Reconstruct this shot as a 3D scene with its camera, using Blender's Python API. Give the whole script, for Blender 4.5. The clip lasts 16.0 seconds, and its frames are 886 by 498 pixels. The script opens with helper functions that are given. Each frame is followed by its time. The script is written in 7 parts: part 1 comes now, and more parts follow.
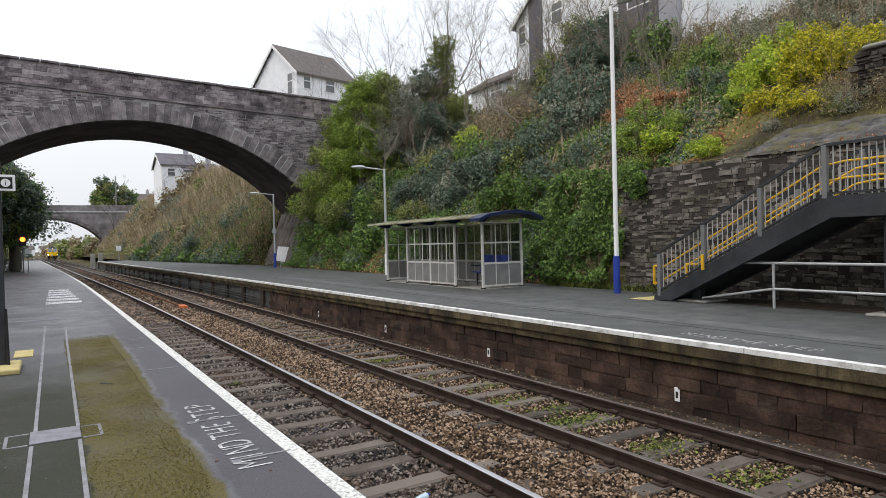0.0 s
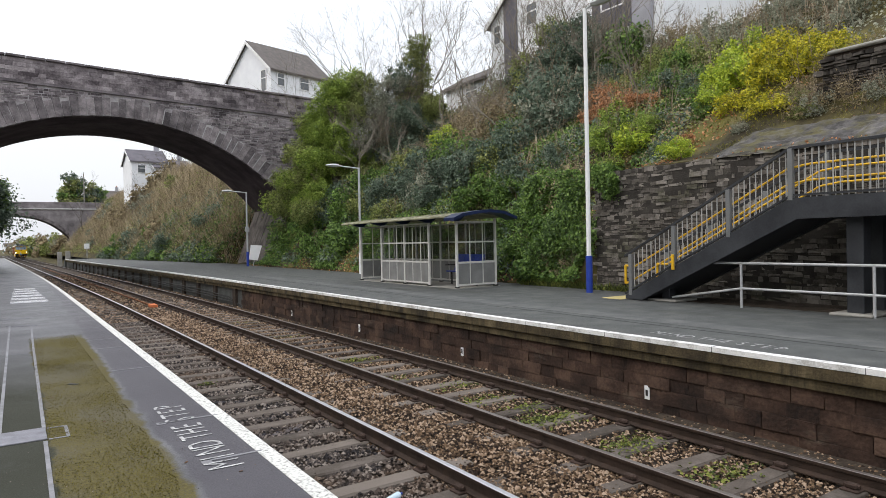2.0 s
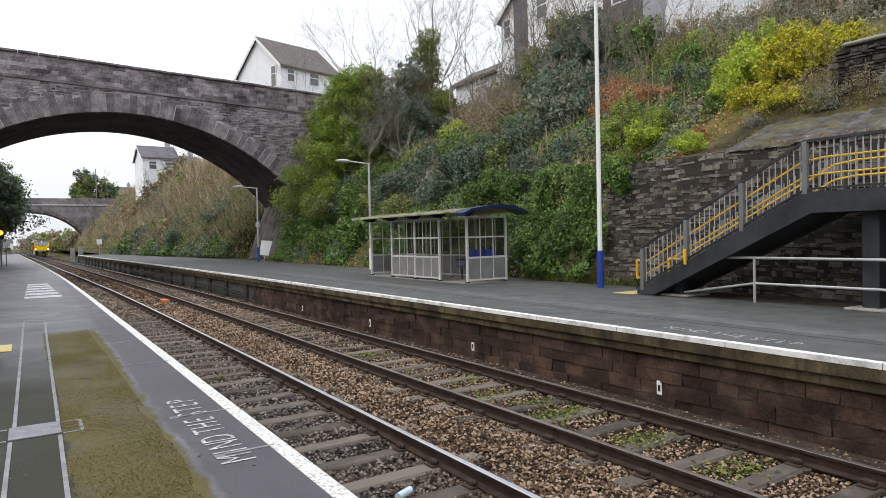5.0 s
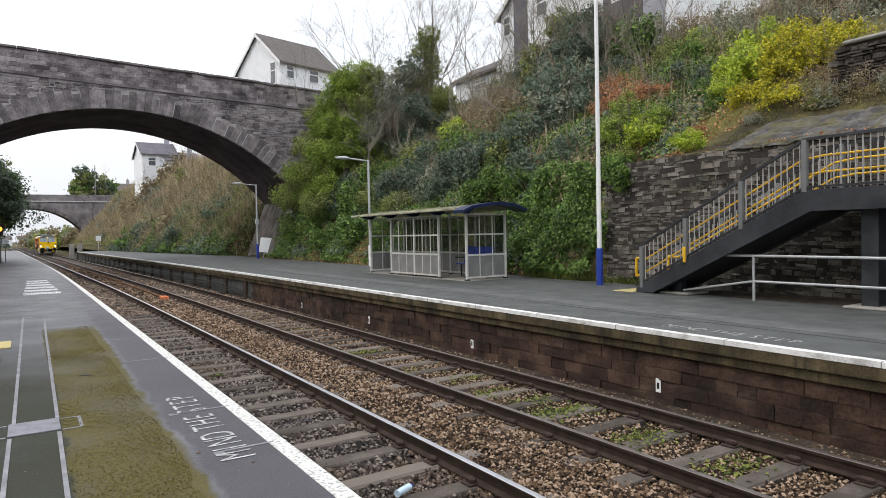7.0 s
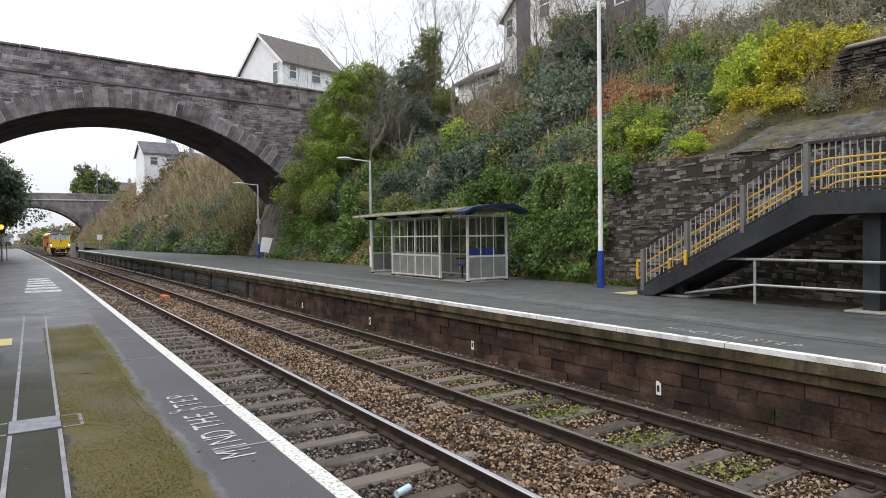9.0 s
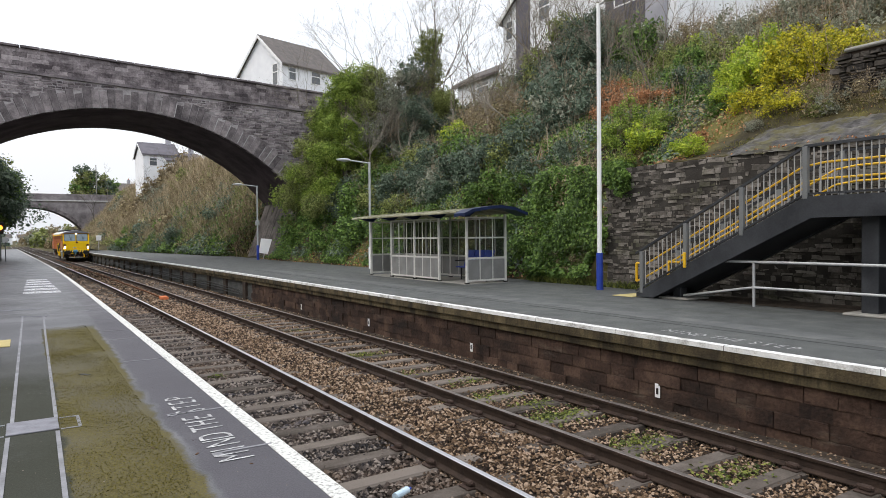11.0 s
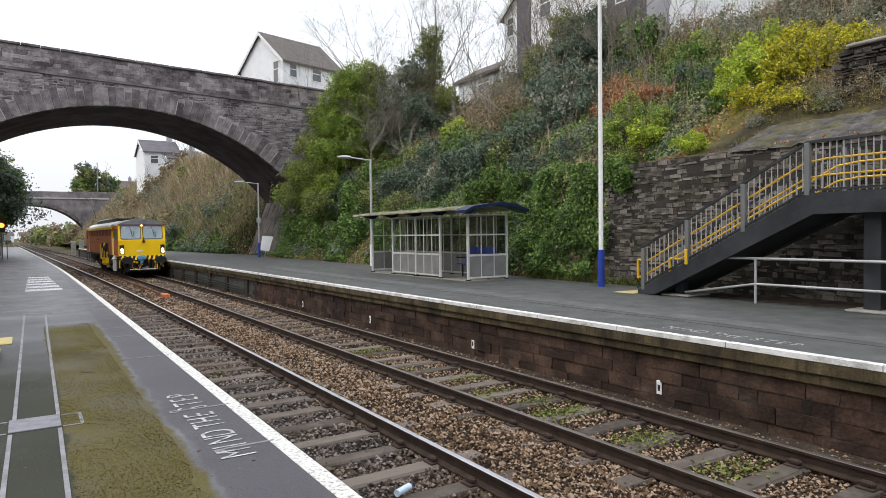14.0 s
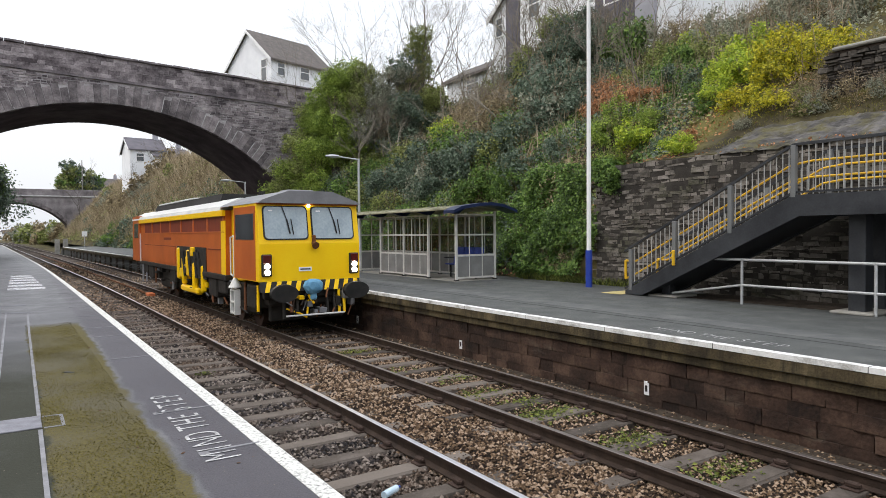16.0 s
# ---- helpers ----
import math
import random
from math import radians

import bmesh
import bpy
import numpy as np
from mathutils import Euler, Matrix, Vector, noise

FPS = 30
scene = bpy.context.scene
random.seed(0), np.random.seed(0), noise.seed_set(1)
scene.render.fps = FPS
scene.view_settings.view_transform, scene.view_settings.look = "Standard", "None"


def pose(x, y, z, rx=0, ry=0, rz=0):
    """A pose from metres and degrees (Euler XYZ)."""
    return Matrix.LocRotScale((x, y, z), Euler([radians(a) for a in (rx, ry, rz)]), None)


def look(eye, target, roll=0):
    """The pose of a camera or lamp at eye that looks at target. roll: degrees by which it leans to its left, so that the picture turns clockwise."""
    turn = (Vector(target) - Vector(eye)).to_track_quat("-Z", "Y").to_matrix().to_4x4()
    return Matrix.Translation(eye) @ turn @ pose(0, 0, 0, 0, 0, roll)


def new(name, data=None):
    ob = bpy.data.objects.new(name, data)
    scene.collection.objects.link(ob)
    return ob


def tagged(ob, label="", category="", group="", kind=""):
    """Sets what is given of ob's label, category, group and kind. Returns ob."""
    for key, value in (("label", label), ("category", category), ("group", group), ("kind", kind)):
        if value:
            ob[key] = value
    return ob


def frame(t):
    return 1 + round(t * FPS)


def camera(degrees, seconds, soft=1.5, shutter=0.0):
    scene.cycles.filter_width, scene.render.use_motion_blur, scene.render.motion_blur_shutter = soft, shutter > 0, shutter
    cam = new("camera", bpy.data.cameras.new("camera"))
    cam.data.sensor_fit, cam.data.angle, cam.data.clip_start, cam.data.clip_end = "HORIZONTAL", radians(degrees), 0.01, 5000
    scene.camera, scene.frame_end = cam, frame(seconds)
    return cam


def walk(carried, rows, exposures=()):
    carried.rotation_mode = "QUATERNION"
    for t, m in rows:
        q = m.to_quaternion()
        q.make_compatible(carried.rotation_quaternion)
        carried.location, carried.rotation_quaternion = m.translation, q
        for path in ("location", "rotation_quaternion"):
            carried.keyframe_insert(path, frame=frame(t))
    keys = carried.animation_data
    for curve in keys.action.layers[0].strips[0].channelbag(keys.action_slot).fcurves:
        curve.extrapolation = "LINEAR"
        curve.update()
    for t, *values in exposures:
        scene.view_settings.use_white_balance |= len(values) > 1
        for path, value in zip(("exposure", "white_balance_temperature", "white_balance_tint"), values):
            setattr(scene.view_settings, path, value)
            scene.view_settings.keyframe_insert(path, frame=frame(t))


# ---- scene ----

# ---- camera: a hand-held shot from the platform; metres and degrees of yaw, pitch, roll ----
cam = camera(67.91, 16.0, soft=0.5)
PATH = [
    (0, 0.002, -0.004, 1.445, -31.10, -0.61, -1.40),
    (0.5, -0.002, -0.004, 1.444, -31.09, -0.62, -1.37),
    (1, -0.003, 0.009, 1.442, -31.21, -0.76, -1.10),
    (1.5, 0.017, 0.009, 1.453, -31.83, -1.01, -0.86),
    (2, 0.003, -0.032, 1.453, -33.29, -0.75, -1.19),
    (2.5, 0.003, -0.022, 1.450, -33.14, -0.73, -1.47),
    (3, 0.001, -0.019, 1.448, -32.78, -0.77, -1.39),
    (3.5, 0.009, 0.001, 1.447, -32.63, -0.93, -1.32),
    (4, 0.002, -0.003, 1.446, -32.50, -0.95, -1.32),
    (6.5, 0.002, 0.002, 1.442, -32.42, -1.43, -1.20),
    (7, 0.001, 0.001, 1.445, -32.49, -1.37, -1.16),
    (7.5, 0.001, -0.007, 1.449, -32.49, -1.31, -1.14),
    (8, -0.001, 0.003, 1.444, -32.53, -1.25, -0.99),
    (8.5, -0.002, 0.002, 1.439, -32.52, -1.18, -0.82),
    (9, -0.005, 0.000, 1.439, -32.41, -1.25, -0.72),
    (11.5, -0.002, 0.003, 1.446, -32.50, -1.07, -0.58),
    (12, -0.003, -0.002, 1.443, -32.51, -1.06, -0.64),
    (12.5, -0.010, 0.001, 1.441, -32.58, -1.09, -0.59),
    (13, -0.007, 0.005, 1.439, -32.60, -1.16, -0.62),
    (13.5, -0.004, -0.001, 1.441, -32.49, -1.37, -0.77),
    (14, -0.002, 0.009, 1.442, -32.38, -1.36, -0.67),
    (14.5, -0.006, 0.016, 1.440, -32.39, -1.24, -0.63),
    (15, 0.001, 0.004, 1.442, -32.76, -1.22, -0.51),
    (15.5, -0.010, 0.013, 1.440, -32.98, -1.17, -0.48),
    (15.9, 0.003, 0.009, 1.446, -33.25, -1.69, -0.88),
    (16, 0.015, 0.045, 1.444, -33.43, -1.38, -0.40)
]


def aim(x, y, z, yaw, pitch, roll):
    a, b = radians(yaw), radians(pitch)
    way = Vector((-math.sin(a) * math.cos(b), math.cos(a) * math.cos(b), math.sin(b)))
    return look((x, y, z), Vector((x, y, z)) + way, roll)


walk(cam, [(row[0], aim(*row[1:])) for row in PATH], [(0, 0.0), (1.2, 0.02), (2.4, 0.12), (16, 0.13)])

# ---- overcast daylight ----
world = bpy.data.worlds.new("overcast_sky")
scene.world = world
world.use_nodes = True
wn = world.node_tree
sky = wn.nodes.new("ShaderNodeTexSky")
sky.sky_type, sky.sun_disc = "NISHITA", False
sky.sun_elevation, sky.sun_rotation = radians(40), radians(-60)
sky.dust_density, sky.air_density = 6.0, 1.2
haze = wn.nodes.new("ShaderNodeMixRGB")
haze.inputs["Fac"].default_value = 0.8
haze.inputs["Color2"].default_value = (10.0, 10.3, 10.9, 1)
wn.links.new(sky.outputs["Color"], haze.inputs["Color1"])
# an overcast sky is brighter overhead than at the horizon
dome, height, lift, cloud = (wn.nodes.new(k) for k in ("ShaderNodeTexCoord", "ShaderNodeSeparateXYZ", "ShaderNodeMapRange", "ShaderNodeVectorMath"))
lift.inputs["From Min"].default_value, lift.inputs["From Max"].default_value = 0.0, 1.0
lift.inputs["To Min"].default_value, lift.inputs["To Max"].default_value = 0.92, 1.75
cloud.operation = "SCALE"
wn.links.new(dome.outputs["Generated"], height.inputs[0])
wn.links.new(height.outputs["Z"], lift.inputs["Value"])
wn.links.new(haze.outputs["Color"], cloud.inputs[0])
wn.links.new(lift.outputs["Result"], cloud.inputs["Scale"])
wn.links.new(cloud.outputs["Vector"], wn.nodes["Background"].inputs["Color"])
wn.nodes["Background"].inputs["Strength"].default_value = 0.105
sun_data = bpy.data.lights.new("sun", "SUN")
sun_data.energy, sun_data.angle, sun_data.color = 0.9, radians(50), (1.0, 0.97, 0.92)
sun = new("sun", sun_data)
sun.matrix_world = look((-30, 5, 60), (0, 15, 0))

# ---- lie of the land ----
RAIL = -0.883
TRACKS = (3.035, 6.128)          # centre lines of the two tracks
NEAR_EDGE, FAR_EDGE = 1.541, 7.57
SLEEPER_GAP = 0.7117


def bend(y):
    """How far the line has curved away from straight ahead."""
    d = y - 33
    return -0.0255 * 0.5 * (d + math.sqrt(d * d + 150))


def heading(y):
    return math.degrees(math.atan2(-(bend(y + 0.5) - bend(y - 0.5)), 1))


def ease(a, b, v):
    t = min(1, max(0, (v - a) / (b - a)))
    return t * t * (3 - 2 * t)


def foot(y):
    """Where the bank on the far side begins."""
    return 13.75 - 4.2 * ease(44, 108, y) - 0.012 * max(0, y - 108)


def bank(x, y):
    """Height of the ground on the far side."""
    d = x - foot(y)
    if d < 0:
        return -0.02
    k = ease(11.5, 14.5, y)
    steep = 1.15 * min(d, 4.2) + 0.68 * max(0, min(d - 4.2, 8.5))
    walled = 3.25 + 0.3 * min(d, 1.6) + 0.75 * max(0, min(d - 1.6, 9))
    z = walled * (1 - k) + steep * k
    if y > 50:
        z = min(1.15 * d, 11.8) if y > 56 else min(z, 1.05 * d)
    z = max(-0.02, z - 2.6 * ease(43.4, 44.8, y) * (1 - ease(53.6, 55.2, y)))
    z = min(z, 10.4 if y < 54 else 11.8) * (1 - 0.75 * ease(180, 205, y))
    return z + 0.35 * min(1, d) * noise.noise((x * 0.45, y * 0.45, 3.0))


# ---- materials ----
def mat(name, stops, scale=6.0, rough=0.85, bump=0.3, fine=60.0, metal=0.0, by="noise", detail=6, spec=0.25, coords="Object", vary=0.55):
    """A surface whose colour wanders between stops, with coarse and fine variation and relief."""
    m = bpy.data.materials.new(name)
    m.use_nodes = True
    n, ln = m.node_tree.nodes, m.node_tree.links
    b = n["Principled BSDF"]
    tc = n.new("ShaderNodeTexCoord")
    where = n.new("ShaderNodeNewGeometry").outputs["Position"] if coords == "World" else tc.outputs[coords]
    big, small = n.new("ShaderNodeTexNoise"), n.new("ShaderNodeTexNoise")
    for tex, s, d in ((big, scale, detail), (small, fine, 4)):
        tex.inputs["Scale"].default_value, tex.inputs["Detail"].default_value = s, d
        ln.new(where, tex.inputs["Vector"])
    ramp = n.new("ShaderNodeValToRGB")
    el = ramp.color_ramp.elements
    while len(el) < len(stops):
        el.new(0.5)
    for k, c in enumerate(stops):
        el[k].position = 0.28 + 0.44 * k / max(1, len(stops) - 1)
        el[k].color = (*c, 1)
    mix = n.new("ShaderNodeMath")
    mix.operation = "MULTIPLY_ADD"
    mix.inputs[1].default_value = 0.35
    ln.new(small.outputs["Fac"], mix.inputs[0])
    part_by = big.outputs["Fac"]
    if by in ("island", "object"):
        src = n.new("ShaderNodeNewGeometry").outputs["Random Per Island"] if by == "island" else n.new("ShaderNodeObjectInfo").outputs["Random"]
        add = n.new("ShaderNodeMath")
        add.operation = "MULTIPLY_ADD"
        add.inputs[1].default_value = vary
        ln.new(src, add.inputs[0])
        half = n.new("ShaderNodeMath")
        half.operation = "MULTIPLY"
        half.inputs[1].default_value = 1 - vary
        ln.new(big.outputs["Fac"], half.inputs[0])
        ln.new(half.outputs[0], add.inputs[2])
        part_by = add.outputs[0]
    sub = n.new("ShaderNodeMath")
    sub.operation = "SUBTRACT"
    sub.inputs[1].default_value = 0.175
    ln.new(part_by, sub.inputs[0])
    ln.new(sub.outputs[0], mix.inputs[2])
    ln.new(mix.outputs[0], ramp.inputs["Fac"])
    ln.new(ramp.outputs["Color"], b.inputs["Base Color"])
    b.inputs["Roughness"].default_value, b.inputs["Metallic"].default_value = rough, metal
    b.inputs["Specular IOR Level"].default_value = spec
    if bump:
        bp = n.new("ShaderNodeBump")
        bp.inputs["Strength"].default_value, bp.inputs["Distance"].default_value = bump, 0.02
        ln.new(small.outputs["Fac"], bp.inputs["Height"])
        ln.new(bp.outputs["Normal"], b.inputs["Normal"])
    return m


def stain(m, colour, scale, lo, hi, most=1.0, stretch=(1, 1, 1), seed=0.0):
    """Lays patches of another colour over a surface: damp, moss, lime or rust with shapes of their own."""
    n, ln = m.node_tree.nodes, m.node_tree.links
    b = n["Principled BSDF"]
    base = b.inputs["Base Color"].links[0].from_socket
    where, put, tex, rng, mix = (n.new(k) for k in ("ShaderNodeNewGeometry", "ShaderNodeMapping", "ShaderNodeTexNoise", "ShaderNodeMapRange", "ShaderNodeMixRGB"))
    put.inputs["Scale"].default_value, put.inputs["Location"].default_value = stretch, (seed, seed * 0.7, seed * 1.3)
    tex.inputs["Scale"].default_value, tex.inputs["Detail"].default_value, tex.inputs["Roughness"].default_value = scale, 9, 0.65
    rng.inputs["From Min"].default_value, rng.inputs["From Max"].default_value, rng.inputs["To Max"].default_value = lo, hi, most
    mix.inputs["Color2"].default_value = (*colour, 1)
    ln.new(where.outputs["Position"], put.inputs["Vector"])
    ln.new(put.outputs["Vector"], tex.inputs["Vector"])
    ln.new(tex.outputs["Fac"], rng.inputs["Value"])
    ln.new(rng.outputs["Result"], mix.inputs["Fac"])
    ln.new(base, mix.inputs["Color1"])
    ln.new(mix.outputs["Color"], b.inputs["Base Color"])
    return m


def glow(name, colour, strength):
    m = bpy.data.materials.new(name)
    m.use_nodes = True
    b = m.node_tree.nodes["Principled BSDF"]
    b.inputs["Base Color"].default_value = (*colour, 1)
    b.inputs["Emission Color"].default_value, b.inputs["Emission Strength"].default_value = (*colour, 1), strength
    return m


def glass(name, tint, alpha, rough=0.05):
    """A thin sheet of glass or clear plastic: part clear, part gloss."""
    m = bpy.data.materials.new(name)
    m.use_nodes = True
    n, ln = m.node_tree.nodes, m.node_tree.links
    clear, gloss, mix = n.new("ShaderNodeBsdfTransparent"), n["Principled BSDF"], n.new("ShaderNodeMixShader")
    gloss.inputs["Base Color"].default_value, gloss.inputs["Roughness"].default_value = (*tint, 1), rough
    mix.inputs["Fac"].default_value = alpha
    ln.new(clear.outputs[0], mix.inputs[1])
    ln.new(gloss.outputs[0], mix.inputs[2])
    ln.new(mix.outputs[0], n["Material Output"].inputs["Surface"])
    return m


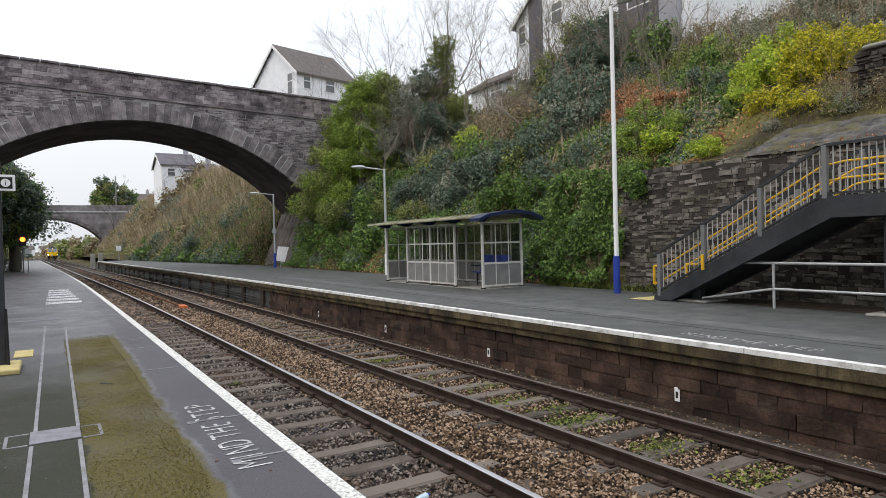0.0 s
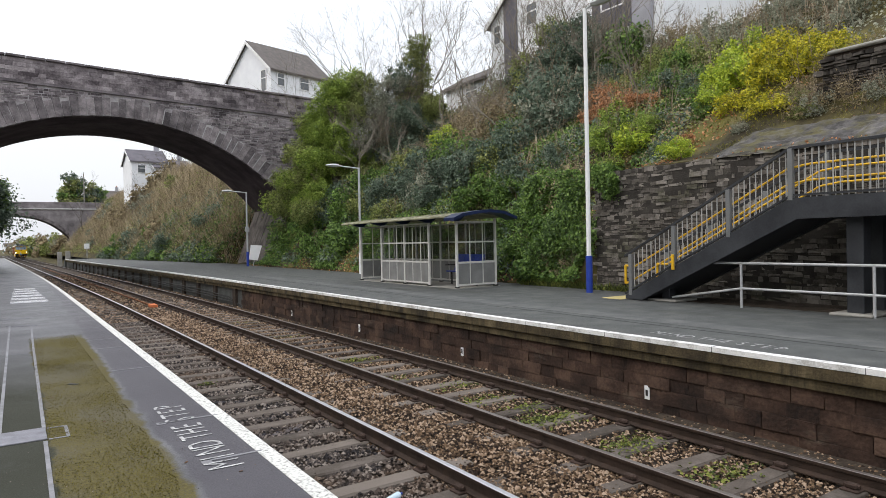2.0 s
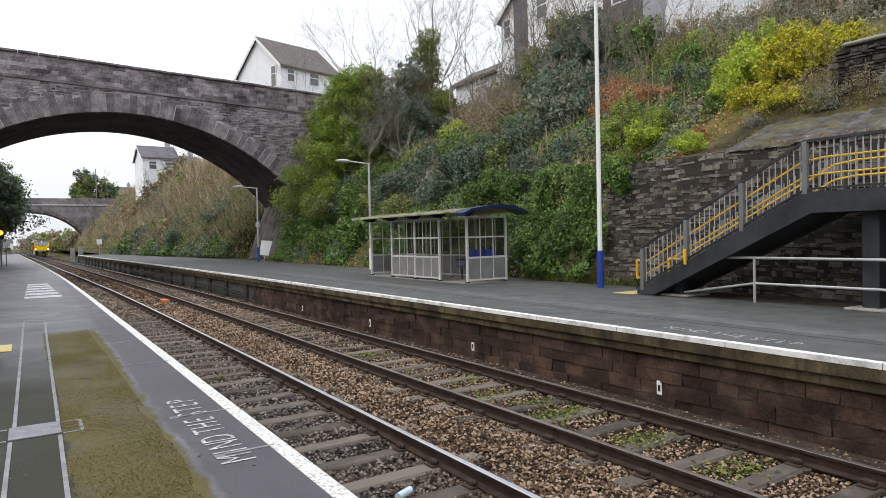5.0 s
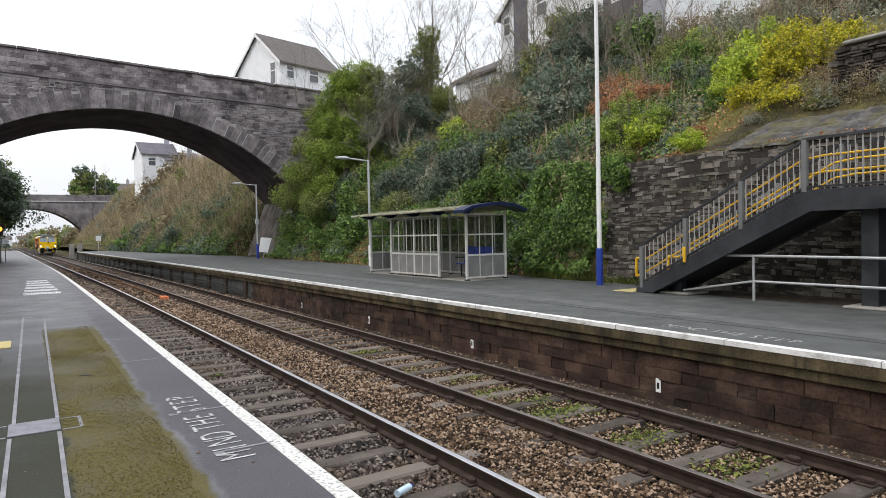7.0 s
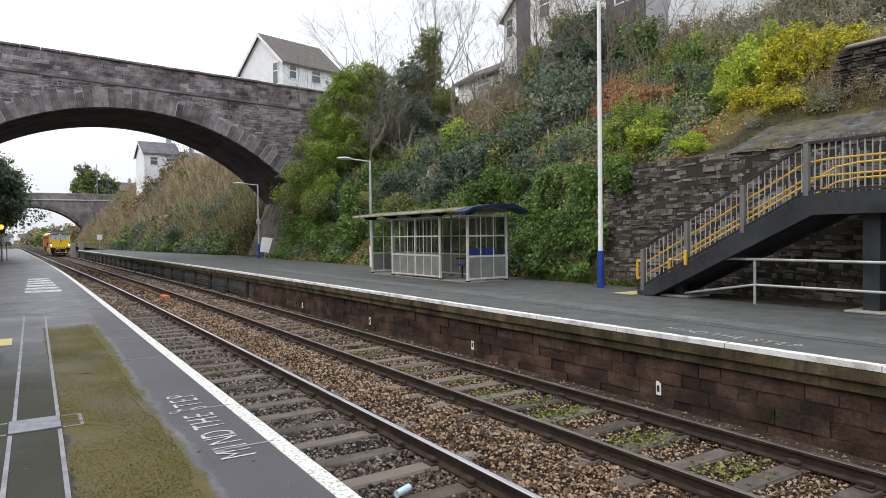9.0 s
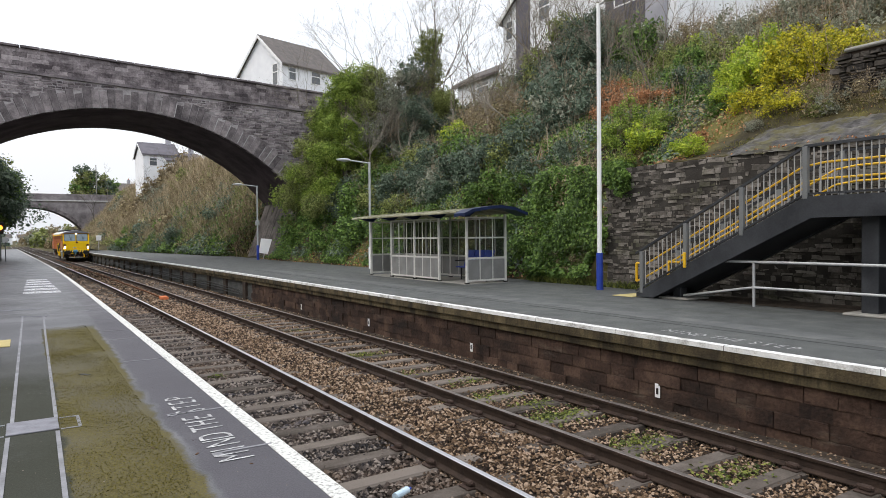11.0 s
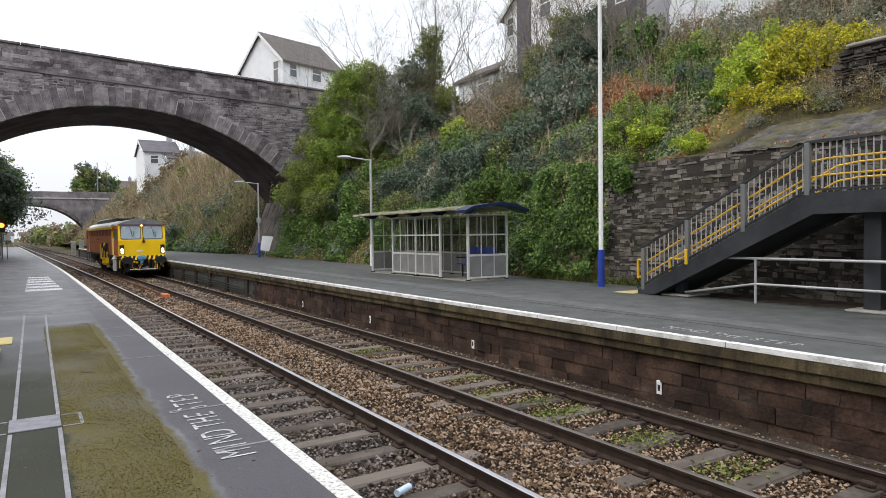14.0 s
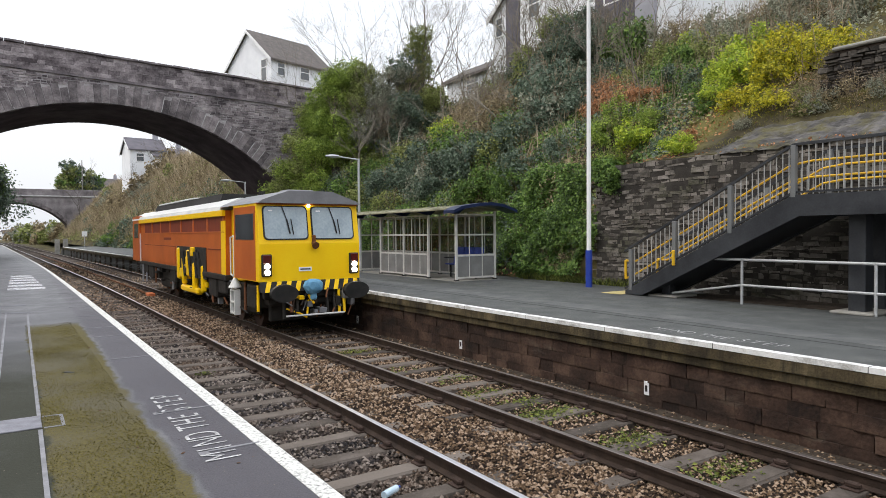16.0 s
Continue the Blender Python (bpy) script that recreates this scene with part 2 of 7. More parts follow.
M = {
    "asphalt": mat("asphalt", [(0.075, 0.075, 0.08), (0.115, 0.115, 0.12), (0.15, 0.15, 0.155)], 0.9, 0.62, 0.35, 90),
    "asphalt_far": mat("asphalt_far", [(0.055, 0.058, 0.057), (0.078, 0.082, 0.08), (0.11, 0.114, 0.107)], 2.2, 0.6, 0.4, 60, coords="World", detail=12),
    "slab": mat("slab", [(0.16, 0.16, 0.18), (0.25, 0.25, 0.28)], 8, 0.8, 0.3, 70),
    "joint": mat("joint", [(0.16, 0.16, 0.17), (0.28, 0.28, 0.3)], 5, 0.8, 0.2, 60),
    "dark_seam": mat("dark_seam", [(0.03, 0.03, 0.035), (0.06, 0.06, 0.06)], 4, 0.8, 0.2, 60),
    "yellow_slab": mat("yellow_slab", [(0.4, 0.33, 0.14), (0.5, 0.42, 0.2)], 6, 0.85, 0.3, 70),
    "white_line": mat("white_line", [(0.16, 0.16, 0.15), (0.62, 0.62, 0.59), (0.78, 0.78, 0.75)], 42, 0.7, 0.4, 90, detail=12),
    "white_far": mat("white_far", [(0.36, 0.35, 0.33), (0.72, 0.72, 0.71), (0.84, 0.84, 0.83)], 3.5, 0.6, 0.3, 40, coords="World", detail=10),
    "letters": mat("letters", [(0.12, 0.12, 0.125), (0.4, 0.4, 0.4), (0.62, 0.62, 0.62)], 22, 0.7, 0.1, 60, coords="World", detail=10),
    # bright base colour imitates the sky mirrored in wet asphalt
    "wet_reflection": mat("wet_reflection", [(0.4, 0.4, 0.43), (0.58, 0.58, 0.62)], 4, 0.12, 0.05, 40, spec=0.7),
    "coping": mat("coping", [(0.035, 0.028, 0.018), (0.085, 0.066, 0.036), (0.15, 0.12, 0.07)], 2.2, 0.9, 0.5, 34, coords="World"),
    "block": mat("block", [(0.017, 0.011, 0.009), (0.054, 0.032, 0.023), (0.115, 0.072, 0.052)], 2.2, 0.88, 0.8, 22, by="object", coords="World", vary=0.22, detail=10),
    "wall_mortar": mat("wall_mortar", [(0.025, 0.022, 0.019), (0.06, 0.054, 0.047)], 3, 0.95, 0.6, 30),
    "mortar": mat("mortar", [(0.03, 0.022, 0.018), (0.075, 0.056, 0.044)], 4, 0.95, 0.4, 50, coords="World"),
    "rubble": mat("rubble", [(0.05, 0.044, 0.038), (0.125, 0.112, 0.098), (0.25, 0.225, 0.2)], 4, 0.92, 0.8, 22, by="object", coords="World", vary=0.36),
    "rubble_rest": mat("rubble_rest", [(0.05, 0.044, 0.038), (0.125, 0.112, 0.098), (0.25, 0.225, 0.2)], 4, 0.92, 0.8, 22, by="island", coords="World", vary=0.36),
    "bridge_stone": mat("bridge_stone", [(0.07, 0.058, 0.063), (0.21, 0.182, 0.19), (0.42, 0.375, 0.38)], 1.7, 0.92, 0.8, 9, by="object", coords="World", vary=0.3, detail=10),
    "bridge_rest": mat("bridge_rest", [(0.07, 0.058, 0.063), (0.21, 0.182, 0.19), (0.42, 0.375, 0.38)], 1.7, 0.92, 0.8, 9, by="island", coords="World", vary=0.3, detail=10),
    "bridge_core": mat("bridge_core", [(0.2, 0.185, 0.188), (0.36, 0.335, 0.34), (0.5, 0.475, 0.48)], 1.4, 0.95, 0.8, 9, coords="World", detail=10),
    "parapet": mat("parapet", [(0.085, 0.075, 0.08), (0.165, 0.145, 0.153), (0.28, 0.25, 0.255)], 1.1, 0.92, 0.6, 9, coords="World", detail=10),
    "voussoir": mat("voussoir", [(0.08, 0.07, 0.073), (0.185, 0.163, 0.168), (0.34, 0.3, 0.305)], 1.8, 0.9, 0.7, 12, by="object", coords="World", vary=0.25, detail=10),
    # arch undersides: shade put into the colour, far darker than the face stone
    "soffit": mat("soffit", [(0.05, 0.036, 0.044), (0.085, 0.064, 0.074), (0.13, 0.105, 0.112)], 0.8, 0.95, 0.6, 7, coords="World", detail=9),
    "pale_mortar": mat("pale_mortar", [(0.35, 0.34, 0.34), (0.55, 0.54, 0.54)], 3, 0.9, 0.2, 30),
    "rail_side": mat("rail_side", [(0.026, 0.018, 0.014), (0.058, 0.038, 0.028)], 6, 0.75, 0.3, 50, metal=0.2),
    "rail_top": mat("rail_top", [(0.66, 0.66, 0.69), (0.78, 0.78, 0.81)], 3, 0.34, 0.02, 40, metal=1.0),
    "rail_dull": mat("rail_dull", [(0.2, 0.17, 0.15), (0.3, 0.27, 0.25)], 3, 0.4, 0.05, 40, metal=0.9),
    "sleeper": mat("sleeper", [(0.055, 0.045, 0.037), (0.1, 0.083, 0.07), (0.16, 0.135, 0.115)], 4, 0.92, 0.4, 45, by="object"),
    "iron": mat("iron", [(0.04, 0.028, 0.022), (0.08, 0.05, 0.04)], 9, 0.8, 0.2, 60, metal=0.3),
    "ballast": mat("ballast", [(0.02, 0.012, 0.008), (0.055, 0.034, 0.02), (0.112, 0.07, 0.04), (0.2, 0.132, 0.082), (0.36, 0.265, 0.19)], 1.6, 0.92, 0.3, 30, by="island", coords="World", vary=0.6),
    "ballast_grey": mat("ballast_grey", [(0.016, 0.014, 0.015), (0.044, 0.038, 0.037), (0.09, 0.073, 0.064), (0.15, 0.122, 0.106), (0.27, 0.23, 0.2)], 1.6, 0.85, 0.3, 30, by="island", coords="World", vary=0.6),
    "ballast_bed": mat("ballast_bed", [(0.014, 0.01, 0.008), (0.034, 0.025, 0.018), (0.065, 0.047, 0.035)], 9, 0.95, 1.0, 22),
    "soil": mat("soil", [(0.018, 0.015, 0.009), (0.045, 0.037, 0.02), (0.085, 0.075, 0.034)], 1.2, 0.95, 0.8, 14, detail=10),
    "litter": mat("litter", [(0.06, 0.04, 0.025), (0.12, 0.07, 0.045), (0.17, 0.1, 0.06)], 8, 0.95, 0.6, 40),
    "grass": mat("grass", [(0.1, 0.1, 0.025), (0.19, 0.185, 0.045), (0.27, 0.24, 0.08)], 1.5, 0.95, 0.5, 60, by="island"),
    "weed": mat("weed", [(0.04, 0.055, 0.015), (0.1, 0.12, 0.028), (0.2, 0.22, 0.045)], 3, 0.7, 0, 60, by="island"),
    "galvanised": mat("galvanised", [(0.42, 0.43, 0.44), (0.55, 0.56, 0.57)], 4, 0.45, 0.05, 60, metal=0.35),
    "white_paint": mat("white_paint", [(0.78, 0.78, 0.78), (0.86, 0.86, 0.86)], 3, 0.45, 0.02, 40),
    "cream_frame": mat("cream_frame", [(0.5, 0.49, 0.46), (0.66, 0.65, 0.62)], 4, 0.45, 0.05, 50),
    "panel": mat("panel", [(0.17, 0.17, 0.165), (0.25, 0.25, 0.245)], 2.5, 0.5, 0.05, 40),
    "navy": mat("navy", [(0.008, 0.014, 0.045), (0.014, 0.024, 0.07)], 3, 0.4, 0.03, 40),
    "blue": mat("blue", [(0.02, 0.045, 0.28), (0.035, 0.07, 0.36)], 4, 0.4, 0.03, 40),
    "roof_sheet": mat("roof_sheet", [(0.1, 0.1, 0.06), (0.25, 0.24, 0.16), (0.42, 0.41, 0.3)], 3, 0.6, 0.2, 30),
    "steel_grey": mat("steel_grey", [(0.02, 0.022, 0.026), (0.046, 0.049, 0.055)], 2.4, 0.5, 0.1, 30, detail=9),
    "post_grey": mat("post_grey", [(0.13, 0.135, 0.135), (0.19, 0.195, 0.195)], 1.4, 0.5, 0.05, 40),
    "baluster": mat("baluster", [(0.28, 0.28, 0.27), (0.4, 0.4, 0.39)], 4, 0.5, 0.03, 40),
    "yellow_rail": mat("yellow_rail", [(0.62, 0.36, 0.02), (0.75, 0.46, 0.03)], 3, 0.4, 0.02, 40),
    "concrete": mat("concrete", [(0.22, 0.21, 0.19), (0.34, 0.33, 0.3)], 3, 0.9, 0.3, 40),
    "render_white": mat("render_white", [(0.76, 0.77, 0.8), (0.86, 0.87, 0.89)], 1, 0.85, 0.1, 20),
    "render_grey": mat("render_grey", [(0.3, 0.3, 0.33), (0.4, 0.4, 0.44)], 1, 0.85, 0.1, 20),
    "slate": mat("slate", [(0.1, 0.09, 0.085), (0.16, 0.14, 0.13)], 2, 0.8, 0.4, 12),
    "slate_dark": mat("slate_dark", [(0.1, 0.095, 0.11), (0.15, 0.14, 0.16)], 1.2, 0.8, 0.4, 12),
    "window_glass": mat("window_glass", [(0.06, 0.07, 0.08), (0.1, 0.11, 0.12)], 1, 0.08, 0, 10, spec=0.8),
    "clear": glass("clear", (0.02, 0.025, 0.025), 0.12),
    # half-opaque dark panes: the shelter's shaded interior put into the glass
    "shade_glass": glass("shade_glass", (0.02, 0.022, 0.02), 0.5, 0.2),
    "orange_lamp": glow("orange_lamp", (1.0, 0.28, 0.03), 3.0),
    "head_lamp": glow("head_lamp", (1.0, 0.86, 0.6), 14.0),
    "bark": mat("bark", [(0.08, 0.07, 0.055), (0.15, 0.13, 0.11)], 6, 0.95, 0.5, 30),
    "pale_bark": mat("pale_bark", [(0.16, 0.14, 0.11), (0.27, 0.24, 0.2)], 6, 0.95, 0.3, 30),
    "twig": mat("twig", [(0.15, 0.115, 0.08), (0.3, 0.235, 0.165), (0.46, 0.375, 0.275)], 0.6, 0.95, 0, 30, by="island"),
    "rust": mat("rust", [(0.12, 0.05, 0.025), (0.2, 0.085, 0.04)], 8, 0.85, 0.2, 50, metal=0.2),
    "rust_bright": mat("rust_bright", [(0.5, 0.13, 0.05), (0.62, 0.2, 0.08)], 8, 0.8, 0.1, 50),
    "train_yellow": mat("train_yellow", [(0.93, 0.55, 0.005), (0.98, 0.64, 0.01)], 1.2, 0.3, 0.02, 25),
    "train_orange": mat("train_orange", [(0.4, 0.088, 0.014), (0.54, 0.135, 0.024)], 1.2, 0.35, 0.03, 25),
    "train_grey": mat("train_grey", [(0.16, 0.16, 0.17), (0.24, 0.24, 0.25)], 2, 0.4, 0.05, 30),
    "train_white": mat("train_white", [(0.6, 0.6, 0.58), (0.75, 0.75, 0.73)], 2, 0.35, 0.05, 30),
    "black": mat("black", [(0.012, 0.012, 0.012), (0.03, 0.028, 0.026)], 4, 0.6, 0.1, 40),
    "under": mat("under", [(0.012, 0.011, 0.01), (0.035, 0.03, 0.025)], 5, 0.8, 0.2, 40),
    # pale blue-grey base colour stands in for sky reflected in the windscreen
    "cab_glass": mat("cab_glass", [(0.2, 0.27, 0.31), (0.4, 0.47, 0.51)], 0.9, 0.06, 0, 20, spec=0.9),
    "side_glass": mat("side_glass", [(0.03, 0.035, 0.04), (0.08, 0.09, 0.1)], 1.5, 0.08, 0, 20, spec=0.8),
    "dark_red": mat("dark_red", [(0.16, 0.03, 0.015), (0.22, 0.045, 0.02)], 3, 0.5, 0.05, 30),
    "sky_blue": mat("sky_blue", [(0.1, 0.26, 0.42), (0.16, 0.36, 0.52)], 5, 0.6, 0.1, 30),
    "dark_rubble": mat("dark_rubble", [(0.02, 0.018, 0.016), (0.05, 0.044, 0.038), (0.11, 0.098, 0.085)], 3, 0.92, 0.8, 20, by="island", coords="World", vary=0.4),
    "relaid": mat("relaid", [(0.07, 0.073, 0.073), (0.1, 0.104, 0.102), (0.14, 0.143, 0.138)], 2.6, 0.6, 0.4, 60, coords="World", detail=12),
    "trackside": mat("trackside", [(0.02, 0.015, 0.011), (0.045, 0.034, 0.025), (0.085, 0.068, 0.05)], 3.0, 0.95, 1.0, 24, coords="World", detail=12),
    "moss": mat("moss", [(0.055, 0.047, 0.016), (0.1, 0.085, 0.025), (0.155, 0.135, 0.036)], 1.2, 0.95, 0, 60, by="island", spec=0.05, coords="World", vary=0.35),
    "tan_stem": mat("tan_stem", [(0.16, 0.125, 0.075), (0.34, 0.27, 0.17), (0.56, 0.46, 0.32)], 0.25, 0.95, 0, 30, by="island", coords="World", vary=0.45),
    "abutment": mat("abutment", [(0.08, 0.07, 0.064), (0.17, 0.15, 0.138), (0.28, 0.25, 0.23)], 1.2, 0.9, 0.6, 10, coords="World", detail=10),
    "far_stone": mat("far_stone", [(0.12, 0.107, 0.112), (0.21, 0.19, 0.197), (0.31, 0.285, 0.29)], 0.7, 0.95, 0.6, 5, coords="World", detail=9),
    "lens_red": mat("lens_red", [(0.07, 0.008, 0.006), (0.12, 0.014, 0.01)], 8, 0.15, 0.05, 60, spec=0.6),
    "litter_bottle": mat("litter_bottle", [(0.4, 0.55, 0.65), (0.6, 0.7, 0.78)], 12, 0.2, 0, 30),
}


stain(M["block"], (0.012, 0.01, 0.009), 0.8, 0.5, 0.66, 0.85, (1, 0.6, 1.6))
stain(M["block"], (0.14, 0.115, 0.09), 1.9, 0.6, 0.74, 0.6, (1, 0.5, 2.0), 9)
stain(M["coping"], (0.02, 0.017, 0.012), 2.6, 0.48, 0.62, 0.8, (1, 1.6, 0.25), 4)
stain(M["white_far"], (0.16, 0.145, 0.11), 3.0, 0.58, 0.72, 0.8, (1, 1, 3), 5)
for key in ("rubble", "rubble_rest"):
    stain(M[key], (0.05, 0.055, 0.022), 0.9, 0.52, 0.7, 0.65, seed=3)
    stain(M[key], (0.16, 0.105, 0.07), 2.4, 0.6, 0.75, 0.5, (1, 1, 2.5), 11)
for key in ("bridge_stone", "bridge_rest", "bridge_core", "voussoir"):
    stain(M[key], (0.42, 0.4, 0.4), 1.3, 0.58, 0.72, 0.55, (1, 1, 2.2), 6)
    stain(M[key], (0.035, 0.03, 0.034), 0.5, 0.54, 0.7, 0.75, (1, 1, 0.8), 14)
stain(M["parapet"], (0.045, 0.04, 0.043), 0.7, 0.5, 0.68, 0.7, (1, 1, 0.5), 21)
stain(M["abutment"], (0.05, 0.042, 0.04), 0.9, 0.48, 0.62, 0.8, (1, 3.0, 0.35), 2)
stain(M["ballast_grey"], (0.12, 0.075, 0.045), 0.8, 0.46, 0.62, 0.6, seed=8)
stain(M["ballast_grey"], (0.07, 0.075, 0.1), 1.3, 0.58, 0.7, 0.7, seed=15)
stain(M["soil"], (0.15, 0.13, 0.035), 0.5, 0.46, 0.62, 0.8, seed=5)
stain(M["asphalt_far"], (0.035, 0.038, 0.022), 0.8, 0.55, 0.7, 0.6, (2.2, 0.25, 1), 7)
stain(M["asphalt_far"], (0.2, 0.2, 0.19), 6, 0.66, 0.76, 0.5, seed=12)
stain(M["sleeper"], (0.16, 0.135, 0.12), 3, 0.52, 0.7, 0.6, seed=17)


def leafy(name, stops, rough=0.5, spec=0.35):
    m = mat(name, stops, 0.8, rough, 0, 20, by="island", spec=spec)
    n, ln = m.node_tree.nodes, m.node_tree.links
    b = n["Principled BSDF"]
    back, mix = n.new("ShaderNodeBsdfTranslucent"), n.new("ShaderNodeMixShader")
    ln.new(b.inputs["Base Color"].links[0].from_socket, back.inputs["Color"])
    mix.inputs["Fac"].default_value = 0.3
    ln.new(b.outputs[0], mix.inputs[1])
    ln.new(back.outputs[0], mix.inputs[2])
    ln.new(mix.outputs[0], n["Material Output"].inputs["Surface"])
    return m


LEAF = {
    "ivy": leafy("ivy", [(0.047, 0.088, 0.021), (0.106, 0.189, 0.040), (0.224, 0.342, 0.077)]),
    "bright": leafy("bright", [(0.094, 0.153, 0.024), (0.224, 0.319, 0.053), (0.413, 0.507, 0.100)]),
    "olive": leafy("olive", [(0.094, 0.112, 0.035), (0.212, 0.248, 0.071), (0.378, 0.413, 0.142)]),
    "dark": leafy("dark", [(0.053, 0.080, 0.053), (0.112, 0.159, 0.109), (0.224, 0.283, 0.206)], 0.4),
    "yellow": leafy("yellow", [(0.16, 0.19, 0.022), (0.46, 0.43, 0.028), (0.7, 0.62, 0.045)]),
    "lime": leafy("lime", [(0.177, 0.260, 0.035), (0.378, 0.496, 0.059), (0.590, 0.649, 0.071)]),
    "dead": leafy("dead", [(0.2, 0.1, 0.05), (0.45, 0.21, 0.1), (0.62, 0.34, 0.18)], 0.8),
    "scrub": leafy("scrub", [(0.153, 0.124, 0.077), (0.295, 0.236, 0.142), (0.437, 0.366, 0.224)], 0.9),
    "grey": leafy("grey", [(0.142, 0.153, 0.112), (0.271, 0.283, 0.212), (0.437, 0.443, 0.354)], 0.9),
}


# ---- builders ----
def mesh_of(bm, name, material):
    me = bpy.data.meshes.new(name)
    bm.normal_update()
    bm.to_mesh(me)
    bm.free()
    me.materials.append(M[material] if isinstance(material, str) else material)
    return me


def part(name, bm, material, parent, label=""):
    """Links a bmesh (or a mesh) as one object under a thing or a part."""
    me = bm if isinstance(bm, bpy.types.Mesh) else mesh_of(bm, name, material)
    ob = new(name, me)
    ob.parent = parent
    return tagged(ob, label)


def thing(name, label, category, at=None, group="", kind=""):
    ob = new(name)
    ob.empty_display_size = 0.1
    if at is not None:
        ob.matrix_basis = at
    return tagged(ob, label, category, group, kind)


def solid(name, bm, material, label, category, kind="", group="", at=None):
    """A thing of one mesh."""
    ob = new(name, bm if isinstance(bm, bpy.types.Mesh) else mesh_of(bm, name, material))
    if at is not None:
        ob.matrix_basis = at
    return tagged(ob, label, category, group, kind)


def box(x0, x1, y0, y1, z0, z1, bev=0.0, bm=None):
    bm = bm or bmesh.new()
    made = bmesh.ops.create_cube(bm, size=1.0)["verts"]
    for v in made:
        v.co = Vector(((x0 + x1) / 2 + v.co.x * (x1 - x0), (y0 + y1) / 2 + v.co.y * (y1 - y0), (z0 + z1) / 2 + v.co.z * (z1 - z0)))
    if bev:
        edges = list({e for v in made for e in v.link_edges})
        bmesh.ops.bevel(bm, geom=edges, offset=bev, segments=1, affect="EDGES", profile=0.5)
    return bm


def rod(a, b, r, bm=None, sides=10, r2=None):
    """A bar or tube from a to b."""
    bm = bm or bmesh.new()
    a, b = Vector(a), Vector(b)
    d = b - a
    m = Matrix.Translation((a + b) / 2) @ d.to_track_quat("Z", "Y").to_matrix().to_4x4()
    bmesh.ops.create_cone(bm, cap_ends=True, segments=sides, radius1=r, radius2=r if r2 is None else r2, depth=d.length, matrix=m)
    return bm


def bar(a, b, w, h, bm=None):
    """A flat bar of section w x h from a to b, h upright."""
    bm = bm or bmesh.new()
    a, b = Vector(a), Vector(b)
    d = b - a
    side = d.cross(Vector((0, 0, 1)))
    side = side.normalized() if side.length > 1e-4 else Vector((1, 0, 0))
    up = side.cross(d).normalized()
    vs = []
    for p in (a, b):
        for s, u in ((-1, -1), (1, -1), (1, 1), (-1, 1)):
            vs.append(bm.verts.new(p + side * s * w / 2 + up * u * h / 2))
    for f in ((0, 1, 2, 3), (7, 6, 5, 4), (0, 4, 5, 1), (1, 5, 6, 2), (2, 6, 7, 3), (3, 7, 4, 0)):
        bm.faces.new([vs[k] for k in f])
    bmesh.ops.recalc_face_normals(bm, faces=bm.faces)
    return bm


def prism(outline, x0, x1, bm=None, axis="x"):
    """An outline (pairs) drawn out along an axis. axis x: pairs are (y, z); y: (x, z); z: (x, y)."""
    bm = bm or bmesh.new()
    put = {"x": lambda d, a, b: (d, a, b), "y": lambda d, a, b: (a, d, b), "z": lambda d, a, b: (a, b, d)}[axis]
    lo = [bm.verts.new(put(x0, a, b)) for a, b in outline]
    hi = [bm.verts.new(put(x1, a, b)) for a, b in outline]
    bm.faces.new(lo)
    bm.faces.new(hi[::-1])
    for k in range(len(lo)):
        j = (k + 1) % len(lo)
        bm.faces.new((lo[k], hi[k], hi[j], lo[j]))
    bmesh.ops.recalc_face_normals(bm, faces=bm.faces)
    return bm


def along(section, ys, base=0.0, bm=None, closed=True):
    """A section of (x, z) drawn along the curving line through the given ys."""
    bm = bm or bmesh.new()
    rings = [[bm.verts.new((base + x + bend(y), y, z)) for x, z in section] for y in ys]
    n = len(section)
    for r, q in zip(rings, rings[1:]):
        for k in range(n if closed else n - 1):
            j = (k + 1) % n
            bm.faces.new((r[k], r[j], q[j], q[k]))
    if closed:
        bm.faces.new(rings[0])
        bm.faces.new(rings[-1][::-1])
    bmesh.ops.recalc_face_normals(bm, faces=bm.faces)
    return bm


def quads(name, verts, faces, material):
    me = bpy.data.meshes.new(name)
    me.from_pydata(verts, [], faces)
    me.materials.append(M[material] if isinstance(material, str) else material)
    return me


def steps(a, b, d):
    n = max(1, round((b - a) / d))
    return [a + (b - a) * k / n for k in range(n + 1)]


# ---- ground, track bed ----
def build_ground():
    bm = bmesh.new()
    xs = [-2500, -600, -60, -12, 0, 12, 60, 600, 2500]
    ys = [-600, -60, 0, 60, 200, 600, 4000]
    g = [[bm.verts.new((x, y, -1.15)) for x in xs] for y in ys]
    for a, b in zip(g, g[1:]):
        for k in range(len(xs) - 1):
            bm.faces.new((a[k], a[k + 1], b[k + 1], b[k]))
    solid("ground", bm, "soil", "dark earth ground reaching to the horizon", "ground", "structure")
    bm = along([(1.3, -1.14), (1.3, -1.115), (3.9, -1.115), (4.2, -1.08), (5.0, -1.08), (5.3, -1.115), (8.3, -1.115), (8.3, -1.14)], steps(-15, 300, 3))
    solid("trackside_ledge", along([(7.22, -1.13), (7.2, -1.09), (7.4, -1.068), (7.74, -1.06), (7.74, -1.13)], steps(-9, 99, 2)), "trackside", "ledge of packed brown dirt along the platform wall", "ledge", "structure")
    solid("track_bed", bm, "ballast_bed", "brown stone ballast bed under two railway tracks", "track bed", "structure")


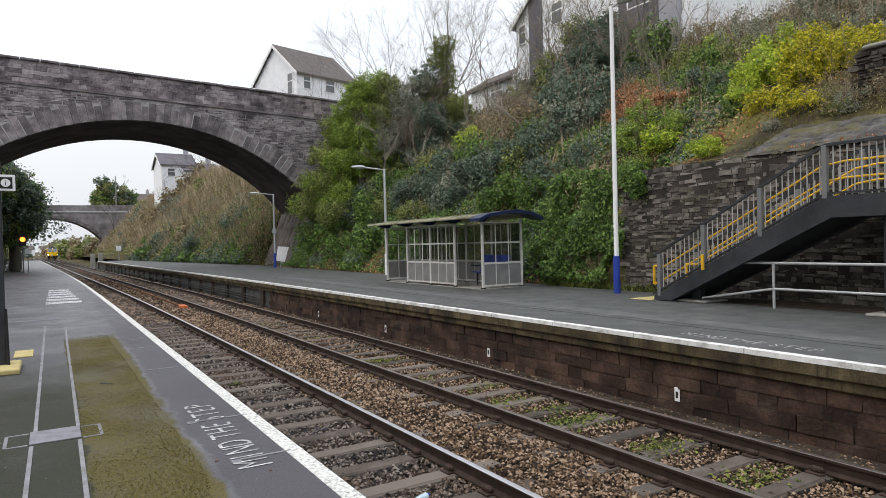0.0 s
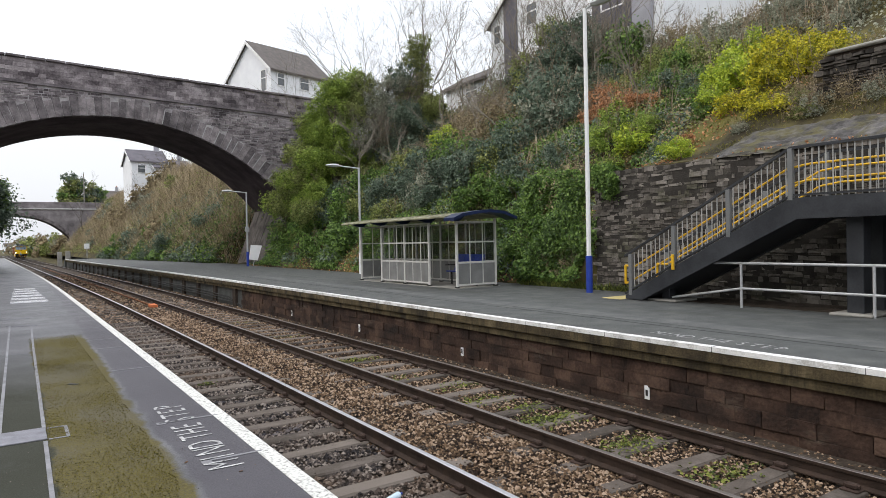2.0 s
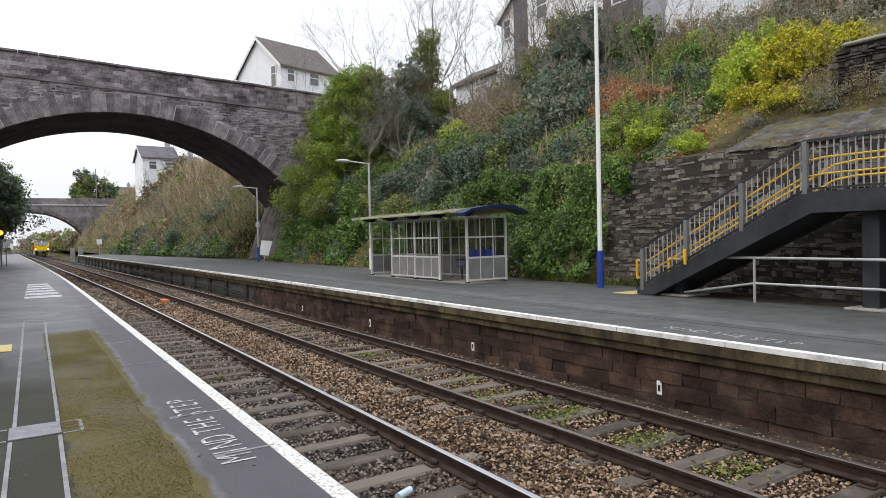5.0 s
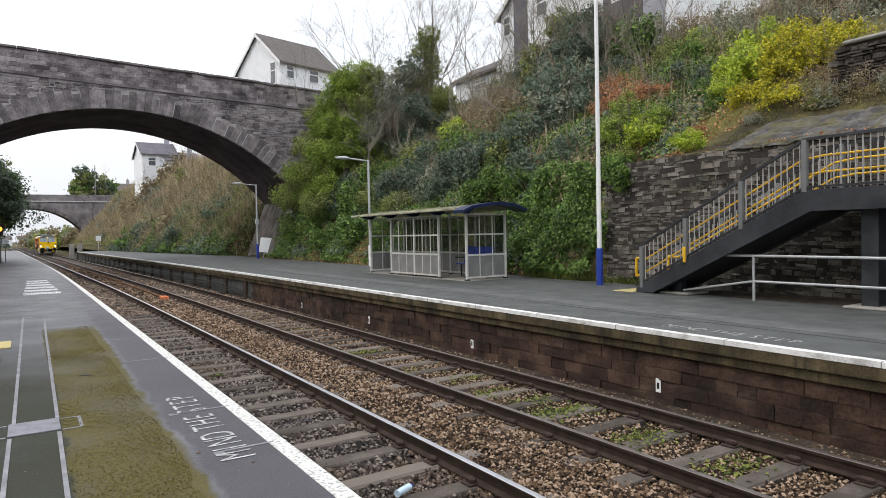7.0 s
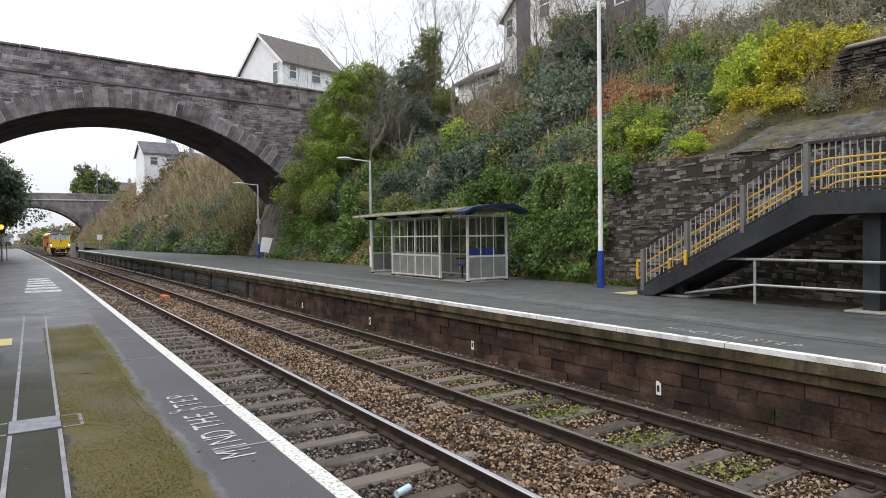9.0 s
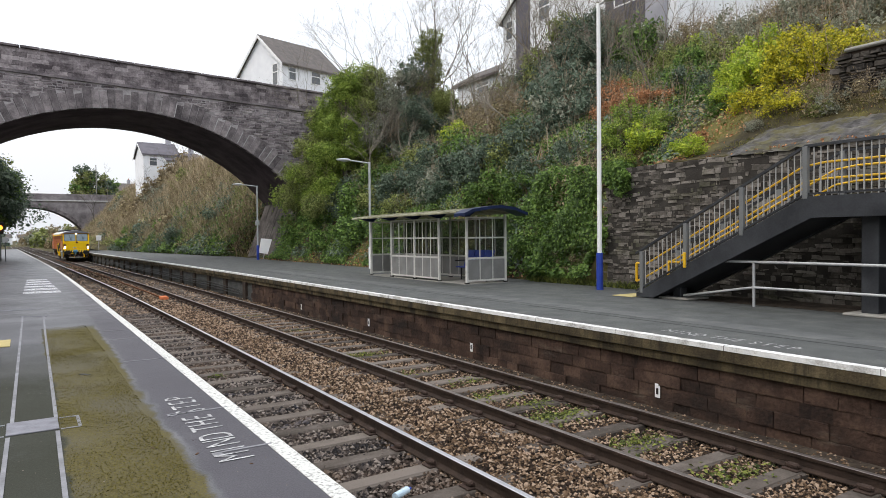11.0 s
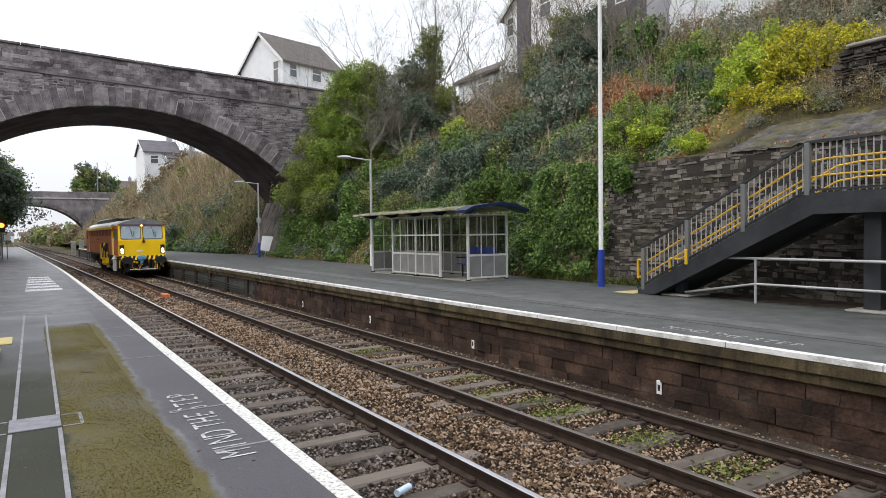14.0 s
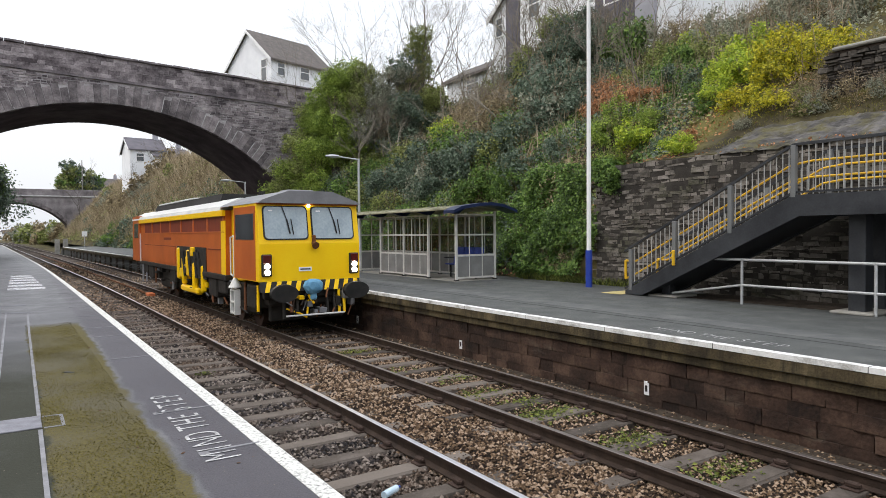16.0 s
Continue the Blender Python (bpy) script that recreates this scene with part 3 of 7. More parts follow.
def scatter_ballast(name, x0, x1, y0, y1, count, size, material, label, seed, grow=0.0):
    """Loose angular stones lying in the bed."""
    rng = np.random.default_rng(seed)
    y = y0 + (y1 - y0) * rng.random(count) ** (1.0 if not grow else 1.7)
    x = x0 + (x1 - x0) * rng.random(count)
    s = size * (0.6 + 0.8 * rng.random(count)) * (1 + grow * (y - y0) / (y1 - y0))
    base = np.array([(1, 0, 0), (0, 1, 0), (-1, 0, 0), (0, -1, 0), (0, 0, 0.8), (0, 0, -0.8)], float)
    ang = rng.random(count) * 6.283
    jit = 1 + 0.45 * (rng.random((count, 6, 3)) - 0.5)
    v = base[None] * jit * (s / 2)[:, None, None]
    tilt = 0.9 * (rng.random(count) - 0.5)
    v[:, :, 2] += v[:, :, 0] * tilt[:, None]
    c, q = np.cos(ang)[:, None], np.sin(ang)[:, None]
    px, py = v[:, :, 0] * c - v[:, :, 1] * q, v[:, :, 0] * q + v[:, :, 1] * c
    bx = np.array([bend(k) for k in y])
    vx = np.stack([px + (x + bx)[:, None], py + y[:, None], v[:, :, 2] + (-1.09 + 0.035 * np.exp(-((x - 4.58) / 0.5) ** 2) + 0.03 * rng.random(count))[:, None]], -1).reshape(-1, 3)
    tri = np.array([(0, 1, 4), (1, 2, 4), (2, 3, 4), (3, 0, 4), (0, 3, 5)])
    f = (tri[None] + 6 * np.arange(count)[:, None, None]).reshape(-1, 3)
    ob = new(name, quads(name, vx.tolist(), f.tolist(), material))
    tagged(ob, label, "ballast", kind="stuff")


RAIL_HEAD = [(-0.07, -0.155), (0.07, -0.155), (0.07, -0.142), (0.012, -0.12), (0.012, -0.045), (0.034, -0.035), (0.036, -0.003), (-0.036, -0.003), (-0.034, -0.035), (-0.012, -0.045), (-0.012, -0.12), (-0.07, -0.142)]


def build_track(centre, shine, label, first):
    t = thing("railway_track", label, "railway track", group="railway tracks")
    ys = steps(-14, 60, 2) + steps(60, 300, 6)[1:]
    for side in (-0.7525, 0.7525):
        r = part("rail", along([(x, z + RAIL) for x, z in RAIL_HEAD], ys, centre + side), "rail_side", t)
        part("running_surface", along([(-0.033, RAIL - 0.003), (-0.029, RAIL), (0.029, RAIL), (0.033, RAIL - 0.003)], ys, centre + side), shine, r, "polished running surface")
    variants = []
    for k in range(5):
        bm = box(-1.28, 1.28, -0.125, 0.125, -0.16, 0, 0.02)
        for v in bm.verts:
            v.co += Vector((random.uniform(-0.02, 0.02), random.uniform(-0.008, 0.008), random.uniform(-0.006, 0.004)))
        variants.append(mesh_of(bm, "sleeper", "sleeper"))
    bm = bmesh.new()
    box(-0.17, 0.17, -0.085, 0.085, 0, 0.022, 0.006, bm)
    for s in (-1, 1):
        box(s * 0.1 - 0.035, s * 0.1 + 0.035, -0.06, 0.06, 0.02, 0.075, 0.014, bm)
        rod((s * 0.1, -0.075, 0.05), (s * 0.1, 0.075, 0.05), 0.02, bm, 6)
    chair = mesh_of(bm, "chair", "iron")
    n = 0
    while first + n * SLEEPER_GAP < 118:
        y = first + n * SLEEPER_GAP
        s = part("sleeper", variants[n % 5], "", t)
        s.matrix_basis = pose(centre + bend(y) + random.uniform(-0.03, 0.03), y, RAIL - 0.155 - 0.006, random.uniform(-0.5, 0.5), random.uniform(-0.4, 0.4), heading(y) + random.uniform(-0.8, 0.8))
        if y < 34:
            for side in (-0.7525, 0.7525):
                c = part("rail_chair", chair, "", s)
                c.matrix_basis = pose(side, 0, 0.0)
        n += 1


# ---- platforms ----
def build_platforms():
    ys = steps(-9, 60, 3) + steps(60, 130, 5)[1:]
    bm = along([(-8.0 - NEAR_EDGE, -1.12), (-0.08, -1.12), (-0.08, -0.18), (0, -0.18), (0, 0), (-8.0 - NEAR_EDGE, 0)], ys, NEAR_EDGE)
    near = solid("platform_near", bm, near_asphalt(), "worn grey asphalt platform with a mossy strip", "platform", "structure")
    part("edge_line", along([(-0.1, 0.0), (-0.1, 0.004), (0.012, 0.004), (0.012, -0.05), (0.002, -0.05), (0.002, 0.0)], ys, NEAR_EDGE), "white_line", near, "flaking white painted edge line")
    ys = steps(-9, 60, 3) + steps(60, 99, 3)[1:]
    bm = bmesh.new()
    rings = []
    for y in ys:
        e, back = FAR_EDGE + bend(y), foot(y) + 0.6
        rings.append([bm.verts.new(p) for p in ((e + 0.16, y, -1.12), (e + 0.16, y, -0.34), (e + 0.08, y, -0.33), (e + 0.08, y, -0.22), (e + 0.02, y, -0.21), (e + 0.02, y, -0.1), (e, y, -0.09), (e, y, 0), (back, y, 0), (back, y, -1.12))])
    n = len(rings[0])
    for r, q in zip(rings, rings[1:]):
        for k in range(n):
            bm.faces.new((r[k], r[(k + 1) % n], q[(k + 1) % n], q[k]))
    bm.faces.new(rings[0])
    bm.faces.new(rings[-1])
    bmesh.ops.recalc_face_normals(bm, faces=bm.faces)
    far = solid("platform_far", bm, "asphalt_far", "dark asphalt platform with a white coping edge", "platform", "structure")
    ys2 = steps(-9, 99, 3)
    part("coping_edge", along([(-0.012, -0.06), (-0.012, 0.006), (0.12, 0.006), (0.12, 0.0), (0.0, 0.0), (0.0, -0.06)], ys2, FAR_EDGE), "white_far", far, "white painted coping edge")
    part("corbel", along([(-0.006, -0.2), (-0.006, -0.064), (0.09, -0.064), (0.09, -0.335), (0.05, -0.335), (0.05, -0.2)], ys2, FAR_EDGE), "coping", far, "stained stone corbel under the coping")
    # ramp at the end
    bm = bmesh.new()
    e = FAR_EDGE + bend(99)
    prism([(99, 0), (103.5, -1.0), (103.5, -1.12), (99, -1.12)], e, foot(101) + 0.5, bm)
    part("ramp", bm, "asphalt_far", far)
    # mossy dirt strip; its dark colour also deepens the shade below the stairs
    part("dirt_verge", box(12.35, 13.6, -9, 9.4, 0.001, 0.008), "trackside", far, "dark mossy dirt under the stairs, deepening their shade")
    part("relaid_strip", box(9.0, 9.55, -9, 30, 0.001, 0.004), "relaid", far, "paler relaid asphalt strip")
    part("joint", box(8.75, 8.762, -9, 30, 0.001, 0.004), "dark_seam", far)
    return near, far


def near_asphalt():
    """Asphalt with a band of moss and damp patches of their own shape."""
    m = mat("near_asphalt", [(0.055, 0.055, 0.06), (0.1, 0.1, 0.108), (0.15, 0.15, 0.158)], 1.1, 0.55, 0.4, 70, spec=0.24)
    n, ln = m.node_tree.nodes, m.node_tree.links
    b = n["Principled BSDF"]
    base = b.inputs["Base Color"].links[0].from_socket
    tc, sep = n.new("ShaderNodeTexCoord"), n.new("ShaderNodeSeparateXYZ")
    wob, grain = n.new("ShaderNodeTexNoise"), n.new("ShaderNodeTexNoise")
    wob.inputs["Scale"].default_value, wob.inputs["Detail"].default_value, wob.inputs["Roughness"].default_value = 1.6, 10, 0.66
    grain.inputs["Scale"].default_value, grain.inputs["Detail"].default_value = 75, 8
    for t in (wob, grain):
        ln.new(tc.outputs["Object"], t.inputs["Vector"])
    ln.new(tc.outputs["Object"], sep.inputs[0])
    tuft = n.new("ShaderNodeTexNoise")
    tuft.inputs["Scale"].default_value, tuft.inputs["Detail"].default_value, tuft.inputs["Roughness"].default_value = 34, 12, 0.78
    ln.new(tc.outputs["Object"], tuft.inputs["Vector"])

    def op(kind, a, c, d=None):
        q = n.new("ShaderNodeMath")
        q.operation = kind
        for k, v in enumerate((a, c, d)):
            if v is None:
                continue
            if isinstance(v, (int, float)):
                q.inputs[k].default_value = v
            else:
                ln.new(v, q.inputs[k])
        return q.outputs[0]

    def band(v, lo, hi, soft):
        return op("MULTIPLY", op("SMOOTH_MIN", op("MAXIMUM", op("DIVIDE", op("SUBTRACT", v, lo), soft), 0.0), 1.0, 0.1), op("SMOOTH_MIN", op("MAXIMUM", op("DIVIDE", op("SUBTRACT", hi, v), soft), 0.0), 1.0, 0.1))

    x = op("MULTIPLY_ADD", op("SUBTRACT", wob.outputs["Fac"], 0.5), 0.3, sep.outputs["X"])
    y = op("MULTIPLY_ADD", op("SUBTRACT", wob.outputs["Fac"], 0.5), 0.8, sep.outputs["Y"])
    # the moss band widens away from the eye
    edge = op("MULTIPLY_ADD", sep.outputs["Y"], 0.012, 0.83)
    xx = op("SUBTRACT", x, op("SUBTRACT", edge, 0.85))
    moss = op("MULTIPLY", op("MULTIPLY", band(xx, -9.0, 0.85, 0.05), band(x, 0.2, 9.0, 0.04)), band(y, -3.0, 12.6, 0.5))
    moss = op("MULTIPLY", moss, op("MULTIPLY_ADD", grain.outputs["Fac"], 1.7, 0.0))
    green = op("MULTIPLY", op("MULTIPLY", band(x, -2.6, 0.26, 0.05), band(y, -3, 11.0, 4.0)), op("MULTIPLY_ADD", tuft.outputs["Fac"], 1.0, op("MULTIPLY_ADD", wob.outputs["Fac"], 1.2, -0.1)))
    ramp = n.new("ShaderNodeValToRGB")
    ramp.color_ramp.elements[0].color, ramp.color_ramp.elements[1].color = (0.034, 0.029, 0.013, 1), (0.15, 0.125, 0.034, 1)
    ramp.color_ramp.elements[0].position, ramp.color_ramp.elements[1].position = 0.36, 0.68
    ln.new(op("MULTIPLY_ADD", tuft.outputs["Fac"], 0.75, op("MULTIPLY", grain.outputs["Fac"], 0.3)), ramp.inputs["Fac"])
    ln.new(op("MINIMUM", green, 0.9), (mg := n.new("ShaderNodeMixRGB")).inputs["Fac"])
    ln.new(base, mg.inputs["Color1"])
    mg.inputs["Color2"].default_value = (0.034, 0.036, 0.024, 1)
    ln.new(op("MINIMUM", op("MULTIPLY", moss, op("MULTIPLY_ADD", tuft.outputs["Fac"], 1.0, 0.65)), 0.95), (mx := n.new("ShaderNodeMixRGB")).inputs["Fac"])
    ln.new(mg.outputs["Color"], mx.inputs["Color1"])
    # thin, greyer growth in places
    thin = n.new("ShaderNodeMixRGB")
    thin.inputs["Color2"].default_value = (0.1, 0.09, 0.06, 1)
    patch = n.new("ShaderNodeTexNoise")
    patch.inputs["Scale"].default_value, patch.inputs["Detail"].default_value = 0.9, 6
    ln.new(tc.outputs["Object"], patch.inputs["Vector"])
    ln.new(op("MINIMUM", op("MAXIMUM", op("MULTIPLY_ADD", patch.outputs["Fac"], 5.0, -2.3), 0.0), 0.7), thin.inputs["Fac"])
    ln.new(ramp.outputs["Color"], thin.inputs["Color1"])
    ln.new(thin.outputs["Color"], mx.inputs["Color2"])
    # smoother darker strip beside the edge
    strip = band(xx, 0.86, 1.6, 0.03)
    strip = op("MULTIPLY", strip, 0.8)
    ln.new(strip, (mz := n.new("ShaderNodeMixRGB")).inputs["Fac"])
    ln.new(mx.outputs["Color"], mz.inputs["Color1"])
    mz.inputs["Color2"].default_value = (0.068, 0.063, 0.074, 1)
    ln.new(mz.outputs["Color"], b.inputs["Base Color"])
    # damp film: smoother far along the platform
    wet = op("MULTIPLY", band(y, 12.5, 200, 3.0), op("MULTIPLY_ADD", wob.outputs["Fac"], 0.35, 0.05))
    mossy = op("MULTIPLY", op("MAXIMUM", moss, green), 0.45)
    ln.new(op("MAXIMUM", op("ADD", op("SUBTRACT", 0.58, wet), mossy), 0.1), b.inputs["Roughness"])
    return m


# ---- arch bridge ----
AX, AZ, AR = 5.35, -5.2, 14.7
BY0, BY1 = 45.0, 53.4


def arch_z(x, r=AR):
    return AZ + math.sqrt(max(0, r * r - (x - AX) ** 2))


def road_top(x):
    return 12.64 - 0.038 * x


def build_bridge():
    br = thing("arch_bridge", "purple-grey rubble stone road bridge with a wide segmental arch", "bridge", kind="structure")
    half = 11.4
    xs = [-24, AX - half - 1.9] + steps(AX - half, AX + half, 0.4) + [AX + half + 3, 34]
    under = []
    for x in xs:
        if abs(x - AX) <= half + 1e-6:
            under.append(arch_z(x))
        else:
            under.append(None)
    bm, bs = bmesh.new(), bmesh.new()

    def strip(m, pts):
        lo = [m.verts.new((a, BY0, b)) for a, b in pts]
        hi = [m.verts.new((a, BY1, b)) for a, b in pts]
        for k in range(len(pts) - 1):
            m.faces.new((lo[k], lo[k + 1], hi[k + 1], hi[k]))

    sp = arch_z(AX + half)
    low = [(AX - half + 1.9, -1.12), (AX - half, sp)] + [(x, arch_z(x)) for x in steps(AX - half, AX + half, 0.4)[1:-1]] + [(AX + half, sp), (AX + half - 1.9, -1.12)]
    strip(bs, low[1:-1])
    ba = bmesh.new()
    strip(ba, low[:2])
    strip(ba, low[-2:])
    part("abutment", ba, "abutment", br, "battered stone abutment with damp streaks")
    for y in (BY0, BY1):
        inner = [bm.verts.new((a, y, b)) for a, b in low]
        tops = [bm.verts.new((a, y, road_top(a) - 1.45)) for a, b in low[1:-1]]
        for k in range(1, len(low) - 2):
            bm.faces.new((inner[k], inner[k + 1], tops[k], tops[k - 1]))
        for x, j, q, tj in ((-24, 0, 1, 0), (34, -1, -2, -1)):
            bm.faces.new((inner[j], inner[q], tops[tj], bm.verts.new((x, y, road_top(x) - 1.45)), bm.verts.new((x, y, -1.12))))
    # road deck on top
    d = road_top(-24) - 1.45, road_top(34) - 1.45
    bm.faces.new([bm.verts.new(p) for p in ((-24, BY0, d[0]), (34, BY0, d[1]), (34, BY1, d[1]), (-24, BY1, d[0]))])
    part("spandrel_wall", bm, "bridge_core", br, "coursed rubble spandrel wall")
    part("vault", bs, "soffit", br, "underside of the arch, its shade deepened in the colour")
    for y0, y1 in ((BY0 - 0.02, BY0 + 0.45), (BY1 - 0.45, BY1 + 0.02)):
        part("parapet", prism([(-24, road_top(-24) - 1.42), (-24, road_top(-24) - 0.14), (34, road_top(34) - 0.14), (34, road_top(34) - 1.42)], y0, y1, axis="y"), "parapet", br, "dark weathered parapet wall")
        part("string_course", prism([(-24, road_top(-24) - 1.58), (-24, road_top(-24) - 1.42), (34, road_top(34) - 1.42), (34, road_top(34) - 1.58)], y0 - 0.1, y1, axis="y"), "parapet", br)
    bm = box(-0.49, 0.49, -0.14, 0.52, -0.14, 0.0, 0.025)
    coping = mesh_of(bm, "coping_stone", "parapet")
    x = -12.0
    while x < 24:
        c = part("coping_stone", coping, "", br)
        c.matrix_basis = pose(x + 0.5, BY0 - 0.02, road_top(x + 0.5) + random.uniform(-0.015, 0.015), 0, math.degrees(math.atan(0.038)), 0)
        x += 1.0
    # arch stones
    n = 62
    a0 = math.asin(half / AR)
    variants = []
    for k in range(4):
        w = 2 * a0 / n * AR * 0.5 - 0.006
        bm = box(-w, w, -0.035, 0.3, 0, 0.92 + 0.11 * k, 0.02)
        for v in bm.verts:
            v.co.x *= 1 + 0.035 * v.co.z
            v.co += Vector((random.uniform(-0.025, 0.02), random.uniform(-0.02, 0.015), random.uniform(-0.03, 0.02)))
        variants.append(mesh_of(bm, "arch_stone", "voussoir"))
    for k in range(n):
        a = -a0 + (k + 0.5) * 2 * a0 / n
        s = part("arch_stone", variants[random.randrange(4)], "", br)
        s.matrix_basis = pose(AX + AR * math.sin(a), BY0, AZ + AR * math.cos(a), 0, math.degrees(a), 0)
    # pale pointing left between some of them
    bm = box(-0.022, 0.022, -0.056, 0.0, 0.05, 0.95)
    seam = mesh_of(bm, "pointing", "pale_mortar")
    for k in (12, 13, 14, 16, 38, 44, 46, 48, 49, 52, 53, 54, 56, 57):
        a = -a0 + k * 2 * a0 / n
        s = part("pointing", seam, "", br)
        s.matrix_basis = pose(AX + (AR + 0.02) * math.sin(a), BY0, AZ + (AR + 0.02) * math.cos(a), 0, math.degrees(a), 0)
    return br


def build_far_bridge():
    """The second bridge, far down the line."""
    b = thing("far_bridge", "grey stone arch bridge far down the line", "bridge", kind="structure")
    y0, y1, cx, cz, r = 172.0, 180.0, 1.0, -4.4, 13.2
    half = 10.2
    pts = [(cx - half, -1.12)] + [(x, cz + math.sqrt(r * r - (x - cx) ** 2)) for x in steps(cx - half, cx + half, 0.6)] + [(cx + half, -1.12)]
    bm, bs = bmesh.new(), bmesh.new()
    for y in (y0, y1):
        inner = [bm.verts.new((a, y, c)) for a, c in pts]
        tops = [bm.verts.new((a, y, 10.4)) for a, c in pts]
        for k in range(len(pts) - 1):
            bm.faces.new((inner[k], inner[k + 1], tops[k + 1], tops[k]))
        for x, j in ((-40, 0), (60, -1)):
            bm.faces.new([bm.verts.new((x, y, -1.12)), inner[j], tops[j], bm.verts.new((x, y, 10.4))])
    lo = [bs.verts.new((a, y0, c)) for a, c in pts]
    hi = [bs.verts.new((a, y1, c)) for a, c in pts]
    for k in range(len(pts) - 1):
        bs.faces.new((lo[k], lo[k + 1], hi[k + 1], hi[k]))
    part("spandrel_wall", bm, "far_stone", b)
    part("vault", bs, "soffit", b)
    part("parapet", box(-40, 60, y0 - 0.1, y0 + 0.5, 10.5, 11.9, 0.05), "far_stone", b)
    part("string_course", box(-40, 60, y0 - 0.25, y0 + 0.5, 10.2, 10.5, 0.05), "pale_mortar", b, "pale string course")
    part("arch_ring", prism([(x, cz + math.sqrt(r * r - (x - cx) ** 2)) for x in steps(cx - half, cx + half, 0.6)] + [(x, cz + math.sqrt((r + 0.7) ** 2 - (x - cx) ** 2)) for x in steps(cx - half, cx + half, 0.6)[::-1]], y0 - 0.08, y0 + 0.2, axis="y"), "voussoir", b)


# ---- banks ----
def build_banks():
    def sheet(name, xs, ys, height, material, label):
        v = [(x0 + o, y, height(x0 + o, y)) for y in ys for x0, o in ((foot(y), 0.0),) for o in xs]
        n = len(xs)
        f = [(j * n + k, j * n + k + 1, (j + 1) * n + k + 1, (j + 1) * n + k) for j in range(len(ys) - 1) for k in range(n - 1)]
        return solid(name, quads(name, v, f, material), "", label, "bank", "structure")
    off = [-0.4, -0.001, 0.02] + steps(0.4, 14, 0.4) + steps(14.5, 60, 6) + [400]
    sheet("bank_far_side", off, steps(-14, 60, 0.8) + steps(60, 400, 4)[1:], bank, "soil", "steep earth cutting side under ivy and scrub")
    # the near side: low slope behind the platform
    v, f = [], []
    ys = steps(-14, 60, 4) + steps(60, 400, 8)[1:]
    xs = [0, 0.5, 3, 6, 9, 14, 60, 400]
    for y in ys:
        b0 = -7.6 if y < 54 else -4.0
        for o in xs:
            v.append((b0 - o + bend(y), y, min(10, 0.9 * o - 0.02) + 0.4 * noise.noise((o, y * 0.3, 7))))
    n = len(xs)
    for j in range(len(ys) - 1):
        for k in range(n - 1):
            f.append((j * n + k, (j + 1) * n + k, (j + 1) * n + k + 1, j * n + k + 1))
    solid("bank_near_side", quads("bank_near_side", v, f, "soil"), "", "earth cutting side behind the platform", "bank", "structure")


# ---- station things ----
def text_mesh(words, size, stretch):
    c = bpy.data.curves.new("lettering", "FONT")
    c.body, c.size, c.align_x, c.align_y, c.extrude = words, 1.0, "CENTER", "CENTER", 0.0
    c.offset = -0.006
    ob = new("lettering", c)
    dg = bpy.context.evaluated_depsgraph_get()
    dg.update()
    me = bpy.data.meshes.new_from_object(ob.evaluated_get(dg))
    bpy.data.objects.remove(ob)
    me.transform(Matrix.Diagonal((stretch, size, 1, 1)))
    me.materials.clear()
    me.materials.append(M["letters"])
    return me


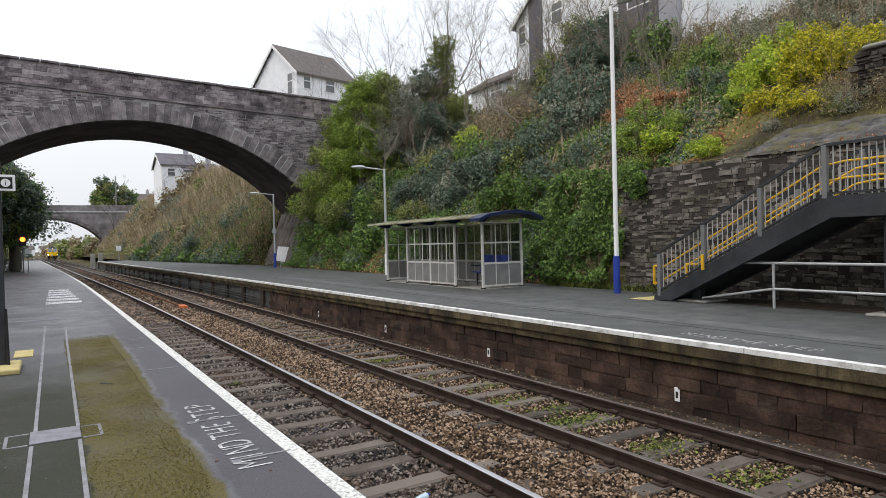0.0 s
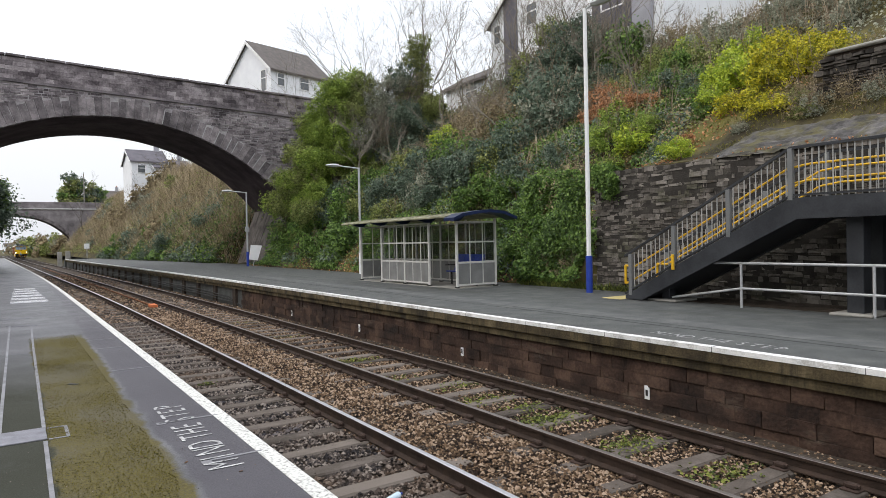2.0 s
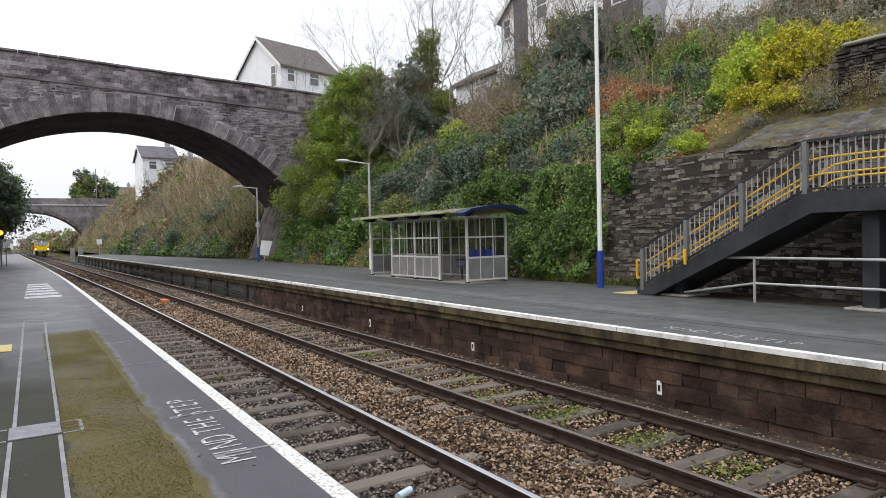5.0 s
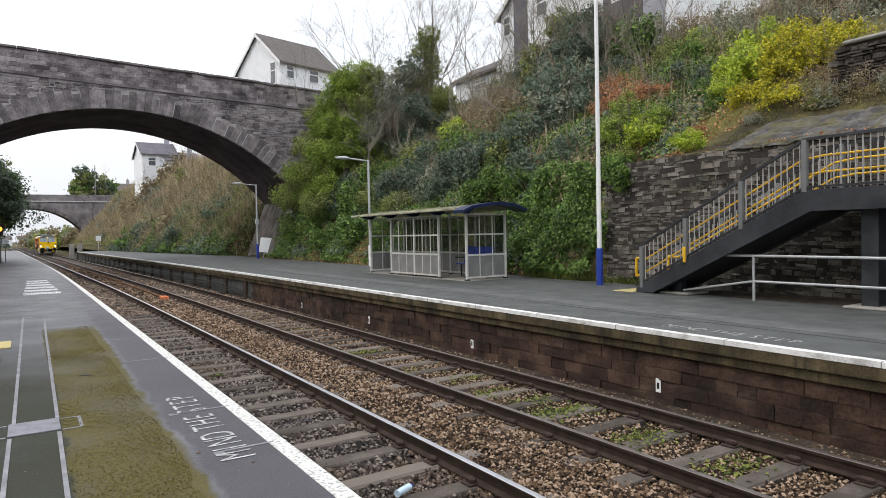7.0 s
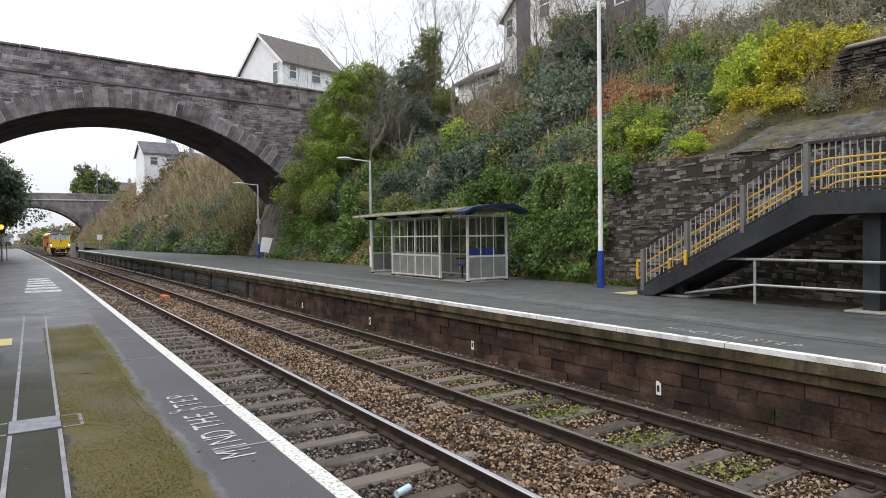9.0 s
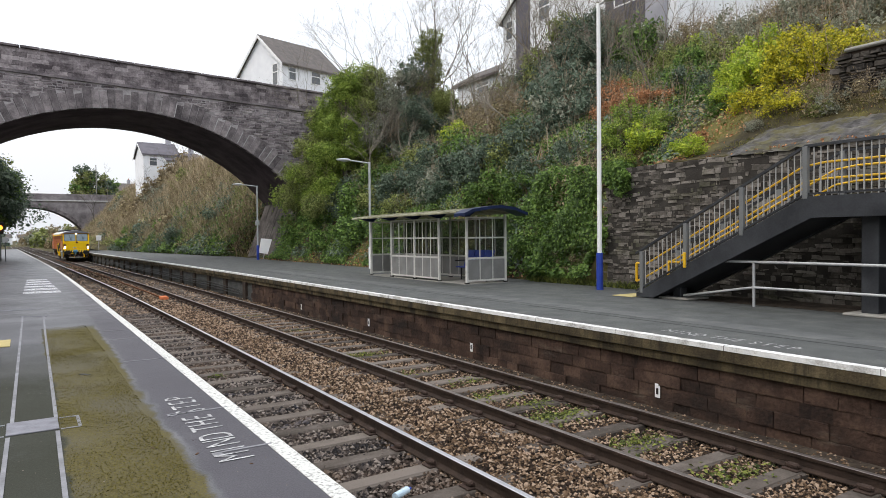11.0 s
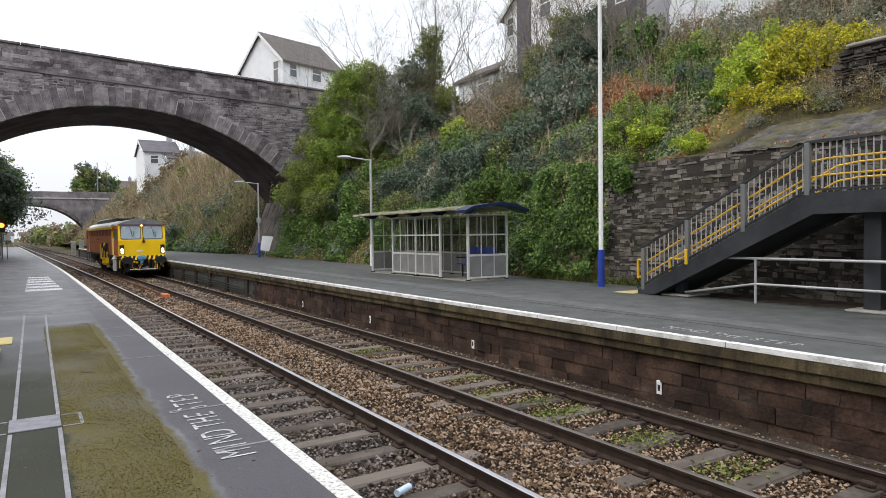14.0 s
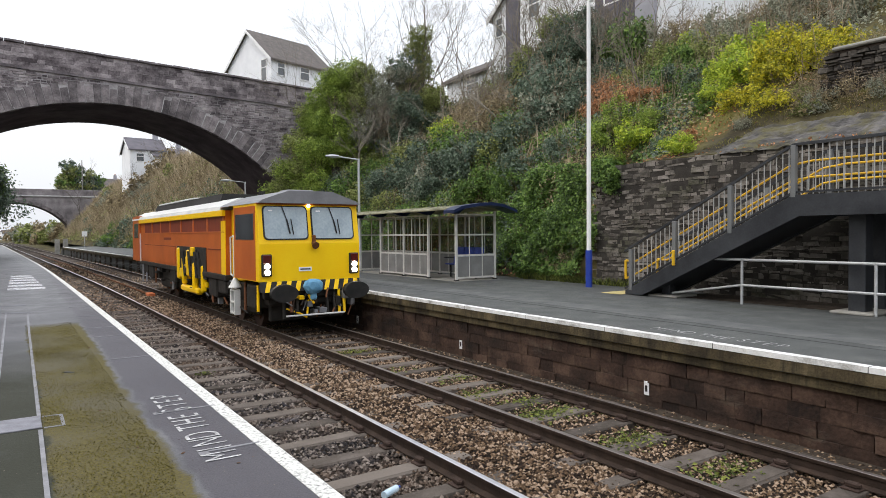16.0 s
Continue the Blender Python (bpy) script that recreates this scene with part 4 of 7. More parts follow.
def build_markings():
    glyphs = {}
    for where, label in ((pose(1.16, 5.34, 0.005, 0, 0, 90), "worn white painted words on the dark asphalt"), (pose(8.06, 5.5, 0.005, 0, 0, -90), "worn white painted words beside the platform edge")):
        t = thing("floor_lettering", label, "lettering", where, "floor lettering")
        run = -1.02
        for ch in "MIND THE STEP":
            run += 0.07 if ch == " " else 0.174
            if ch == " ":
                continue
            if ch not in glyphs:
                glyphs[ch] = text_mesh(ch, 0.34, 0.24)
            o = part("letter", glyphs[ch], "", t)
            o.matrix_basis = pose(run - 0.087, 0, 0)
    # cross ticks and seams on the near platform
    for y, x0 in ((4.54, 1.1), (5.74, 0.98), (8.55, 0.95), (10.55, 0.95), (11.6, 0.97), (13.4, 0.98), (15.2, 1.0), (19.0, 1.02)):
        bm = box(x0, 1.44, y - 0.014, y + 0.014, 0.001, 0.005)
        part("seam", bm, "joint", near_platform)
    part("paint_blob", box(0.96, 1.03, 5.7, 5.77, 0.001, 0.005, 0.002), "joint", near_platform)
    part("paint_blob", box(1.03, 1.1, 4.48, 4.55, 0.001, 0.005, 0.002), "joint", near_platform)
    # the service trench that was filled in
    t = thing("trench_cover", "filled service trench with pale mortar seams and a concrete lid", "trench cover")
    for a, b in (((-0.155, 3.2), (-0.13, 5.75)), ((-0.11, 6.1), (-0.05, 14.8)), ((0.155, 3.2), (0.185, 5.75)), ((0.19, 6.15), (0.245, 11.6)), ((0.245, 11.6), (0.29, 14.75))):
        part("seam", bar((a[0], a[1], 0.003), (b[0], b[1], 0.003), 0.028, 0.006), "joint", t)
    part("seam", bar((-0.08, 14.85, 0.003), (0.36, 14.6, 0.003), 0.1, 0.006), "slab", t)
    part("lid", box(-0.145, 0.2, 5.8, 6.18, 0.0, 0.012, 0.004), "slab", t, "pale concrete lid")
    for x0, x1 in ((0.21, 0.34), (-0.3, -0.155)):
        for y in (5.8, 6.16):
            part("seam", box(x0, x1, y - 0.012, y + 0.012, 0.001, 0.005), "joint", t)
        xe = x1 if x0 > 0 else x0
        part("seam", box(xe - 0.012, xe + 0.012, 5.8, 6.16, 0.001, 0.0055), "joint", t)
    solid("inspection_cover", box(-0.42, -0.19, 10.7, 11.4, 0, 0.014, 0.004), "yellow_slab", "square buff stone inspection cover set in the platform", "cover")
    # no drain here: pale strips stand in for reflections on the wet platform
    p = thing("reflection_strips", "pale strips painted as sky reflections on the wet platform", "drain cover")
    for k in range(6):
        y = 21.0 + 1.35 * k
        part("strip", box(-0.05 + 0.02 * k, 0.84 - 0.03 * k, y, y + 0.8, 0.001, 0.006), "wet_reflection", p)
    for y, x0, x1 in ((16.2, -2.5, 0.3), (31.5, -1.5, 0.5), (36, -2, 0.3), (41, -2, 0.4), (48, -2, 0.2)):
        part("patch_seam", box(x0, x1, y, y + 0.12, 0.001, 0.005), "slab", near_platform)
    # small litter
    for x, y, s in ((0.52, 8.0, 0.06), (0.85, 9.6, 0.035), (0.3, 7.4, 0.02), (0.62, 6.1, 0.02), (0.95, 4.6, 0.03), (0.72, 4.9, 0.02), (1.2, 4.2, 0.02)):
        s = 0.6 * s if s < 0.05 else s
        bm = box(-s, s, -s * 0.45, s * 0.45, 0, 0.005, 0.002)
        solid("fallen_leaf", bm, "litter" if s < 0.04 else "black", "small dead leaf lying on the platform", "leaf", at=pose(x, y, 0.001, 0, 0, random.uniform(0, 180)), group="fallen leaves")


def build_lamp(at, height, reach, toward, blue, label, plate=False):
    t = thing("street_lamp", label, "lamp post", at, group="platform lamps")
    part("base_sleeve", rod((0, 0, 0), (0, 0, 0.97), 0.088, None, 14), "blue" if blue else "white_paint", t, "blue painted base" if blue else "")
    part("post", rod((0, 0, 0.9), (0, 0, height), 0.062, None, 12, 0.05), "white_paint" if height > 6 else "galvanised", t)
    w = Vector((*toward, 0)).normalized()
    part("arm", rod((0, 0, height - 0.04), w * (reach - 0.5) + Vector((0, 0, height + 0.05)), 0.03, None, 8), "galvanised", t)
    bm = bmesh.new()
    for k in range(7):
        a, b = k / 6, 0.06 + 0.075 * math.sin(math.pi * min(1, 0.15 + k / 6 * 0.9))
        c = w * (reach - 0.55 + 0.6 * a) + Vector((0, 0, height + 0.06))
        s = Vector((-w.y, w.x, 0))
        ring = [bm.verts.new(c + s * b * math.cos(q) + Vector((0, 0, 0.6 * b * math.sin(q)))) for q in (0, 1.05, 2.1, 3.14, 4.2, 5.24)]
        if k:
            for j in range(6):
                bm.faces.new((prev[j], prev[(j + 1) % 6], ring[(j + 1) % 6], ring[j]))
        else:
            bm.faces.new(ring)
        prev = ring
    bm.faces.new(prev)
    bmesh.ops.recalc_face_normals(bm, faces=bm.faces)
    part("lantern", bm, "galvanised", t, "grey lantern head")
    if plate:
        part("control_box", box(-0.12, 0.12, -0.1, 0.1, 2.3, 2.62, 0.02), "galvanised", t)


def build_shelter():
    X0, X1 = 11.15, 12.6
    Y = [16.2, 17.75, 19.3, 20.95, 22.6]
    s = thing("waiting_shelter", "white-framed glazed waiting shelter with a navy edged roof", "shelter")

    def post(x, y, r=0.036):
        p = part("post", box(x - r, x + r, y - r, y + r, 0, 2.12, 0.008), "cream_frame", s)
        part("foot", box(x - 0.06, x + 0.06, y - 0.06, y + 0.06, 0, 0.05, 0.008), "black", p)

    def wall(a, b, cols, pane="clear"):
        """A framed bay from a to b: solid panels below, panes above."""
        a, b = Vector((*a, 0)), Vector((*b, 0))
        f = bmesh.new()
        for z, h in ((0.1, 0.05), (0.77, 0.06), (1.39, 0.045), (2.0, 0.05)):
            bar(a + Vector((0, 0, z)), b + Vector((0, 0, z)), 0.045, h, f)
        for k in range(cols + 1):
            p = a.lerp(b, k / cols)
            rod(p + Vector((0, 0, 0.08)), p + Vector((0, 0, 2.02)), 0.02, f, 4)
        fr = part("bay_frame", f, "cream_frame", s)
        d = (b - a).normalized()
        for k in range(cols):
            p, q = a.lerp(b, k / cols) + d * 0.02, a.lerp(b, (k + 1) / cols) - d * 0.02
            part("panel", bar(p + Vector((0, 0, 0.435)), q + Vector((0, 0, 0.435)), 0.012, 0.6), "panel", fr)
            for z, h in ((1.085, 0.57), (1.695, 0.57)):
                g = part("pane", bar(p + Vector((0, 0, z)), q + Vector((0, 0, z)), 0.006, h), pane, fr)
                g.visible_shadow = False

    for y in Y:
        post(X0, y)
    for y in Y:
        post(X1, y)
    wall((X0, Y[1]), (X0, Y[2]), 3)
    wall((X0, Y[2]), (X0, Y[3]), 3)
    wall((X0, Y[0]), (X1, Y[0]), 3)
    wall((X0, Y[4]), (X1, Y[4]), 3)
    for a, b in zip(Y, Y[1:]):
        wall((X1, a), (X1, b), 3, "shade_glass")
    # curved roof
    arc = [(X0 - 0.5, 2.17), (X0 - 0.2, 2.22), (X0 + 0.3, 2.28), (11.88, 2.31), (X1 - 0.3, 2.28), (X1 + 0.2, 2.18)]
    prof = arc + [(x, z - 0.05) for x, z in arc[::-1]]
    roof = part("roof_sheet", prism(prof, Y[0] - 0.2, Y[4] + 0.6, axis="y"), "roof_sheet", s, "mossy pale translucent roof sheet")
    for k in range(14):
        y = Y[0] + 0.1 + 0.5 * k
        part("roof_rib", prism([(x, z + 0.012) for x, z in arc] + [(x, z + 0.001) for x, z in arc[::-1]], y, y + 0.05, axis="y"), "roof_sheet", roof)
    wide = [(X0 - 0.58, 2.1), (X0 - 0.3, 2.22), (X0 + 0.3, 2.31), (11.88, 2.35), (X1 - 0.2, 2.3), (X1 + 0.3, 2.14)]
    prof = wide + [(x, z - 0.09) for x, z in wide[::-1]]
    part("fascia", prism(prof, Y[0] - 0.75, Y[0] - 0.2, axis="y"), "navy", s, "navy blue rounded roof end")
    part("gutter", box(X0 - 0.52, X0 - 0.44, Y[0] - 0.2, Y[4] + 0.62, 2.11, 2.165, 0.01), "roof_sheet", s)
    for y in Y:
        b = bmesh.new()
        prism([(X0 - 0.42, 2.12), (X0 + 0.32, 2.28), (X0 + 0.3, 2.18), (X0 + 0.08, 2.02), (X0 - 0.08, 2.02), (X0 - 0.36, 2.09)], y - 0.05, y + 0.05, b, "y")
        part("bracket", b, "navy", s)
    part("floor_slab", box(X0 - 0.12, X1 + 0.1, Y[0] - 0.1, Y[4] + 0.1, -0.02, 0.012), "concrete", s)
    # benches inside
    for y0 in (16.55,):
        b = thing("bench", "blue metal bench inside the shelter", "bench", group="shelter benches")
        for k in range(3):
            y = y0 + k * 0.52
            seat = box(11.98, 12.36, y, y + 0.48, 0.42, 0.46, 0.015)
            part("seat", seat, "blue", b)
            bk = bmesh.new()
            prism([(12.35, 0.45), (12.47, 0.98), (12.44, 0.99), (12.32, 0.46)], y, y + 0.48, bk, "y")
            part("backrest", bk, "blue", b)
        for y in (y0 + 0.05, y0 + 1.45):
            part("leg", rod((12.17, y, 0.012), (12.17, y, 0.43), 0.025, None, 8), "black", b)
        part("armrest", rod((12.0, y0 + 1.56, 0.64), (12.4, y0 + 1.56, 0.64), 0.018, None, 8), "black", b)


def build_stairs():
    X0, X1, YB, YT, ZT, YE = 11.9, 13.2, 10.25, 6.5, 1.95, 2.5
    s = thing("footbridge_stairs", "grey steel footbridge stairs with yellow handrails", "stairs")

    def nose(y):
        return min(ZT, max(0.0, ZT * (YB - y) / (YB - YT)))

    n = 11
    for k in range(n):
        y = YB - (k + 1) * (YB - YT) / n
        z = (k + 1) * ZT / n
        part("tread", box(X0 + 0.06, X1 - 0.06, y, y + (YB - YT) / n + 0.02, z - 0.05, z), "steel_grey", s)
        part("riser", box(X0 + 0.06, X1 - 0.06, y + (YB - YT) / n - 0.02, y + (YB - YT) / n, z - ZT / n, z - 0.05), "steel_grey", s)
    # beyond YE the landing is an unseen addition that shades the wall below
    part("landing", box(X0 + 0.06, X1 + 2.0, YE - 5.5, YT, ZT - 0.07, ZT), "steel_grey", s)
    for x in (X0, X1):
        prof = [(YB + 0.12, 0.02), (YB + 0.12, 0.1), (YT, ZT + 0.14), (YE, ZT + 0.14), (YE, ZT - 0.24), (YT - 0.12, ZT - 0.24), (YB - 0.35, 0.02)]
        part("stringer", prism(prof, x - 0.04, x + 0.04), "steel_grey", s)
    part("soffit", prism([(YB - 0.4, 0.06), (YT - 0.12, ZT - 0.2), (YE, ZT - 0.2), (YE, ZT - 0.16), (YT - 0.1, ZT - 0.15), (YB - 0.4, 0.1)], X0 + 0.045, X1 - 0.045), "steel_grey", s)
    for x, inner in ((X0, 1), (X1, -1)):
        b = part("balustrade", bmesh_rails(x, nose, YB, YT, YE), "steel_grey", s)
        y = YB - 0.12
        while y > YE + 0.1:
            z = nose(y)
            part("baluster", rod((x, y, z + 0.19), (x, y, z + 1.03), 0.011, None, 5), "baluster", b)
            y -= 0.118
        for y in (YB - 0.02, 9.05, 7.75, YT, 4.6, 3.2):
            z = nose(y)
            part("newel", box(x - 0.045, x + 0.045, y - 0.045, y + 0.045, z + 0.1, z + 1.04, 0.006), "post_grey", b)
        xi = x + inner * 0.09
        for h in (0.74, 0.45):
            r = bmesh.new()
            rod((xi, YB - 0.05, h + 0.02), (xi, YT + 0.1, ZT + h - 0.05), 0.021, r, 8)
            rod((xi, YT + 0.1, ZT + h - 0.05), (xi, YT - 0.3, ZT + h), 0.021, r, 8)
            rod((xi, YT - 0.3, ZT + h), (xi, YE, ZT + h), 0.021, r, 8)
            part("handrail", r, "yellow_rail", s, "yellow handrail")
        r = bmesh.new()
        yb = YB + 0.22
        rod((xi, yb, 0.36), (xi, yb, 0.78), 0.03, r, 8)
        rod((xi, YB - 0.05, 0.77), (xi, yb, 0.78), 0.024, r, 8)
        rod((xi, YB - 0.05, 0.47), (xi, yb, 0.36), 0.024, r, 8)
        part("handrail_end", r, "yellow_rail", s, "yellow handrail return")
    part("handrail_bracket", box(X0 - 0.1, X0 - 0.052, 9.0, 9.06, 0.72, 1.05, 0.01), "yellow_rail", s)
    for x, y, z in ((12.3, 5.55, ZT - 0.2), (13.0, 5.55, ZT - 0.2), (12.3, 2.9, ZT - 0.2)):
        c = part("column", box(x - 0.14, x + 0.14, y - 0.14, y + 0.14, 0.0, z, 0.01), "steel_grey", s)
        part("footing", box(x - 0.35, x + 0.35, y - 0.35, y + 0.35, 0.0, 0.05, 0.015), "concrete", c, "concrete footing")
    part("short_column", box(12.2, 12.42, 9.42, 9.62, 0.0, 0.4, 0.01), "steel_grey", s)
    part("pad", box(12.0, 12.75, 9.1, 9.85, 0.0, 0.05, 0.015), "concrete", s, "concrete pad")
    solid("tactile_slab", box(11.75, 13.3, 10.42, 11.0, 0.0, 0.012, 0.003), "yellow_slab", "buff tactile paving at the foot of the stairs", "paving")
    g = thing("guard_rail", "galvanised tubular guard rail beside the stairs", "guard rail")
    for y in (7.6, 5.2, 2.8):
        part("upright", rod((12.05, y, 0), (12.05, y, 0.9), 0.026, None, 10), "galvanised", g)
    part("top_tube", rod((12.05, 8.25, 0.88), (12.05, 2.0, 0.88), 0.026, None, 10), "galvanised", g)
    part("mid_tube", rod((12.05, 7.6, 0.38), (12.05, 2.0, 0.38), 0.024, None, 10), "galvanised", g)
    part("mid_tube", rod((12.05, 7.6, 0.38), (12.15, 9.3, 0.1), 0.024, None, 10), "galvanised", g)


def bmesh_rails(x, nose, YB, YT, YE):
    bm = bmesh.new()
    for h, w in ((1.05, 0.05), (0.19, 0.035)):
        bar((x, YB + 0.16, h - 0.05), (x, YT, nose(YT) + h), 0.05, w, bm)
        bar((x, YT, nose(YT) + h), (x, YE, nose(YE) + h), 0.05, w, bm)
    return bm


def build_small_station_things():
    for y in (6.31, 10.97, 15.69, 20.65):
        t = thing("marker_plate", "small white number plate on the platform face", "plate", pose(7.69 + bend(y), y, -0.81), group="marker plates")
        part("backing", box(-0.012, 0.0, -0.045, 0.045, -0.1, 0.1, 0.004), "white_paint", t)
        part("figure", box(-0.016, -0.012, -0.02, 0.02, -0.05, 0.04), "black", t)
    b = thing("notice_board", "white notice board leaning against the bridge abutment", "board")
    bm = bmesh.new()
    vs = [bm.verts.new(v) for v in ((13.42, 44.3, 0.45), (14.02, 44.3, 0.36), (14.44, 44.62, 1.36), (13.68, 44.62, 1.42))]
    bk = [bm.verts.new(v.co + Vector((0, 0.05, -0.01))) for v in vs]
    bm.faces.new(vs)
    bm.faces.new(bk[::-1])
    for k in range(4):
        bm.faces.new((vs[k], vs[(k + 1) % 4], bk[(k + 1) % 4], bk[k]))
    bmesh.ops.recalc_face_normals(bm, faces=bm.faces)
    part("board", bm, "white_paint", b)
    part("prop", rod((13.75, 44.45, -0.02), (13.95, 44.5, 0.9), 0.03, None, 8), "galvanised", b)
    y = 88
    s = thing("platform_sign", "small white sign on a post at the platform end", "sign", pose(7.5, y, 0))
    part("post", rod((0, 0, -0.02), (0, 0, 1.5), 0.04, None, 8), "galvanised", s)
    part("board", box(-0.28, 0.28, -0.03, 0.03, 1.35, 1.95, 0.01), "white_paint", s)
    for x, yy, h in ((5.5, 103.0, 1.95), (6.35, 101.0, 1.5)):
        solid("concrete_post", box(-0.3, 0.3, -0.2, 0.2, 0, h, 0.04), "concrete", "pale concrete post at the platform ramp", "post", at=pose(x, yy, -1.0 if yy > 102 else -0.45), group="ramp posts")
    g = thing("railway_signal", "lit amber railway signal on a grey post", "signal", pose(-1.39, 55, 0))
    part("post", rod((0, 0, 0), (0, 0, 1.95), 0.05, None, 8), "post_grey", g)
    part("head", box(-0.22, 0.22, -0.08, 0.1, 1.9, 2.75, 0.04), "black", g)
    part("lamp", rod((0, -0.13, 2.35), (0, -0.08, 2.35), 0.17, None, 16), "orange_lamp", g, "glowing amber lamp")
    s = thing("lineside_sign", "small white platform board on a post", "sign", pose(-1.1, 55, 0))
    part("post", rod((0, 0, 0), (0, 0, 1.35), 0.03, None, 8), "post_grey", s)
    part("board", box(-0.17, 0.17, -0.02, 0.02, 1.3, 1.68, 0.008), "white_paint", s)
    # information post on the near platform
    p = thing("information_post", "grey post with a white information sign on a stone footing", "sign post", pose(-0.5, 9.75, 0))
    part("footing", box(-0.28, 0.2, -0.5, 0.28, 0, 0.07, 0.015), "yellow_slab", p, "buff stone footing")
    part("post", box(-0.05, 0.05, -0.06, 0.06, 0.05, 2.6, 0.01), "steel_grey", p)
    part("stay", rod((0.07, -0.1, 0.06), (0.05, 0.0, 0.75), 0.022, None, 8), "black", p)
    sg = part("sign", box(-0.75, 0.2, -0.09, -0.065, 2.2, 2.4, 0.006), "white_paint", p, "white information sign")
    part("border", box(0.03, 0.17, -0.095, -0.09, 2.23, 2.37, 0.002), "black", sg)
    part("disc", rod((0.1, -0.0975, 2.3), (0.1, -0.095, 2.3), 0.05, None, 20), "white_paint", sg)
    i = text_mesh("i", 0.11, 0.11)
    i.materials[0] = M["black"]
    o = part("letter", i, "", sg)
    o.matrix_basis = pose(0.1, -0.0985, 2.3, 90, 0, 0)
    # things lying in the track
    ys = steps(29.5, 95, 4)
    bm = along([(4.86, -1.0), (4.92, -1.0), (4.92, -0.95), (4.86, -0.95)], ys)
    r = solid("spare_rail", bm, "rust", "rusty length of spare rail lying between the tracks", "rail")
    part("painted_end", box(4.72, 4.98, 28.9, 29.6, -1.06, -0.93, 0.02), "rust_bright", r, "orange painted rail end")
    b = thing("plastic_bottle", "crushed pale blue plastic bottle on the ballast", "bottle", pose(2.98, 5.47, -1.03, 0, 0, 25))
    part("body", rod((-0.1, 0, 0.035), (0.1, 0, 0.035), 0.035, None, 12), "litter_bottle", b)
    part("cap", rod((0.1, 0, 0.035), (0.15, 0, 0.035), 0.014, None, 8), "blue", b)
    # cables under the far platform edge
    for k in range(3):
        pts = [(7.7 + 0.05 * k, 26.4 - 0.3 * k, -1.02), (7.64, 27.8, -0.7 - 0.1 * k), (7.62, 32, -0.62 - 0.11 * k)] + [(7.62, y, -0.6 - 0.11 * k + 0.02 * math.sin(y)) for y in steps(36, 96, 5)]
        c, last = bmesh.new(), None
        for x, y, z in pts:
            ring = [c.verts.new((x + bend(y) + 0.022 * math.cos(q), y, z + 0.022 * math.sin(q))) for q in (0, 1.57, 3.14, 4.71)]
            if last:
                for j in range(4):
                    c.faces.new((last[j], last[(j + 1) % 4], ring[(j + 1) % 4], ring[j]))
            last = ring
        solid("cable", c, "black", "black cable running under the platform edge", "cable", group="platform cables")


# ---- houses ----
def window(parent, at, w, h, glass_mat="window_glass", frame_mat="white_paint"):
    """A framed window on a wall; its outer face looks along local -y."""
    f = bmesh.new()
    for x in (-w / 2, w / 2):
        box(x - 0.05, x + 0.05, -0.06, 0.02, -h / 2 - 0.05, h / 2 + 0.05, 0, f)
    for z in (-h / 2, 0.12 * h, h / 2):
        box(-w / 2 + 0.05, w / 2 - 0.05, -0.055, 0.02, z - 0.04, z + 0.04, 0, f)
    o = part("window", f, frame_mat, parent)
    o.matrix_basis = at
    part("pane", box(-w / 2 + 0.05, w / 2 - 0.05, -0.03, -0.01, -h / 2, h / 2), glass_mat, o)


def build_house(name, at, L, Wd, eave, ridge, wall_mat, roof_mat, label, windows=(), chimney=True):
    """A gabled house: length L along local x, depth Wd along local y, its base at 0."""
    h = thing(name, label, "house", at)
    prof = [(0, 0), (0, eave), (Wd / 2, ridge), (Wd, eave), (Wd, 0)]
    part("wall_shell", prism(prof, 0, L), wall_mat, h)
    for s in (0, 1):
        y0, y1 = (-0.35, Wd / 2) if s == 0 else (Wd + 0.35, Wd / 2)
        k = (ridge - eave) / (Wd / 2)
        z0 = eave - 0.35 * k
        part("roof", prism([(y0, z0 + 0.02), (y1, ridge + 0.02), (y1, ridge + 0.2), (y0, z0 + 0.2)], -0.3, L + 0.3), roof_mat, h)
    for x in (-0.34, L + 0.28):
        for y0, y1 in ((-0.36, Wd / 2), (Wd + 0.36, Wd / 2)):
            k = (ridge - eave) / (Wd / 2)
            z0 = eave - 0.36 * k
            part("bargeboard", prism([(y0, z0 - 0.2), (y1, ridge - 0.2), (y1, ridge + 0.16), (y0, z0 + 0.16)], x, x + 0.06), "white_paint", h)
    if chimney:
        c = part("chimney", box(L * 0.8, L * 0.8 + 0.7, Wd / 2 - 0.35, Wd / 2 + 0.35, ridge - 0.5, ridge + 1.2, 0.03), "render_grey", h)
        part("pot", rod((L * 0.8 + 0.35, Wd / 2, ridge + 1.2), (L * 0.8 + 0.35, Wd / 2, ridge + 1.55), 0.13, None, 10), "dead_clay", c)
    for face, a, z, w, hh in windows:
        m = {"front": pose(a, -0.02, z), "left": pose(-0.02, a, z, 0, 0, -90), "right": pose(L + 0.02, a, z, 0, 0, 90)}[face]
        window(h, m, w, hh)
    return h


